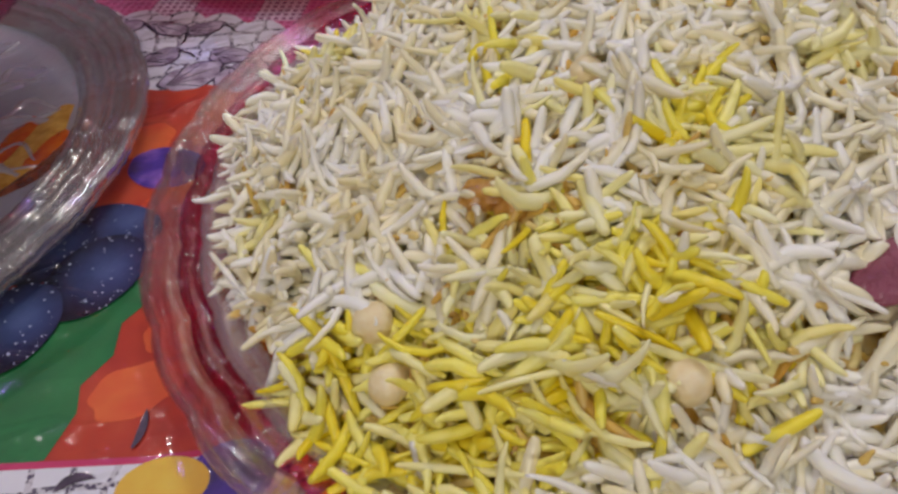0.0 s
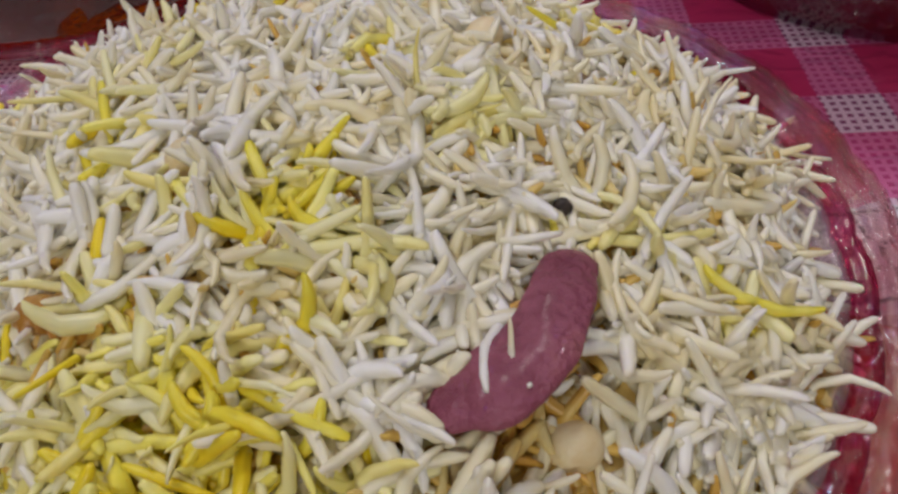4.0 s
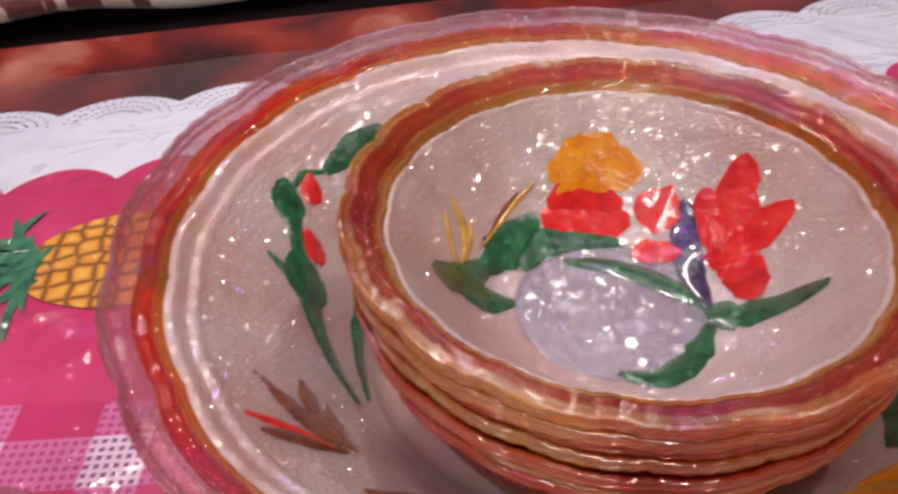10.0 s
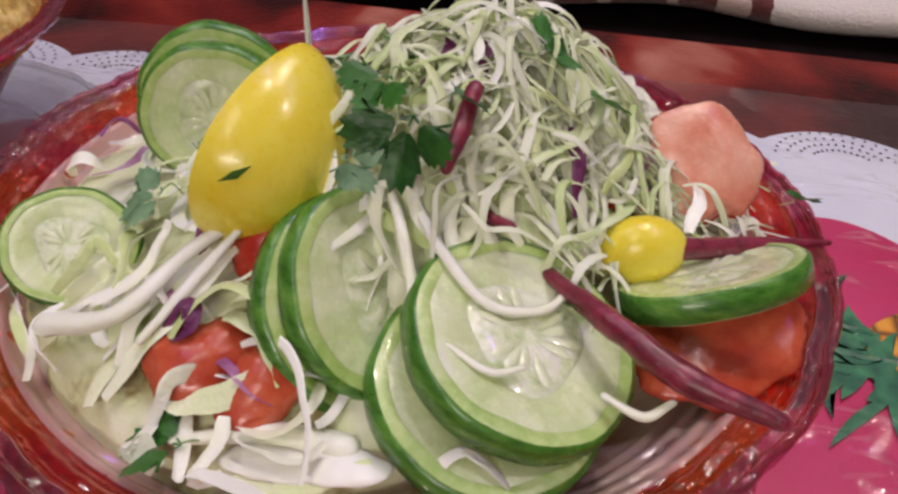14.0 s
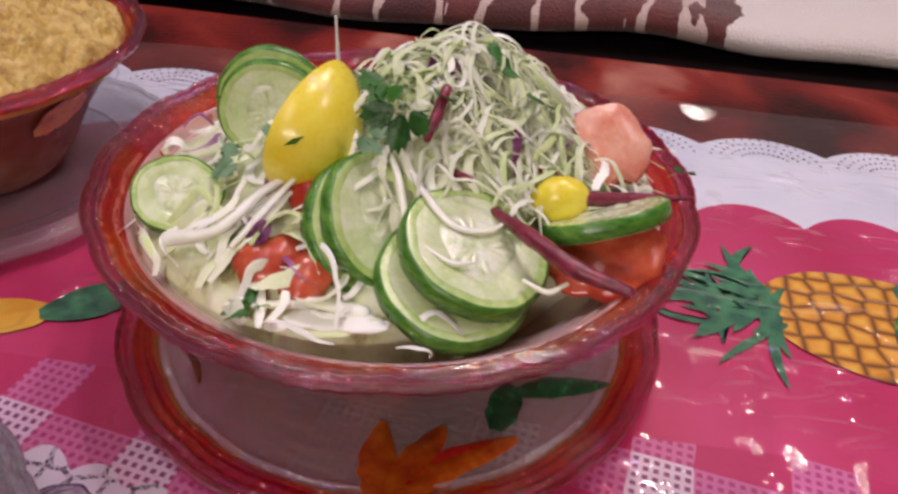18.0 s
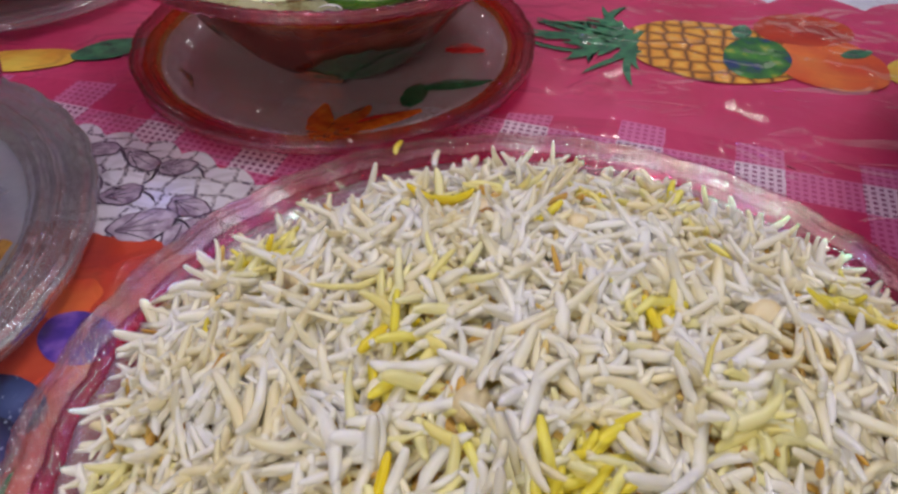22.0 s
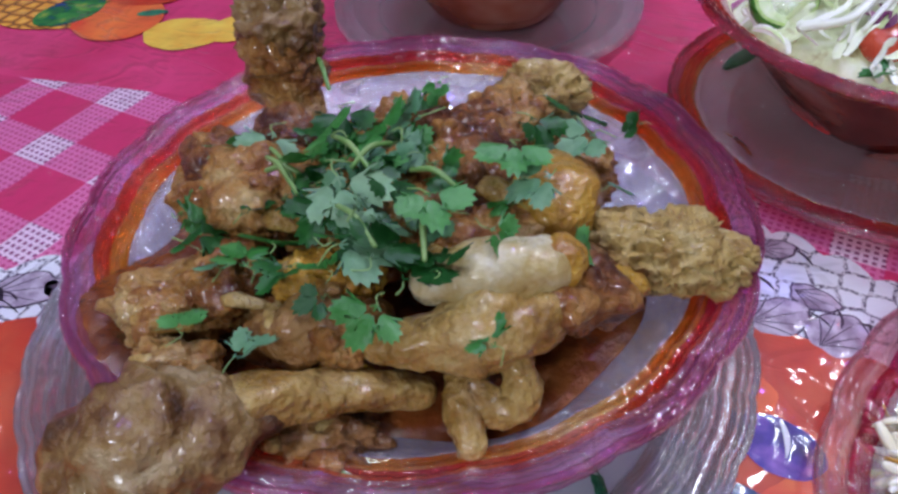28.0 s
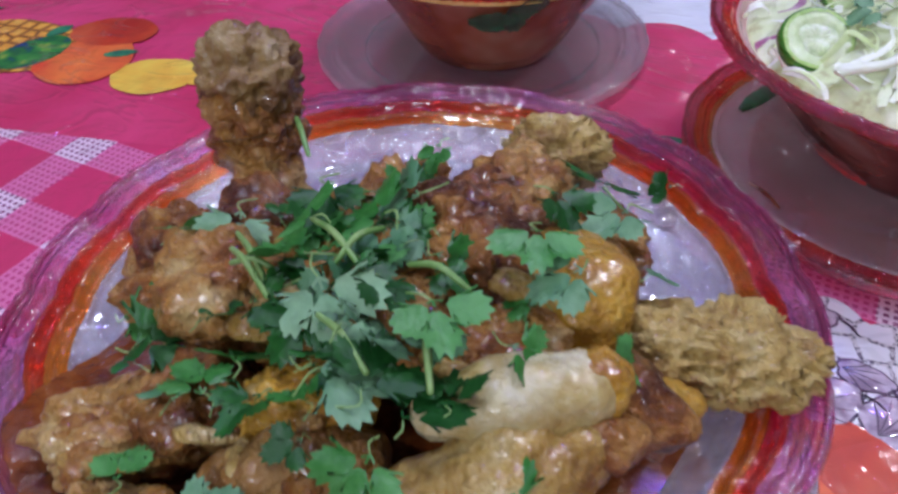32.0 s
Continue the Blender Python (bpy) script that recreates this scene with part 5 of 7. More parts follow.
def sweep(pts, radii, seg=10, rough=0.0, freq=200.0, flat=1.0, steps=6, seed=0, folds=0.0):
    """Verts and faces of a rounded limb along points, with radii, flattened and roughened."""
    p = [np.array(q, float) for q in pts]
    pp = [2 * p[0] - p[1]] + p + [2 * p[-1] - p[-2]]
    rr = [radii[0]] + list(radii) + [radii[-1]]
    line, rad = [], []
    for i in range(1, len(pp) - 2):
        for s in range(steps):
            t = s / steps
            a, b, c, d = pp[i - 1 : i + 3]
            line.append(0.5 * (2 * b + (c - a) * t + (2 * a - 5 * b + 4 * c - d) * t * t + (3 * b - a - 3 * c + d) * t**3))
            rad.append(rr[i] + (rr[i + 1] - rr[i]) * (3 * t * t - 2 * t**3))
    line.append(p[-1])
    rad.append(rr[-1])
    d0, d1 = unit(line[1] - line[0]), unit(line[-1] - line[-2])
    caps0 = [(line[0] - d0 * rad[0] * math.cos(a), rad[0] * math.sin(a)) for a in (0.15, 0.6, 1.1)]
    caps1 = [(line[-1] + d1 * rad[-1] * math.cos(a), rad[-1] * math.sin(a)) for a in (1.1, 0.6, 0.15)]
    line = [c[0] for c in caps0] + line + [c[0] for c in caps1]
    rad = [c[1] for c in caps0] + rad + [c[1] for c in caps1]
    n = len(line)
    up = np.array([0.0, 0.0, 1.0])
    vs, fs = [], []
    for i in range(n):
        d = unit(line[min(n - 1, i + 1)] - line[max(0, i - 1)])
        if abs(d @ up) > 0.95:
            s = unit(np.cross(d, (1, 0, 0)))
        else:
            s = unit(np.cross(d, up))
        u = np.cross(s, d)
        for k in range(seg):
            a = 2 * math.pi * k / seg
            o = line[i] + (s * math.cos(a) + u * math.sin(a) * flat) * rad[i]
            if folds:
                o = o + (s * math.cos(a) + u * math.sin(a) * flat) * rad[i] * folds * (abs(math.sin(2.0 * a + 0.8 * math.sin(i * 0.35 + seed))) ** 0.6 - 0.6)
            if rough:
                q = Vector(o * freq) + Vector((seed * 7.1, seed * 3.3, 0))
                f = noise.noise(q) + 0.5 * noise.noise(q * 2.3)
                o = o + (s * math.cos(a) + u * math.sin(a) * flat) * rad[i] * rough * f
            vs.append(o)
    for i in range(n - 1):
        for k in range(seg):
            j = (k + 1) % seg
            fs.append((i * seg + k, i * seg + j, i * seg + seg + j, i * seg + seg + k))
    fs.append(tuple(reversed(range(seg))))
    fs.append(tuple((n - 1) * seg + k for k in range(seg)))
    return vs, fs


def lump(centre, size, turn=0.0, rough=0.25, freq=120.0, seed=0, level=4, torn=0.0):
    """Verts and faces of an uneven piece of food."""
    bm = bmesh.new()
    bmesh.ops.create_icosphere(bm, subdivisions=level, radius=1.0)
    c, s = math.cos(turn), math.sin(turn)
    vs = []
    off = Vector((seed * 5.3, seed * 2.7, seed * 1.9))
    for v in bm.verts:
        x, y, z = v.co.x * size[0], v.co.y * size[1], v.co.z * size[2]
        q = Vector((x, y, z)) * freq + off
        f = 1 + rough * (noise.noise(q) + 0.5 * noise.noise(q * 2.1) + 0.18 * noise.noise(q * 4.7))
        if torn:
            k = Vector((q.x * 0.9, q.y * 3.2, q.z * 2.6))
            f += torn * (0.35 - abs(noise.noise(k)) - 0.6 * abs(noise.noise(k * 2.3)))
        x, y, z = x * f, y * f, z * f
        vs.append((centre[0] + c * x - s * y, centre[1] + s * x + c * y, centre[2] + z))
    fs = [tuple(v.index for v in f.verts) for f in bm.faces]
    bm.free()
    return vs, fs


def herb_leaf(name, x, y, z, size, heading, tilt, mat, label, group, seed=0, lobes=3):
    """A coriander leaf: a stalk and a toothed, lobed blade that bends."""
    rnd = random.Random(seed)
    ob = empty(name, x, y, z, label, "herb", group)
    ob.rotation_euler = (tilt, rnd.uniform(-0.5, 0.5), heading)
    vs, fs = [], []
    bend = rnd.uniform(0.15, 0.45)
    fold = rnd.uniform(0.05, 0.35)

    def surface(u, v):
        return (u, v, size * (-bend * (v / size) ** 2 * 0.5 + fold * abs(u) / size + 0.05 * math.sin(v / size * 9 + seed)))

    for li in range(lobes):
        a0 = (li - (lobes - 1) / 2) * 0.85 + rnd.uniform(-0.15, 0.15)
        ln = size * (0.98 if li == lobes // 2 else 0.84) * rnd.uniform(0.85, 1.15)
        sx, sy = 0.16 * size * math.sin(a0), 0.16 * size * math.cos(a0)
        base, n = len(vs), 19
        for q in (0.12, 0.45, 0.75, 1.0):
            for k in range(n):
                th = (k / (n - 1) - 0.5) * 1.9
                cut = 0.52 + 0.48 * abs(math.cos(th * 2.4)) ** 0.8 - 0.13 * (k % 2)
                rr = ln * q * (cut if q > 0.5 else 0.8)
                vs.append(surface(sx + rr * math.sin(a0 + th * (0.55 + 0.45 * q)), sy + rr * math.cos(a0 + th * (0.55 + 0.45 * q))))
        for i in range(3):
            for k in range(n - 1):
                p = base + i * n + k
                fs.append((p, p + 1, p + n + 1, p + n))
        ends = len(vs)
        w = size * 0.02
        for u, v in ((0, 0), (sx, sy)):
            vs.append(surface(u - w * math.cos(a0), v + w * math.sin(a0)))
            vs.append(surface(u + w * math.cos(a0), v - w * math.sin(a0)))
        fs.append((ends, ends + 1, ends + 3, ends + 2))
    piece("blade", vs, fs, mat, ob)
    ln = size * rnd.uniform(0.2, 0.5)
    vs, fs = sweep([(0, 0, 0), (0.1 * size, -ln * 0.5, -0.0005), (rnd.uniform(-0.4, 0.4) * size, -ln, -0.002)], [size * 0.014, size * 0.018, size * 0.018], 6, steps=3)
    piece("stalk", vs, fs, STALK, ob)
    return ob


HERB = paint("coriander_leaf", [(0.3, (0.016, 0.085, 0.014)), (0.55, (0.045, 0.20, 0.030)), (0.8, (0.13, 0.36, 0.10))], 90, 0.38, 0.4, 500, obrand=0.6, spec=0.5, thin=0.2)
HERB_DULL = paint("coriander_underside", [(0.3, (0.07, 0.19, 0.08)), (0.7, (0.24, 0.40, 0.22))], 90, 0.5, 0.35, 500, obrand=0.3)
STALK = paint("herb_stalk", [(0.3, (0.10, 0.24, 0.04)), (0.7, (0.30, 0.44, 0.15))], 120, 0.4, 0.2)

# ---- things in the rice ----
MEAT = paint("cured_meat", [(0.3, (0.20, 0.036, 0.065)), (0.55, (0.34, 0.095, 0.145)), (0.8, (0.46, 0.17, 0.17))], 70, 0.45, 0.9, 420, spec=0.4, coat=0.10, bump_dist=0.002)
CHICKPEA = paint("boiled_chickpea", [(0.3, (0.80, 0.63, 0.32)), (0.7, (0.91, 0.80, 0.54))], 220, 0.4, 0.25, sss=0.2)
PEPPER = paint("peppercorn", [(0.3, (0.008, 0.006, 0.006)), (0.7, (0.05, 0.03, 0.025))], 900, 0.5, 0.6, 1600)
vs, fs = sweep([(0.0825, 0.1050, 0.0470), (0.0895, 0.1065, 0.0490), (0.0980, 0.1120, 0.0500), (0.1050, 0.1235, 0.0505), (0.1090, 0.1325, 0.0490)], [0.0060, 0.0088, 0.0078, 0.0070, 0.0062], 32, 0.07, 130, 0.36, 8)
tagged(piece("meat_slice", vs, fs, MEAT), "curved dark pink piece of cured meat lying on rice", "meat")
for i, (x, y) in enumerate(PEAS):
    r, a = math.hypot(x - RX, y - RY), math.atan2(y - RY, x - RX)
    vs, fs = lump((x, y, mound(r, a) + 0.0026 + clumps(x, y)), (0.0058, 0.0052, 0.0050), i * 1.3, 0.10, 150, i, 3)
    tagged(piece("chickpea", vs, fs, CHICKPEA), "pale boiled chickpea half sunk in the rice", "chickpea", "chickpeas in the rice")
for i, (x, y) in enumerate([(0.1310, 0.0870), (0.1120, 0.1520), (0.1370, 0.1200)]):
    r, a = math.hypot(x - RX, y - RY), math.atan2(y - RY, x - RX)
    vs, fs = lump((x, y, mound(r, a) + 0.004), (0.0029 - 0.0006 * (i > 0), 0.0028 - 0.0006 * (i > 0), 0.0028 - 0.0006 * (i > 0)), 0, 0.1, 500, i, 3)
    tagged(piece("peppercorn", vs, fs, PEPPER), "black peppercorn on the rice", "peppercorn", "peppercorns")

RAISIN = paint("golden_raisin", [(0.3, (0.34, 0.13, 0.02)), (0.6, (0.58, 0.30, 0.06)), (0.8, (0.70, 0.44, 0.14))], 160, 0.3, 0.7, 400, sss=0.2, coat=0.4)
for i, (x, y, sx, sy) in enumerate([(0.0020, 0.1385, 0.0075, 0.0050), (0.0070, 0.1350, 0.0050, 0.0042), (-0.0120, 0.1640, 0.0060, 0.0042), (0.0250, 0.2480, 0.0060, 0.0040), (-0.0010, 0.2470, 0.0055, 0.0040), (0.0900, 0.1700, 0.0060, 0.0042)]):
    r, a = math.hypot(x - RX, y - RY), math.atan2(y - RY, x - RX)
    vs, fs = lump((x, y, mound(r, a) + 0.0030 + clumps(x, y)), (sx, sy, 0.0036), i * 0.9, 0.30, 260, i + 20, 4)
    tagged(piece("golden_raisin", vs, fs, RAISIN), "wrinkled golden-brown raisin sunk in the rice", "raisin", "raisins in the rice")
for i, (x, y, z, a, ln, m) in enumerate([(-0.0234, 0.3305, 0.0175, 1.5, 0.010, RICEY), (-0.0057, 0.3259, 0.0170, 1.6, 0.012, RICE), (-0.0785, 0.170, 0.017, 0.1, 0.011, RICE), (-0.071, 0.143, 0.016, -0.4, 0.014, RICE)]):
    g = grains("rice_grain", [(np.array((0.0, 0.0, 0.0)), np.array((math.cos(a), math.sin(a), 0.0)), np.array((0.0, 0.0, 1.0)), ln, 0.0030, 0.0008, 0)], None, [m])
    g.location = (x, y, z)
    tagged(g, "single stray rice grain stuck on the platter rim", "rice grain", "stray rice grains")

# ---- salad ----
CUKE_FLESH = paint("cucumber_flesh", [(0.3, (0.56, 0.70, 0.32)), (0.5, (0.70, 0.80, 0.47)), (0.75, (0.84, 0.89, 0.68))], 110, 0.25, 0.3, 500, sss=0.3, spec=0.6, coat=0.4)
CUKE_SEED = paint("cucumber_core", [(0.32, (0.48, 0.60, 0.30)), (0.45, (0.66, 0.76, 0.46)), (0.6, (0.88, 0.92, 0.74))], 190, 0.15, 0.9, 260, sss=0.3, coat=0.5)
CUKE_EDGE = paint("cucumber_edge_flesh", [(0.3, (0.34, 0.55, 0.13)), (0.55, (0.52, 0.68, 0.25)), (0.8, (0.68, 0.79, 0.42))], 120, 0.25, 0.3, 500, sss=0.2, coat=0.4)
CUKE_PIP = paint("cucumber_seed", [(0.3, (0.66, 0.75, 0.44)), (0.7, (0.82, 0.87, 0.64))], 300, 0.2, 0.3, 600, coat=0.5)
CUKE_SKIN = paint("cucumber_skin", [(0.3, (0.025, 0.12, 0.012)), (0.55, (0.08, 0.26, 0.03)), (0.8, (0.22, 0.42, 0.08))], 130, 0.3, 0.3, 300, coat=0.3, stretch=(1, 1, 3))
LEMON = paint("lemon_rind", [(0.3, (0.88, 0.68, 0.02)), (0.7, (0.95, 0.84, 0.12))], 60, 0.3, 0.12, 500, coat=0.2, spec=0.6)
LEMON_IN = paint("lemon_flesh", [(0.3, (0.80, 0.66, 0.22)), (0.7, (0.88, 0.80, 0.45))], 200, 0.3, 0.4, 500, sss=0.3)
TOMATO = paint("tomato_flesh", [(0.3, (0.68, 0.16, 0.09)), (0.5, (0.82, 0.36, 0.25)), (0.75, (0.88, 0.52, 0.40))], 70, 0.25, 0.3, 500, sss=0.25, coat=0.15)
TOMATO_RED = paint("tomato_skin", [(0.3, (0.42, 0.02, 0.012)), (0.7, (0.62, 0.07, 0.03))], 110, 0.25, 0.25, 500, coat=0.5)
BEET = paint("beetroot", [(0.3, (0.10, 0.005, 0.015)), (0.7, (0.32, 0.03, 0.07))], 200, 0.35, 0.4, 600, coat=0.3)
CABBAGE = paint("cabbage_shred", [(0.15, (0.62, 0.74, 0.32)), (0.40, (0.85, 0.90, 0.62)), (0.66, (0.95, 0.96, 0.88))], 40, 0.35, 0.3, 500, island=0.7)
FINE_CABBAGE = paint("fine_cabbage_shred", [(0.15, (0.66, 0.80, 0.38)), (0.40, (0.84, 0.91, 0.62)), (0.66, (0.93, 0.955, 0.82))], 40, 0.4, 0.3, 500, island=0.6, thin=0.25)
TOMATO_CUT = paint("cut_tomato", [(0.3, (0.44, 0.04, 0.02)), (0.55, (0.62, 0.11, 0.05)), (0.8, (0.76, 0.26, 0.14))], 90, 0.22, 0.4, 400, sss=0.2, coat=0.4)
RED_CABBAGE = paint("red_cabbage_shred", [(0.3, (0.14, 0.02, 0.09)), (0.6, (0.36, 0.10, 0.26)), (0.85, (0.70, 0.52, 0.62))], 80, 0.4, 0.25, 500, island=0.5)
BED = paint("salad_bed", [(0.33, (0.36, 0.30, 0.12)), (0.45, (0.68, 0.74, 0.42)), (0.65, (0.86, 0.89, 0.68))], 60, 0.5, 0.7, 220)


def frame_of(normal, twist=0.0):
    n = unit(normal)
    a = unit(np.cross((0.0, 1.0, 0.13), n))
    b = np.cross(n, a)
    c, s = math.cos(twist), math.sin(twist)
    return a * c + b * s, b * c - a * s, n


def cucumber(centre, normal, radius, thick, squash=1.0, twist=0.0, label="round cucumber slice with green skin, in the salad"):
    ob = empty("cucumber_slice", *centre, label, "cucumber", "cucumber slices")
    a, b, n = frame_of(normal, twist)
    seg = 48

    def ring(r, h, wob=0.0):
        return [(a * math.cos(t) + b * math.sin(t) * squash) * r * (1 + wob * math.sin(5 * t + 1) + wob * 0.5 * math.sin(11 * t)) + n * h for t in (2 * math.pi * k / seg for k in range(seg))]

    rings = [ring(0.001, -thick / 2), ring(radius * 0.965, -thick / 2, 0.01), ring(radius * 0.972, thick / 2 - 0.0003, 0.01), ring(radius * 0.93, thick / 2, 0.01), ring(radius * 0.62, thick / 2 + 0.0002), ring(radius * 0.56, thick / 2 - 0.0003), ring(0.001, thick / 2 - 0.0002)]
    vs = [v for r in rings for v in r]
    fs = [(i * seg + k, i * seg + (k + 1) % seg, (i + 1) * seg + (k + 1) % seg, (i + 1) * seg + k) for i in range(len(rings) - 1) for k in range(seg)]
    fs += [tuple(reversed(range(seg))), tuple(6 * seg + k for k in range(seg))]
    piece("flesh", vs, fs, CUKE_FLESH, ob, "pale green wet flesh")
    rings = [ring(radius * 0.92, -thick / 2 - 0.0002, 0.01), ring(radius, -thick / 2 + 0.0004, 0.01), ring(radius * 1.008, 0, 0.01), ring(radius, thick / 2 - 0.0004, 0.01), ring(radius * 0.95, thick / 2 + 0.0002, 0.012)]
    vs = [v for r in rings for v in r]
    fs = [(i * seg + k, i * seg + (k + 1) % seg, (i + 1) * seg + (k + 1) % seg, (i + 1) * seg + k) for i in range(4) for k in range(seg)]
    piece("skin", vs, fs, CUKE_SKIN, ob, "dark green striped skin")
    rings = []
    for share, h in ((0.52, -0.0002), (0.46, 0.0002), (0.25, 0.0003), (0.02, 0.0003)):
        rings.append([(a * math.cos(t) + b * math.sin(t) * squash) * radius * share * (1 + 0.10 * math.sin(3 * t + twist)) + n * (thick / 2 - 0.0002 + h) for t in (2 * math.pi * k / seg for k in range(seg))])
    vs = [v for r in rings for v in r]
    fs = [(i * seg + k, i * seg + (k + 1) % seg, (i + 1) * seg + (k + 1) % seg, (i + 1) * seg + k) for i in range(3) for k in range(seg)] + [tuple(3 * seg + k for k in range(seg))]
    piece("core", vs, fs, CUKE_SEED, ob, "wet translucent seed core")
    rings = [ring(radius * 0.955, thick / 2 + 0.00015, 0.01), ring(radius * 0.90, thick / 2 + 0.00035, 0.012), ring(radius * 0.84, thick / 2 + 0.00025, 0.02)]
    vs = [v for r in rings for v in r]
    fs = [(i * seg + k, i * seg + (k + 1) % seg, (i + 1) * seg + (k + 1) % seg, (i + 1) * seg + k) for i in range(2) for k in range(seg)]
    piece("green_edge", vs, fs, CUKE_EDGE, ob, "greener flesh under the skin")
    rs = random.Random(int(radius * 1e6 + twist * 100))
    for lobe in range(3):
        for q in range(4):
            t = twist + lobe * 2.094 + (q - 1.5) * 0.36 + rs.uniform(-0.08, 0.08)
            out_, l0, w0 = radius * rs.uniform(0.22, 0.34), radius * 0.17, radius * 0.050
            d, e = a * math.cos(t) + b * math.sin(t) * squash, b * math.cos(t) * squash - a * math.sin(t)
            top_ = thick / 2 + 0.0002
            vs = [d * (out_ + l0 * u) + e * (w0 * w) + n * (top_ + h) for u, w, h in ((-1, 0, 0), (-0.3, 0.8, 0), (0.5, 1.0, 0), (1, 0, 0), (0.5, -1.0, 0), (-0.3, -0.8, 0), (0.2, 0, 0.0006))]
            piece("seed", vs, [(k, (k + 1) % 6, 6) for k in range(6)], CUKE_PIP, ob)
    return ob


# normals lean toward the open front of the bowl
cucumber((-0.0430, 0.3815, 0.0835), (0.34, -0.16, 0.92), 0.0235, 0.0065, 0.98, 0.2)
cucumber((-0.0480, 0.3765, 0.0750), (0.26, -0.20, 0.94), 0.0240, 0.0060, 0.98, 0.9)
cucumber((-0.0715, 0.3895, 0.0845), (0.66, -0.34, 0.66), 0.0230, 0.0065, 1.0, 0.5)
cucumber((-0.0760, 0.3880, 0.0815), (0.66, -0.34, 0.66), 0.0235, 0.0055, 1.0, 1.3)
cucumber((-0.1440, 0.3960, 0.0780), (0.25, -0.60, 0.76), 0.0150, 0.0050, 0.9, 0.3)
cucumber((-0.0040, 0.4090, 0.0830), (-0.32, 0.38, 0.87), 0.0215, 0.0060, 0.75, 0.45)
cucumber((-0.1270, 0.4400, 0.0900), (0.25, -0.95, 0.15), 0.0190, 0.0050, 1.0, 0.2)
cucumber((-0.1290, 0.4470, 0.0910), (0.28, -0.95, 0.12), 0.0200, 0.0050, 1.0, 1.2)

lemon = empty("lemon_wedge", -0.0965, 0.4080, 0.1020, "bright yellow lemon wedge with small green leaf, on the salad", "lemon")
axis_l = unit((0.34, 0.62, 0.71))
side_l = unit(np.cross(axis_l, (0, 1, 0)))
front_l = np.cross(side_l, axis_l)
vs, fs = [], []
nr, ns = 18, 28
for i in range(nr + 1):
    t = math.pi * i / nr
    h = -math.cos(t)
    r = math.sin(t) ** 1.1 * (1 - 0.2 * h)
    for k in range(ns):
        p = 1.15 + 1.8 * k / (ns - 1)
        vs.append(axis_l * h * 0.0225 + side_l * 0.006 + (side_l * math.cos(p) + (-front_l if front_l[1] > 0 else front_l) * math.sin(p)) * r * 0.0185)
for i in range(nr):
    for k in range(ns - 1):
        a = i * ns + k
        fs.append((a, a + 1, a + ns + 1, a + ns))
piece("rind", vs, fs, LEMON, lemon, "glossy yellow rind")
core_l = [axis_l * -math.cos(math.pi * i / nr) * 0.0225 + side_l * 0.006 for i in range(nr + 1)]
vs2 = [v for i in range(nr + 1) for v in (vs[i * ns], core_l[i], vs[i * ns + ns - 1])]
fs2 = [q for i in range(nr) for q in ((3 * i, 3 * i + 3, 3 * i + 4, 3 * i + 1), (3 * i + 1, 3 * i + 4, 3 * i + 5, 3 * i + 2))]
piece("cut_face", vs2, fs2, LEMON_IN, lemon, "pale cut face")

vs = [np.array(p) - np.array((-0.0965, 0.4080, 0.1020)) + np.array((0, -0.0008, 0.0006)) for p in ((-0.1023, 0.3876, 0.1073), (-0.0990, 0.3878, 0.1100), (-0.0962, 0.3903, 0.1101), (-0.0988, 0.3887, 0.1078))]
piece("leaf_chip", vs, [(0, 1, 2, 3)], CUKE_SKIN, lemon, "small green leaf chip")


def tomato(centre, size, turn, mat, seed, tilt=(0, 0, 1), label="soft pale red tomato piece in the salad"):
    vs, fs = lump((0, 0, 0), size, turn, 0.28, 70, seed, 4)
    a, b, n = frame_of(tilt)
    vs = [np.array(centre) + a * v[0] + b * v[1] + n * v[2] for v in vs]
    ob = tagged(piece("tomato_piece", vs, fs, mat), label, "tomato", "tomato pieces")
    if mat is TOMATO:
        vs2, fs2 = lump((0, 0, 0), (size[0] * 1.03, size[1] * 1.03, size[2] * 0.7), turn, 0.28, 70, seed, 4)
        vs2 = [np.array(centre) + a * v[0] + b * v[1] + n * (v[2] - size[2] * 0.42) for v in vs2]
        piece("skin", vs2, fs2, TOMATO_RED, ob, "red skin under the pale flesh")


tomato((-0.0035, 0.4450, 0.0900), (0.0140, 0.0165, 0.0034), 0.5, TOMATO, 1, (0.1, -0.7, 0.7), "large pale pink tomato wedge on the salad")
tomato((-0.0020, 0.4000, 0.0735), (0.0200, 0.0135, 0.0045), 0.5, TOMATO_CUT, 2, (-0.15, -0.35, 0.9), "red cut tomato slice lying by the rim of the bowl")
tomato((-0.1010, 0.3700, 0.0785), (0.0120, 0.0085, 0.0055), 0.2, TOMATO_CUT, 3, (0, -0.5, 0.86), "red tomato piece among the shreds")
tomato((-0.0890, 0.3660, 0.0770), (0.0100, 0.0070, 0.0050), 1.2, TOMATO_CUT, 4, (0, -0.5, 0.86))
tomato((-0.0930, 0.3930, 0.0900), (0.012, 0.008, 0.006), 0.8, TOMATO_RED, 5, (0, -0.5, 0.86), "red tomato piece among the shreds")
tomato((-0.0280, 0.4270, 0.0850), (0.009, 0.007, 0.005), 0.3, TOMATO_RED, 6, (0, -0.5, 0.86), "red tomato piece among the shreds")
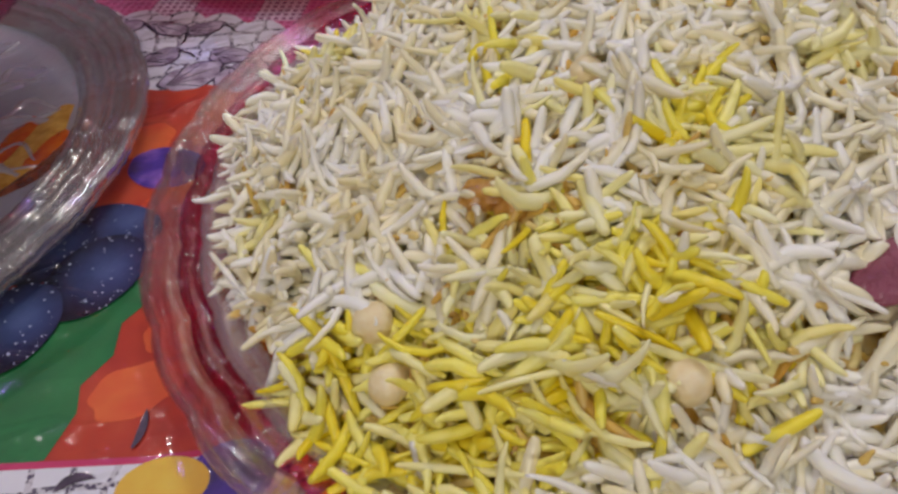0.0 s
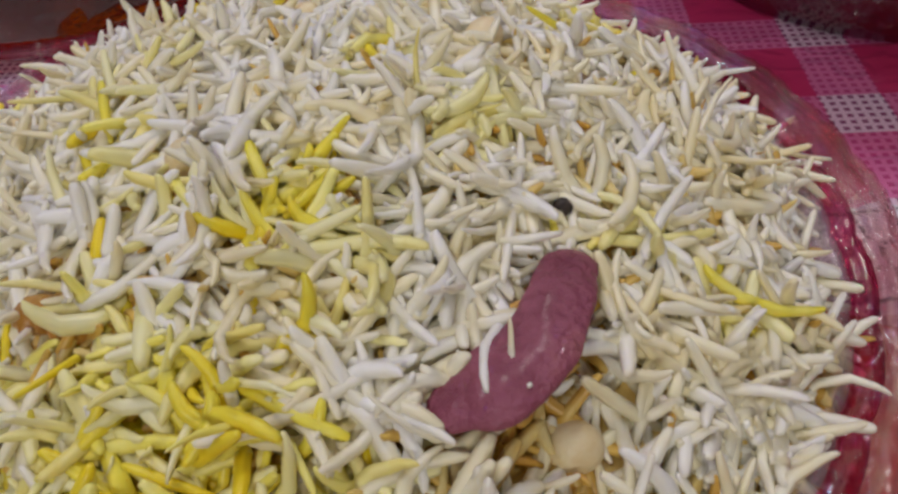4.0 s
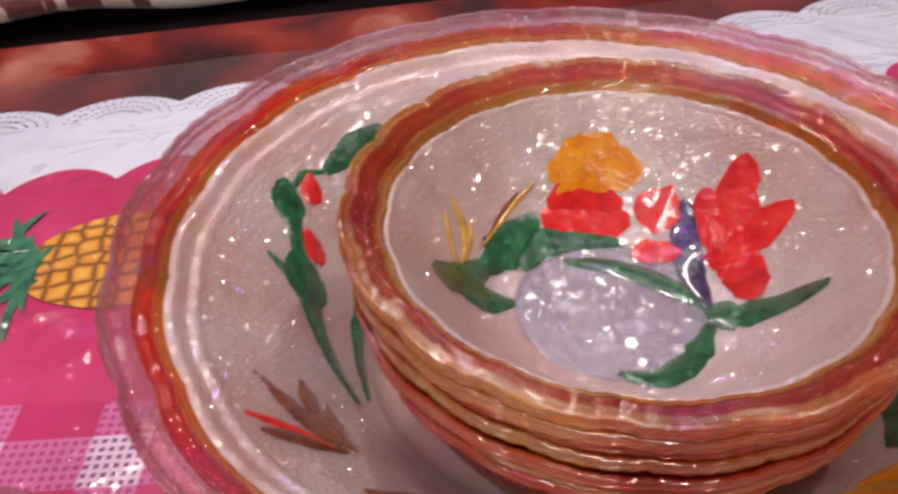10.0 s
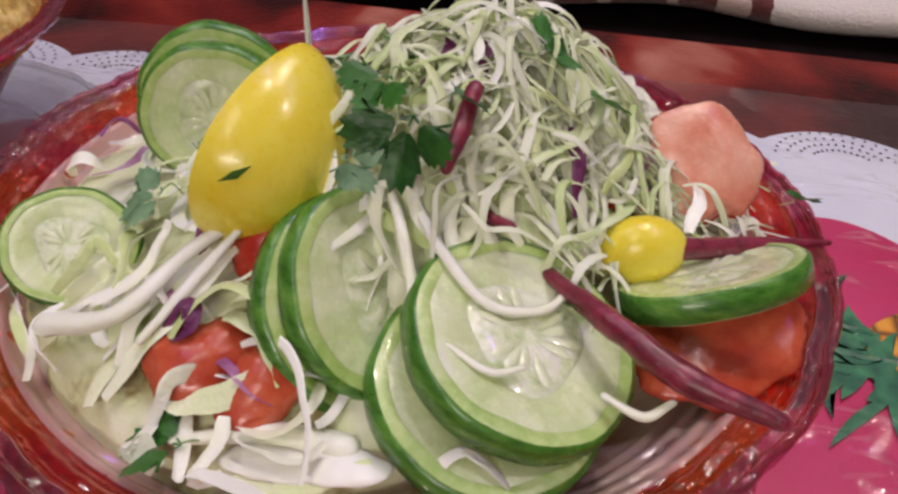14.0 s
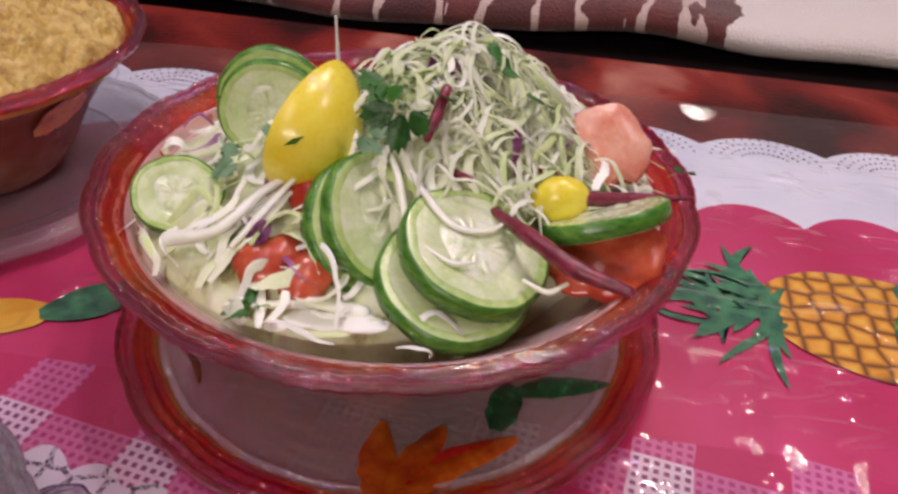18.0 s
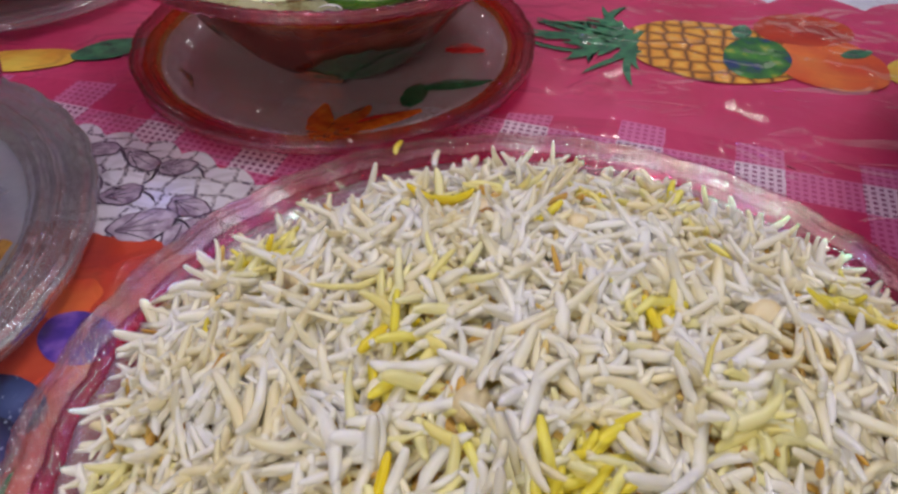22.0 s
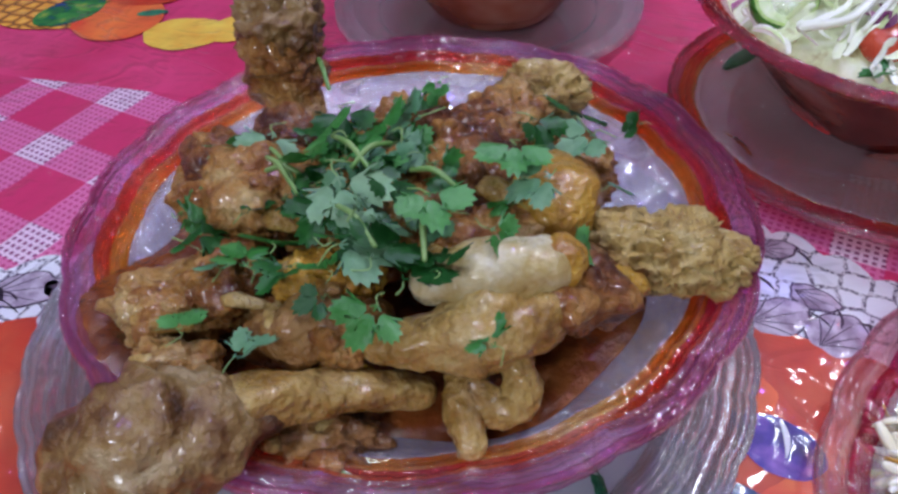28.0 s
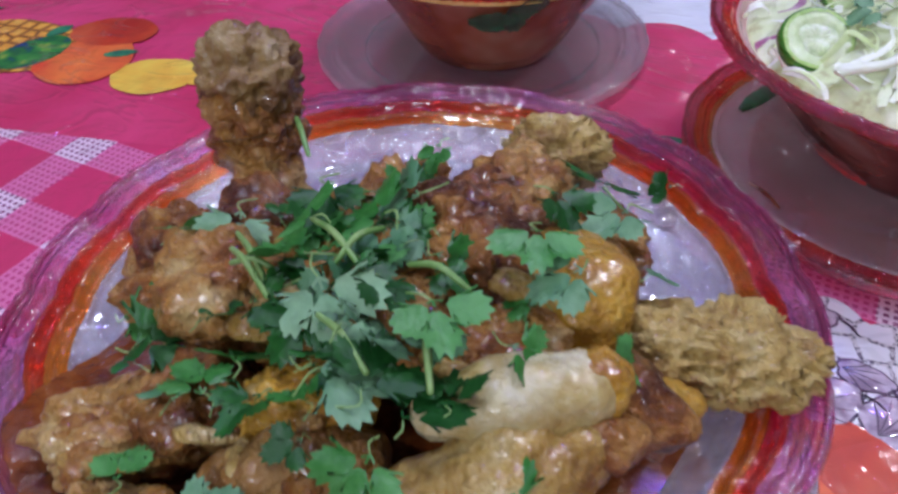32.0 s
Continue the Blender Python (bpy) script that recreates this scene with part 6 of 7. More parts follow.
vs, fs = lump((-0.0190, 0.4130, 0.0860), (0.010, 0.007, 0.008), 0.3, 0.05, 60, 7, 4)
tagged(piece("lemon_piece", vs, fs, LEMON), "small yellow lemon piece half hidden in the salad", "lemon")

for pts, rad in [([(-0.0390, 0.3970, 0.0885), (-0.0260, 0.3825, 0.0905), (-0.0140, 0.3735, 0.0890), (0.0020, 0.3685, 0.0872)], [0.0016, 0.0026, 0.0027, 0.0018]), ([(-0.0160, 0.4110, 0.0880), (0.0040, 0.4210, 0.0850), (0.0250, 0.4290, 0.0835)], [0.0028, 0.0022, 0.0007]), ([(-0.0585, 0.4120, 0.1200), (-0.0595, 0.4040, 0.1160), (-0.0610, 0.3960, 0.1115)], [0.0018, 0.0020, 0.0014]), ([(-0.0675, 0.4620, 0.1180), (-0.0710, 0.4560, 0.1100)], [0.0016, 0.0016]), ([(-0.1080, 0.3960, 0.0850), (-0.1000, 0.3890, 0.0850), (-0.0920, 0.3880, 0.0860)], [0.0016, 0.0018, 0.0012]), ([(-0.0560, 0.4050, 0.0960), (-0.0480, 0.4000, 0.0970)], [0.0016, 0.0012])]:
    vs, fs = sweep(pts, rad, 8, 0.2, 400)
    tagged(piece("beet_stick", vs, fs, BEET), "dark crimson beetroot stick on the salad", "beetroot", "beetroot sticks")


def heap(x, y):
    """Height of the salad's surface."""
    r = math.hypot(x - SX, y - SY)
    bowl_z = 0.0655 + 0.012 * (1 - min(1.0, r / 0.098) ** 2)
    peak = 0.032 * math.exp(-(((x + 0.052) / 0.040) ** 2 + ((y - 0.452) / 0.038) ** 2)) + 0.022 * math.exp(-(((x + 0.078) / 0.038) ** 2 + ((y - 0.418) / 0.034) ** 2)) + 0.007 * math.exp(-(((x + 0.11) / 0.035) ** 2 + ((y - 0.385) / 0.03) ** 2))
    return bowl_z + peak


vs, fs = [], []
for i in range(30):
    for k in range(72):
        a = 2 * math.pi * k / 72
        r = (0.0915 - 0.036 * math.exp(-(((a - 5.55) / 0.62) ** 2))) * i / 29
        x, y = SX + r * math.cos(a), SY + r * math.sin(a)
        z = heap(x, y) - 0.0008 + 0.0030 * noise.noise(Vector((x * 120, y * 120, 0)))
        vs.append((x, y, z if i < 29 else 0.005 + height_at(SBP, r)))
for i in range(29):
    for k in range(72):
        j = (k + 1) % 72
        fs.append((i * 72 + k, i * 72 + j, i * 72 + 72 + j, i * 72 + 72 + k))
salad_bed = tagged(piece("salad_greens", vs, fs, BED), "chopped salad filling the bowl under the shreds", "salad", "", "stuff")


KEEP = [(-0.043, 0.378, 0.023), (0.000, 0.403, 0.020), (0.002, 0.385, 0.030), (-0.144, 0.394, 0.012), (-0.100, 0.405, 0.012)]


def ribbon(pts, half, lean, twist):
    """Verts and faces of a thin flat strip along points, which rolls from one lean to another."""
    line = smooth_profile3(pts, 2)
    n = len(line)
    vs, fs = [], []
    for i, o in enumerate(line):
        d = unit(line[min(n - 1, i + 1)] - line[max(0, i - 1)])
        s = unit(np.cross(d, (0.05, 0.02, 1.0)))
        u = np.cross(s, d)
        t = i / (n - 1)
        a = lean + twist * t
        side, up = s * math.cos(a) + u * math.sin(a), u * math.cos(a) - s * math.sin(a)
        w = half * (0.35 + 0.65 * math.sin(math.pi * (0.05 + 0.9 * t)) ** 0.5) * (1 + 0.2 * math.sin(5 * t + lean * 9))
        for p, q in ((-1, 0.1), (-0.5, 0.45), (0.5, 0.45), (1, 0.1), (0.5, -0.3), (-0.5, -0.3)):
            vs.append(o + side * w * p + up * 0.0005 * q)
    for i in range(n - 1):
        for k in range(6):
            j = (k + 1) % 6
            fs.append((i * 6 + k, i * 6 + j, i * 6 + 6 + j, i * 6 + 6 + k))
    return vs, fs + [tuple(range(6)), tuple((n - 1) * 6 + k for k in reversed(range(6)))]


def smooth_profile3(points, steps):
    p = [np.array(q, float) for q in points]
    p = [2 * p[0] - p[1]] + p + [2 * p[-1] - p[-2]]
    out = []
    for i in range(1, len(p) - 2):
        a, b, c, d = p[i - 1 : i + 3]
        for s in range(steps):
            t = s / steps
            out.append(0.5 * (2 * b + (c - a) * t + (2 * a - 5 * b + 4 * c - d) * t * t + (3 * b - a - 3 * c + d) * t**3))
    return out + [p[-2]]


def shreds(name, count, seed, pick, mat, width=(0.0006, 0.0013), length=(0.018, 0.05), label="", curly=105, rise=0.0):
    """Curly shreds strewn over the heap, joined in one mesh."""
    rnd = random.Random(seed)
    vs, fs = [], []
    for _ in range(count):
        x, y = pick(rnd)
        while any(math.hypot(x - qx, y - qy) < qr for qx, qy, qr in KEEP):
            x, y = pick(rnd)
        ln, w = rnd.uniform(*length), rnd.uniform(*width)
        a, curl, lift = rnd.uniform(0, 2 * math.pi), rnd.gauss(0, curly), rnd.uniform(-0.001, 0.0055 + rise)
        steps = 9
        pts = []
        hump = rnd.uniform(-0.002, 0.006)
        for k in range(steps):
            t = k / (steps - 1)
            pts.append((x, y, heap(x, y) + lift + hump * math.sin(math.pi * t)))
            x += ln / steps * math.cos(a)
            y += ln / steps * math.sin(a)
            a += curl * ln / steps + rnd.gauss(0, 0.22)
            r = math.hypot(x - SX, y - SY)
            if r > 0.092:
                x, y = SX + (x - SX) * 0.092 / r, SY + (y - SY) * 0.092 / r
            for qx, qy, qr in KEEP:
                q = math.hypot(x - qx, y - qy)
                if q < qr * 0.85:
                    x, y = qx + (x - qx) * qr * 0.85 / max(q, 1e-4), qy + (y - qy) * qr * 0.85 / max(q, 1e-4)
        v, f = ribbon(pts, w, rnd.uniform(-0.45, 0.45), rnd.gauss(0, 0.6))
        b = len(vs)
        vs += v
        fs += [tuple(i + b for i in q) for q in f]
    ob = piece(name, vs, fs, mat, None, "", False)
    return tagged(ob, label, "cabbage", "", "stuff")


def pick_top(rnd):
    return rnd.gauss(-0.048, 0.026), rnd.gauss(0.450, 0.026)


def pick_left(rnd):
    return rnd.gauss(-0.108, 0.020), rnd.gauss(0.388, 0.016)


def pick_all(rnd):
    r, a = 0.092 * math.sqrt(rnd.random()), rnd.uniform(0, 2 * math.pi)
    return SX + r * math.cos(a), SY + r * math.sin(a)


shreds("cabbage_shreds", 900, 1, pick_top, FINE_CABBAGE, (0.0005, 0.0011), (0.012, 0.034), "heap of fine pale green cabbage shreds on the salad", 38, 0.003)
shreds("cabbage_shreds", 70, 8, pick_top, CABBAGE, (0.0008, 0.0020), (0.012, 0.030), "white cabbage ribbons over the fine shreds", 70, 0.005)
shreds("cabbage_shreds", 36, 2, pick_left, CABBAGE, (0.0010, 0.0022), (0.015, 0.045), "long white curly cabbage shreds at the front of the salad", 75)
shreds("cabbage_shreds", 120, 3, pick_all, CABBAGE, (0.0008, 0.0021), (0.012, 0.040), "white and green cabbage shreds strewn over the salad")
def pick_front(rnd):
    return rnd.gauss(-0.088, 0.016), rnd.gauss(0.364, 0.006)


shreds("cabbage_shreds", 9, 5, pick_front, CABBAGE, (0.0010, 0.0026), (0.012, 0.034), "broad white cabbage shreds by the rim of the bowl")
shreds("red_cabbage_shreds", 26, 4, pick_all, RED_CABBAGE, (0.0010, 0.0018), (0.012, 0.025), "dark purple cabbage shreds in the salad")
for pts, rad in [([(-0.1350, 0.3720, 0.0790), (-0.1190, 0.3720, 0.0850), (-0.1070, 0.3880, 0.0930), (-0.0860, 0.4010, 0.1010)], [0.0032, 0.0022, 0.0016, 0.0011]), ([(-0.1130, 0.3680, 0.0830), (-0.1060, 0.3800, 0.0900), (-0.1000, 0.3890, 0.0960)], [0.0010, 0.0015, 0.0009]), ([(-0.1020, 0.3550, 0.0730), (-0.0860, 0.3590, 0.0740), (-0.0720, 0.3600, 0.0720)], [0.0014, 0.0024, 0.0028]), ([(-0.1000, 0.4370, 0.1120), (-0.0995, 0.4345, 0.1300)], [0.0010, 0.0006]), ([(-0.0680, 0.4020, 0.0990), (-0.0600, 0.3900, 0.0960), (-0.0500, 0.3830, 0.0910), (-0.0400, 0.3860, 0.0885), (-0.0350, 0.3930, 0.0880)], [0.0011, 0.0013, 0.0013, 0.0012, 0.0008]), ([(-0.0760, 0.4080, 0.1020), (-0.0700, 0.3960, 0.0985), (-0.0650, 0.3840, 0.0930), (-0.0630, 0.3770, 0.0870)], [0.0009, 0.0012, 0.0012, 0.0007]), ([(-0.0270, 0.3720, 0.0830), (-0.0200, 0.3690, 0.0825), (-0.0150, 0.3720, 0.0840)], [0.0007, 0.0011, 0.0008]), ([(-0.0560, 0.3720, 0.0900), (-0.0480, 0.3690, 0.0880), (-0.0420, 0.3720, 0.0870)], [0.0006, 0.0009, 0.0006])]:
    vs, fs = sweep(pts, rad, 7, 0.15, 300, 0.7)
    tagged(piece("cabbage_strip", vs, fs, CABBAGE), "thick white cabbage strip on the salad", "cabbage", "cabbage strips")
for i, (x, y, z, sz, hd, tl) in enumerate([(-0.092, 0.434, 0.112, 0.010, 0.6, -0.5), (-0.076, 0.416, 0.118, 0.011, 2.6, -0.4), (-0.068, 0.398, 0.1195, 0.014, 2.9, -0.9), (-0.063, 0.409, 0.1185, 0.009, -1.2, -0.3), (-0.058, 0.439, 0.122, 0.013, 0.9, -0.8), (-0.047, 0.432, 0.120, 0.009, -0.8, -0.2), (-0.124, 0.404, 0.0905, 0.013, 1.9, -0.5), (-0.100, 0.3535, 0.0735, 0.011, 1.6, -0.2), (-0.035, 0.428, 0.112, 0.009, -1.3, -0.2), (-0.082, 0.399, 0.108, 0.009, -2.0, -0.4), (-0.074, 0.428, 0.1175, 0.011, 0.2, -0.4), (0.022, 0.450, 0.080, 0.007, -1.0, -0.1), (-0.118, 0.412, 0.093, 0.011, -0.6, -0.4), (-0.030, 0.388, 0.0862, 0.006, 1.0, 0.1)]):
    herb_leaf("coriander_leaf", x, y, z + 0.001, sz, hd, tl, HERB if i % 3 else HERB_DULL, "fresh green coriander leaf on the salad", "coriander leaves on the salad", 10 + i)

vs, fs = lump((-0.0790, 0.3560, 0.0715), (0.0150, 0.0055, 0.0014), 0.10, 0.30, 120, 77, 4)
tagged(piece("cabbage_leaf", vs, fs, CABBAGE), "broad white cabbage leaf piece lying by the rim of the bowl", "cabbage")

# ---- dip ----
DIP = paint("mashed_dip", [(0.3, (0.40, 0.22, 0.04)), (0.5, (0.62, 0.42, 0.11)), (0.75, (0.76, 0.60, 0.26))], 130, 0.5, 1.0, 220, bump_dist=0.003, sss=0.1)
vs, fs = [], []
for i in range(64):
    for k in range(200):
        r, a = 0.0815 * i / 63, 2 * math.pi * k / 200
        x, y = HX + r * math.cos(a), HY + r * math.sin(a)
        q = Vector((x * 95, y * 95, 0))
        z = 0.0715 + 0.013 * (1 - (r / 0.0815) ** 2) + 0.010 * abs(noise.noise(q)) + 0.006 * abs(noise.noise(q * 2.1)) + 0.003 * noise.noise(q * 4.3)
        vs.append((x, y, z if i < 63 else 0.066))
for i in range(63):
    for k in range(200):
        j = (k + 1) % 200
        fs.append((i * 200 + k, i * 200 + j, i * 200 + 200 + j, i * 200 + 200 + k))
tagged(piece("mashed_dip", vs, fs, DIP), "lumpy yellow-brown mash heaped in the bowl", "dip")
vs, fs = spin([(0.0, 0.0), (0.028, 0.0), (0.042, 0.010), (0.056, 0.034), (0.070, 0.053), (0.079, 0.063), (0.0, 0.063)], 72)
dip_ob = bpy.data.objects["mashed_dip"]
piece("filling", [(x + HX, y + HY, z + 0.0105) for x, y, z in vs], fs, DIP, dip_ob)

# ---- chicken curry ----
SKIN = paint("chicken_skin", [(0.28, (0.072, 0.016, 0.003)), (0.42, (0.256, 0.092, 0.016)), (0.56, (0.432, 0.216, 0.048)), (0.74, (0.576, 0.400, 0.152))], 75, 0.30, 1.0, 420, bump_dist=0.004, sss=0.1, coat=0.55, obrand=0.25)
PALE = paint("chicken_meat", [(0.30, (0.104, 0.033, 0.007)), (0.42, (0.355, 0.200, 0.037)), (0.56, (0.474, 0.318, 0.089)), (0.74, (0.577, 0.466, 0.222))], 55, 0.28, 0.9, 360, bump_dist=0.003, sss=0.15, coat=0.6, obrand=0.2)
YELLOWM = paint("turmeric_meat", [(0.3, (0.323, 0.136, 0.010)), (0.55, (0.493, 0.272, 0.021)), (0.8, (0.595, 0.408, 0.076))], 90, 0.30, 0.9, 400, bump_dist=0.003, sss=0.1, coat=0.5)
ROUGHM = paint("spiced_crust", [(0.28, (0.288, 0.144, 0.027)), (0.5, (0.576, 0.396, 0.113)), (0.75, (0.720, 0.585, 0.279))], 130, 0.45, 1.0, 520, bump_dist=0.004, sss=0.1, coat=0.3)
BONEM = paint("bone_end", [(0.32, (0.036, 0.014, 0.009)), (0.43, (0.158, 0.072, 0.020)), (0.54, (0.302, 0.187, 0.061)), (0.68, (0.446, 0.346, 0.187))], 52, 0.36, 0.9, 300, bump_dist=0.003, coat=0.4)
IVORY = paint("ivory_chicken_meat", [(0.30, (0.361, 0.232, 0.060)), (0.42, (0.499, 0.387, 0.155)), (0.54, (0.585, 0.507, 0.292)), (0.70, (0.671, 0.628, 0.473))], 70, 0.28, 0.7, 300, sss=0.15, coat=0.5, bump_dist=0.002)
CHARM = paint("charred_wing_skin", [(0.30, (0.015, 0.011, 0.011)), (0.40, (0.128, 0.049, 0.012)), (0.55, (0.285, 0.135, 0.030)), (0.74, (0.413, 0.255, 0.083))], 60, 0.30, 0.9, 380, bump_dist=0.003, coat=0.55)
SAUCE = paint("curry_sauce", [(0.3, (0.075, 0.014, 0.004)), (0.5, (0.19, 0.045, 0.008)), (0.75, (0.36, 0.13, 0.028))], 60, 0.15, 0.8, 160, coat=0.8, spec=0.7, bump_dist=0.003)

vs, fs = [], []
for i in range(20):
    for k in range(72):
        a = 2 * math.pi * k / 72
        lim = 0.076 + 0.004 * math.sin(2 * a + 0.6) + 0.006 * math.sin(3 * a + 2) + 0.003 * math.sin(7 * a)
        r = lim * i / 19
        x, y = CX - 0.004 + r * math.cos(a), CY - 0.0235 + r * math.sin(a)
        rr = math.hypot(x - CX, y - CY)
        z = 0.0045 + height_at(CDP, rr)
        vs.append((x, y, z + (0.0034 if i < 18 else 0.0018 if i == 18 else 0.0002) + 0.0012 * noise.noise(Vector((x * 90, y * 90, 2)))))
for i in range(19):
    for k in range(72):
        j = (k + 1) % 72
        fs.append((i * 72 + k, i * 72 + j, i * 72 + 72 + j, i * 72 + 72 + k))
tagged(piece("curry_sauce", vs, fs, SAUCE), "oily red-brown curry sauce pooled in the dish", "sauce", "", "stuff")


def meat(name, geo, mat, label, group="chicken pieces"):
    """A piece of chicken; the torn ones carry a flap of browned skin and a strand of pale flesh."""
    vs, fs = geo
    ob = tagged(piece(name, vs, fs, mat), label, "chicken", group)
    if name == "chicken_thigh":
        low, high = np.min(np.array(vs), 0), np.max(np.array(vs), 0)
        c, h = (low + high) / 2, (high - low) / 2
        k = len(bpy.data.objects)
        v2, f2 = lump((c[0] + h[0] * 0.25 * math.sin(k), c[1] - h[1] * 0.35, c[2] + h[2] * 0.42), (h[0] * 0.62, h[1] * 0.50, h[2] * 0.42), k, 0.45, 130, k, 4)
        piece("skin_flap", v2, f2, SKIN, ob, "browned skin flap")
        x, y, z = c[0] - h[0] * 0.5 * math.cos(k), c[1] - h[1] * 0.6, c[2] + h[2] * 0.45
        v2, f2 = sweep([(x, y, z), (x + h[0] * 0.4, y - h[1] * 0.15, z + h[2] * 0.12), (x + h[0] * 0.9, y + h[1] * 0.1, z - h[2] * 0.1)], [h[0] * 0.10, h[0] * 0.17, h[0] * 0.08], 10, 0.3, 220, 0.7, 4, k)
        piece("flesh_strand", v2, f2, PALE, ob, "pale strand of flesh")
    if name in ("chicken_breast", "chicken_wing", "chicken_piece"):
        low, high = np.min(np.array(vs), 0), np.max(np.array(vs), 0)
        c, h = (low + high) / 2, (high - low) / 2
        k = len(bpy.data.objects)
        for q, (u, v) in enumerate([(-0.45, -0.35), (0.35, -0.45), (0.05, 0.15)]):
            v2, f2 = lump((c[0] + h[0] * u, c[1] + h[1] * v, c[2] + h[2] * 0.50), (h[0] * 0.26, h[1] * 0.22, h[2] * 0.26), k + q, 0.45, 260, k + q, 3)
            piece("crumb", v2, f2, (ROUGHM, SKIN, PALE)[q], ob)
    return ob


drum = empty("drumstick", -0.2690, 0.1090, 0.0900, "cooked drumstick with knobbly end hanging over the rim", "chicken", "chicken pieces")
O = np.array((-0.2690, 0.1090, 0.0900))
vs, fs = sweep([np.array(p) - O for p in [(-0.2760, 0.1030, 0.0830), (-0.2670, 0.1080, 0.0850), (-0.2570, 0.1190, 0.0830), (-0.2490, 0.1280, 0.0805)]], [0.0125, 0.0172, 0.0135, 0.0066], 72, 0.24, 150, 0.95, 12, 1, 0.16)
piece("meat", vs, fs, BONEM, drum, "brown and grey glossy meat")
vs, fs = sweep([np.array(p) - O for p in [(-0.2520, 0.1270, 0.0840), (-0.2390, 0.1385, 0.0790), (-0.2280, 0.1460, 0.0755), (-0.2180, 0.1515, 0.0725)]], [0.0070, 0.0056, 0.0050, 0.0044], 40, 0.16, 190, 1, 8, 2, 0.22)
piece("shank", vs, fs, PALE, drum, "pale yellow shank")

O = np.array((-0.3080, 0.2450, 0.0850))
bone = empty("drumstick", *O, "upright drumstick end standing out of the heap", "chicken", "chicken pieces")
vs, fs = sweep([np.array(p) - O for p in [(-0.2960, 0.2350, 0.0760), (-0.3010, 0.2400, 0.0880), (-0.3050, 0.2440, 0.0990), (-0.3065, 0.2460, 0.1080)]], [0.0085, 0.0100, 0.0132, 0.0140], 64, 0.30, 190, 1.0, 10, 3)
piece("meat", vs, fs, SKIN, bone, "brown cooked meat")
vs, fs = lump((-0.3065 - O[0], 0.2470 - O[1], 0.1160 - O[2]), (0.0145, 0.0140, 0.0135), 0.4, 0.30, 130, 51, 5, 0.25)
piece("knuckle", vs, fs, BONEM, bone, "knobbly bone end")

leg = meat("chicken_drumette", sweep([(-0.2290, 0.1520, 0.0850), (-0.2190, 0.1555, 0.0870), (-0.2050, 0.1620, 0.0895), (-0.1930, 0.1720, 0.0895)], [0.0040, 0.0064, 0.0108, 0.0080], 56, 0.16, 190, 0.95, 10, 5, 0.26), PALE, "glossy pale yellow chicken leg in the middle")
vs, fs = lump((-0.1895, 0.1755, 0.0900), (0.0085, 0.0080, 0.0075), 0.3, 0.3, 160, 41, 4)
piece("joint_end", vs, fs, SKIN, leg, "browned joint end")
leg = meat("chicken_drumette", sweep([(-0.2200, 0.1680, 0.0960), (-0.2080, 0.1730, 0.0985), (-0.1940, 0.1800, 0.0985)], [0.0060, 0.0090, 0.0080], 40, 0.08, 200, 0.95, 8, 6, 0.16), IVORY, "pale chicken leg with yellow tip")
vs, fs = lump((-0.1915, 0.1815, 0.0995), (0.0075, 0.0070, 0.0062), 0.3, 0.22, 160, 42, 4)
piece("yellow_tip", vs, fs, YELLOWM, leg, "turmeric-yellow tip")
meat("chicken_joint", lump((-0.2385, 0.1500, 0.0850), (0.0075, 0.0065, 0.0060), 0.4, 0.3, 150, 31, 5), SKIN, "brown knuckle at the end of the leg")
meat("chicken_joint", lump((-0.1850, 0.1880, 0.0840), (0.014, 0.012, 0.011), 0.4, 0.35, 110, 1), SKIN, "brown torn joint of chicken")
meat("chicken_joint", lump((-0.1760, 0.1930, 0.0850), (0.0065, 0.0055, 0.005), 0.4, 0.25, 160, 2), YELLOWM, "small yellow knob of chicken")
meat("chicken_strip", sweep([(-0.1960, 0.1630, 0.0800), (-0.1935, 0.1580, 0.0745), (-0.1960, 0.1535, 0.0720), (-0.2010, 0.1530, 0.0730), (-0.2065, 0.1555, 0.0745), (-0.2050, 0.1495, 0.0725), (-0.2012, 0.1425, 0.0690)], [0.0048, 0.0050, 0.0046, 0.0050, 0.0058, 0.0052, 0.0040], 32, 0.34, 260, 1, 6, 7), PALE, "curled strip of pale chicken in the sauce")
meat("chicken_crust", lump((-0.1780, 0.2110, 0.0830), (0.013, 0.012, 0.010), 0.3, 0.22, 105, 3, 5, 0.55), ROUGHM, "rough pale crust of chicken by the rim")
meat("chicken_crust", lump((-0.1640, 0.2160, 0.0800), (0.015, 0.013, 0.010), 0.9, 0.22, 105, 4, 5, 0.55), ROUGHM, "rough pale crust of chicken by the rim")
meat("chicken_crust", lump((-0.1520, 0.2190, 0.0780), (0.010, 0.010, 0.008), 0.2, 0.22, 105, 5, 5, 0.55), ROUGHM, "rough pale crust of chicken by the rim")
meat("chicken_breast", lump((-0.2030, 0.2150, 0.0880), (0.017, 0.020, 0.015), 0.2, 0.18, 80, 6, 5), YELLOWM, "bright yellow piece of chicken")
meat("chicken_thigh", lump((-0.2290, 0.2200, 0.0900), (0.022, 0.019, 0.017), 0.5, 0.35, 95, 7, 5, 0.26), SKIN, "rough brown piece of chicken in the heap")
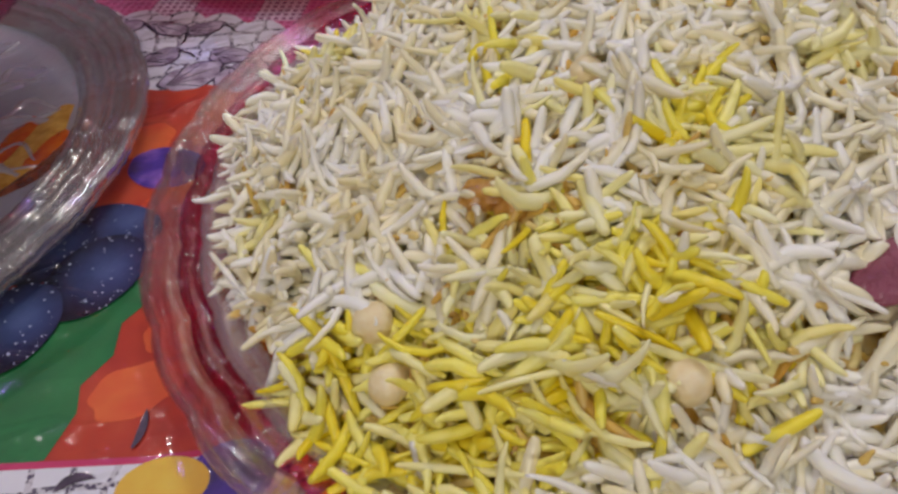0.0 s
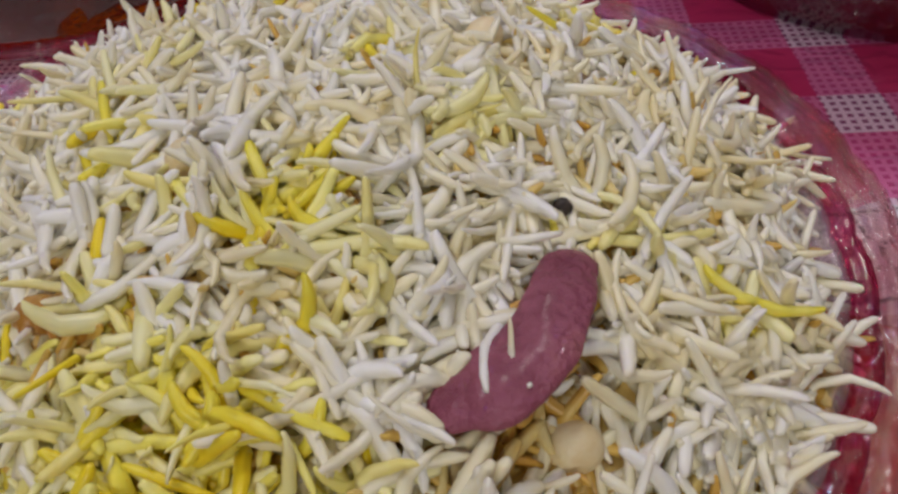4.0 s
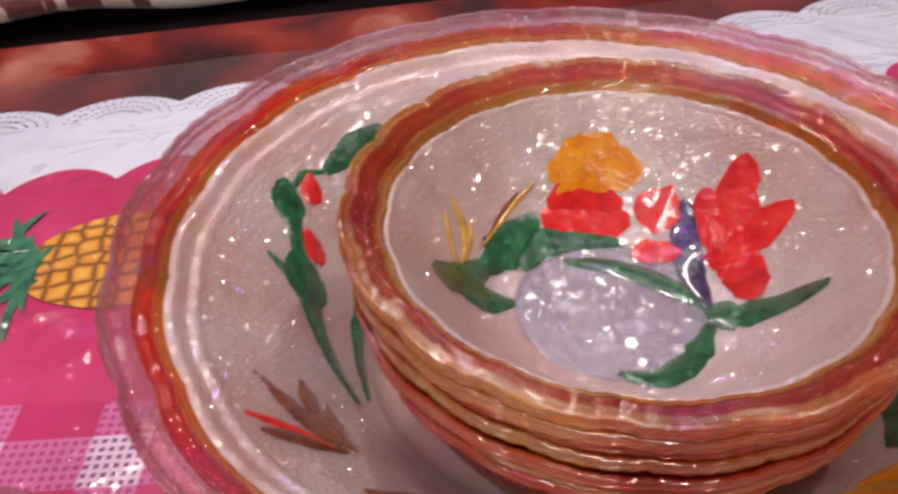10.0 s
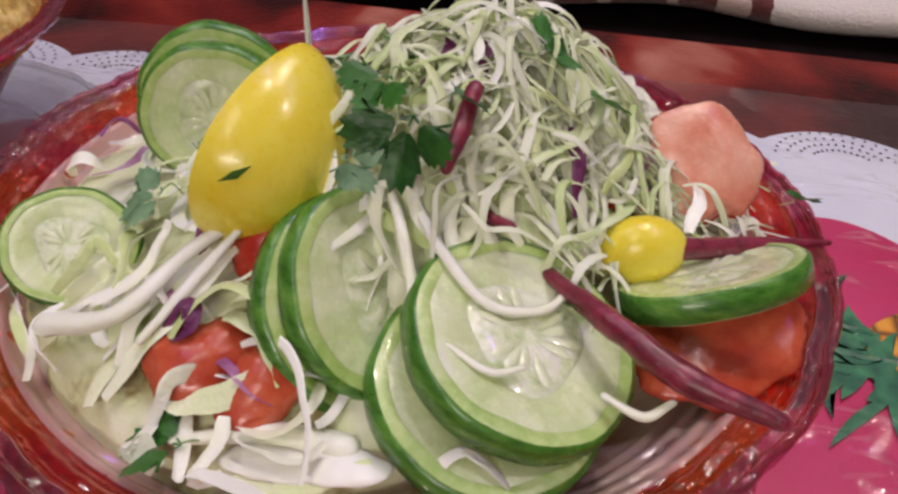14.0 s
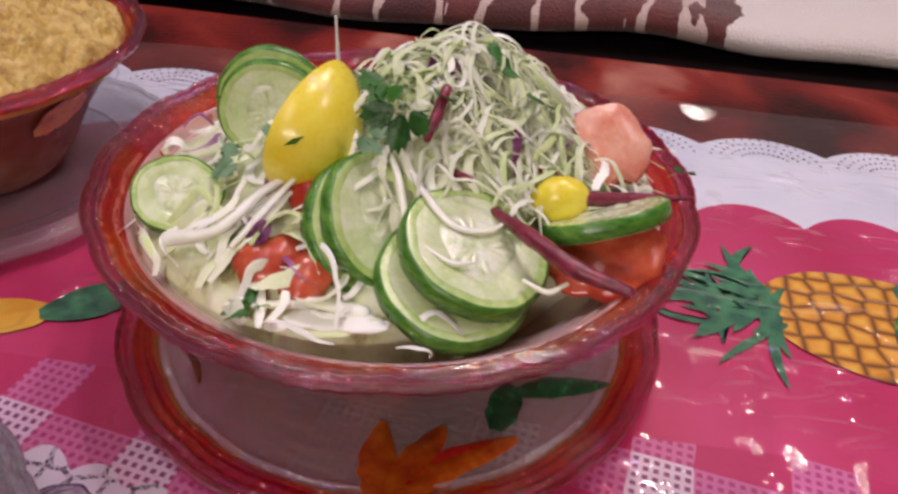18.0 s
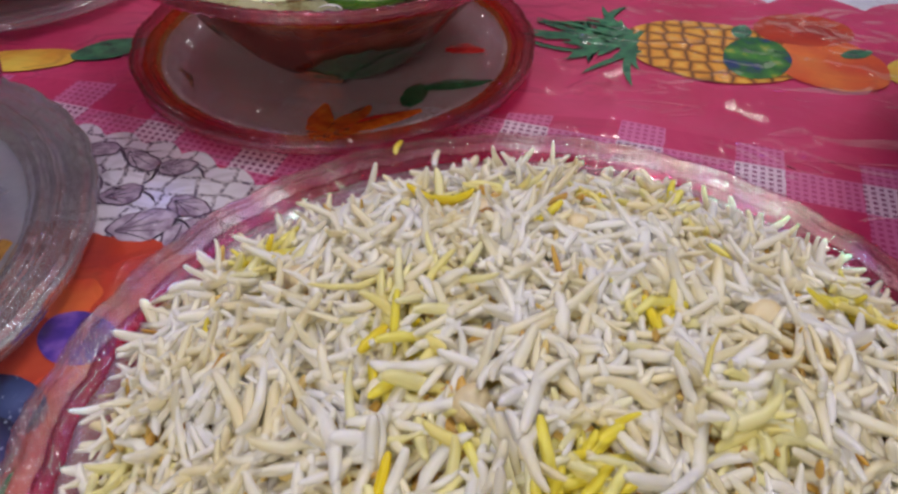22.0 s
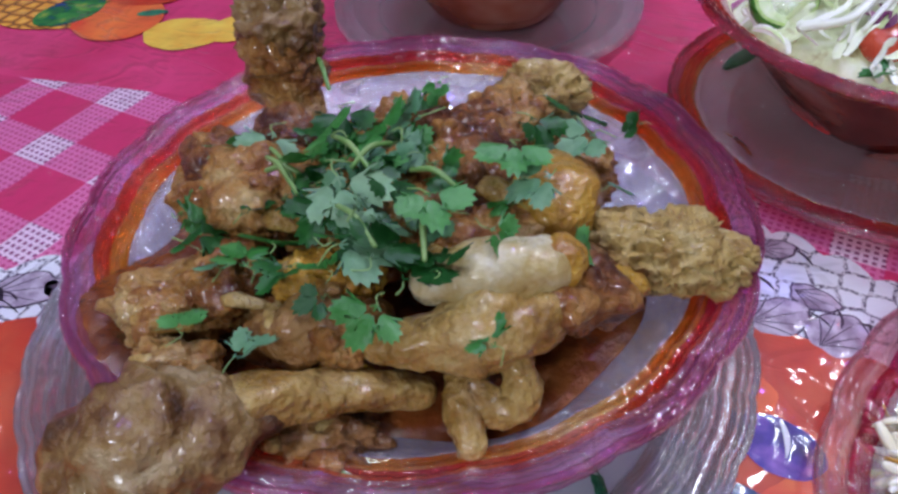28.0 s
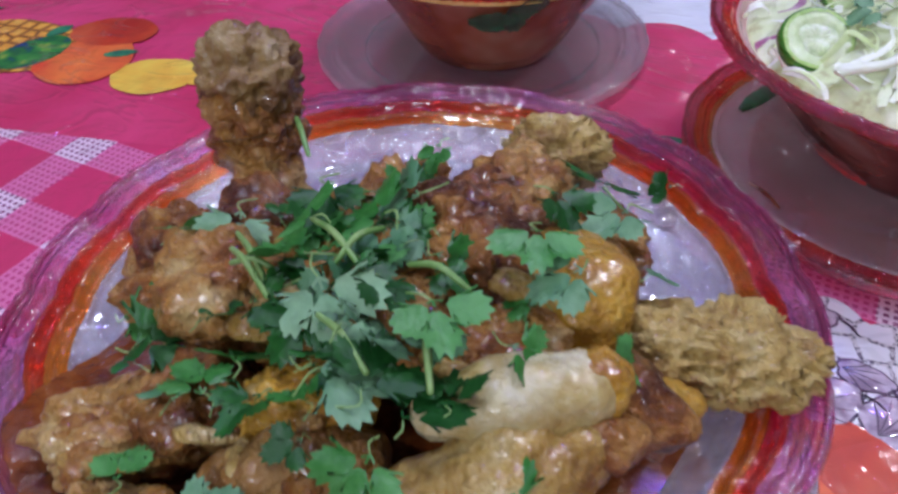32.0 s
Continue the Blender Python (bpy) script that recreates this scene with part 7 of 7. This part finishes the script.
meat("chicken_thigh", lump((-0.2270, 0.2480, 0.0870), (0.017, 0.015, 0.014), 0.9, 0.35, 110, 8, 5, 0.26), SKIN, "rough brown piece of chicken in the heap")
meat("chicken_crust", lump((-0.2240, 0.2850, 0.0800), (0.017, 0.011, 0.012), 0.2, 0.22, 105, 9, 5, 0.55), ROUGHM, "rough yellow crust at the back of the heap")
meat("chicken_thigh", lump((-0.2880, 0.1900, 0.0860), (0.020, 0.017, 0.016), 0.7, 0.35, 90, 10, 5, 0.26), SKIN, "brown torn piece of chicken")
meat("chicken_thigh", lump((-0.3120, 0.2080, 0.0800), (0.014, 0.012, 0.012), 0.1, 0.40, 120, 11, 5, 0.26), SKIN, "brown torn piece of chicken")
meat("chicken_thigh", lump((-0.2900, 0.2170, 0.0860), (0.015, 0.013, 0.014), 0.3, 0.35, 110, 12, 5, 0.26), SKIN, "brown torn piece of chicken")
meat("chicken_thigh", lump((-0.2920, 0.1520, 0.0770), (0.018, 0.012, 0.011), 0.5, 0.35, 120, 13, 5, 0.26), SKIN, "brown torn piece of chicken by the rim")
meat("chicken_thigh", lump((-0.2780, 0.1620, 0.0800), (0.014, 0.012, 0.013), 0.9, 0.35, 120, 14, 5, 0.26), SKIN, "brown torn piece of chicken")
meat("chicken_wing", sweep([(-0.2590, 0.1470, 0.0820), (-0.2500, 0.1500, 0.0850), (-0.2410, 0.1545, 0.0865), (-0.2340, 0.1600, 0.0860)], [0.0070, 0.0095, 0.0085, 0.0060], 40, 0.20, 140, 1, 8, 15), CHARM, "browned chicken wing with charred patch")
meat("chicken_piece", lump((-0.2490, 0.1640, 0.0900), (0.014, 0.010, 0.009), 0.4, 0.3, 120, 16, 5, 0.26), YELLOWM, "orange piece of chicken under herbs")
meat("chicken_piece", lump((-0.2790, 0.1330, 0.0770), (0.012, 0.009, 0.009), 0.4, 0.35, 140, 17, 5, 0.26), SKIN, "torn brown scrap of chicken")
meat("chicken_piece", lump((-0.2390, 0.1480, 0.0770), (0.0085, 0.005, 0.005), 0.4, 0.25, 160, 18, 5, 0.26), YELLOWM, "small yellow scrap of chicken")
meat("chicken_piece", lump((-0.2400, 0.1340, 0.0650), (0.018, 0.010, 0.006), 0.4, 0.40, 170, 19, 5, 0.26), CHARM, "scrap of chicken in the sauce")
meat("chicken_thigh", lump((-0.2540, 0.1960, 0.0880), (0.024, 0.022, 0.016), 0.4, 0.30, 95, 20, 5, 0.26), SKIN, "brown piece of chicken under herbs")
meat("chicken_thigh", lump((-0.2580, 0.2350, 0.0820), (0.020, 0.018, 0.016), 0.4, 0.35, 105, 21, 5, 0.26), SKIN, "brown piece of chicken at the back")
meat("chicken_thigh", lump((-0.2150, 0.1950, 0.0840), (0.020, 0.016, 0.014), 0.4, 0.30, 105, 22, 5, 0.26), SKIN, "brown piece of chicken under the legs")
meat("chicken_piece", lump((-0.2000, 0.2420, 0.0820), (0.012, 0.014, 0.012), 0.4, 0.30, 105, 23, 5, 0.26), SKIN, "brown piece of chicken beside the yellow one")
vs, fs = sweep([(-0.2310, 0.1260, 0.0680), (-0.2240, 0.1250, 0.0690)], [0.0009, 0.0010], 7)
tagged(piece("herb_stick", vs, fs, STALK), "pale herb stalk lying in the sauce", "herb")

SPOTS = [(-0.287, 0.206, 0.101, 0.012), (-0.268, 0.217, 0.106, 0.013), (-0.258, 0.188, 0.110, 0.014), (-0.225, 0.180, 0.113, 0.015), (-0.240, 0.170, 0.112, 0.016), (-0.223, 0.158, 0.104, 0.013), (-0.226, 0.150, 0.103, 0.011), (-0.216, 0.162, 0.106, 0.012), (-0.242, 0.163, 0.106, 0.016), (-0.263, 0.164, 0.099, 0.014), (-0.293, 0.167, 0.091, 0.014), (-0.276, 0.137, 0.089, 0.010), (-0.257, 0.133, 0.091, 0.010), (-0.213, 0.231, 0.106, 0.012), (-0.202, 0.244, 0.100, 0.015), (-0.212, 0.211, 0.110, 0.013), (-0.200, 0.204, 0.107, 0.013), (-0.249, 0.249, 0.101, 0.009), (-0.190, 0.189, 0.099, 0.008), (-0.246, 0.205, 0.111, 0.015), (-0.242, 0.215, 0.110, 0.013), (-0.208, 0.178, 0.108, 0.009), (-0.186, 0.286, 0.074, 0.008), (-0.300, 0.172, 0.092, 0.010), (-0.250, 0.180, 0.112, 0.015), (-0.262, 0.200, 0.110, 0.013), (-0.232, 0.160, 0.107, 0.013), (-0.278, 0.172, 0.098, 0.010), (-0.195, 0.236, 0.100, 0.012), (-0.300, 0.196, 0.099, 0.009)]
for i, (x, y, z, sz) in enumerate(SPOTS):
    rnd = random.Random(200 + i)
    herb_leaf("coriander_leaf", x, y, z + 0.001, min(sz, 0.0150) * 0.98, rnd.uniform(-3.1, 3.1), rnd.uniform(-0.7, 0.15), HERB if i % 4 else HERB_DULL, "fresh coriander leaf scattered on the chicken", "coriander leaves on the chicken", 60 + i)
for i in range(58):
    rnd = random.Random(700 + i)
    x, y = rnd.gauss(-0.246, 0.027), rnd.gauss(0.194, 0.024)
    z = 0.096 + 0.016 * math.exp(-(((x + 0.240) / 0.032) ** 2 + ((y - 0.188) / 0.030) ** 2))
    herb_leaf("coriander_leaf", x, y, z, rnd.uniform(0.006, 0.0105), rnd.uniform(-3.1, 3.1), rnd.uniform(-0.7, 0.15), HERB if i % 4 else HERB_DULL, "fresh coriander leaf scattered on the chicken", "coriander leaves on the chicken", 160 + i)
for i in range(9):
    rnd = random.Random(400 + i)
    x, y, a = rnd.uniform(-0.285, -0.205), rnd.uniform(0.155, 0.235), rnd.uniform(0, 3.1)
    z = 0.109 if -0.265 < x < -0.215 and 0.16 < y < 0.215 else 0.103
    ln = rnd.uniform(0.012, 0.024)
    vs, fs = sweep([(x, y, z), (x + ln / 2 * math.cos(a), y + ln / 2 * math.sin(a), z + 0.003), (x + ln * math.cos(a), y + ln * math.sin(a), z)], [0.0007, 0.0009, 0.0007], 6, steps=4)
    tagged(piece("herb_stalk", vs, fs, STALK), "pale green coriander stalk on the chicken", "herb", "coriander stalks")
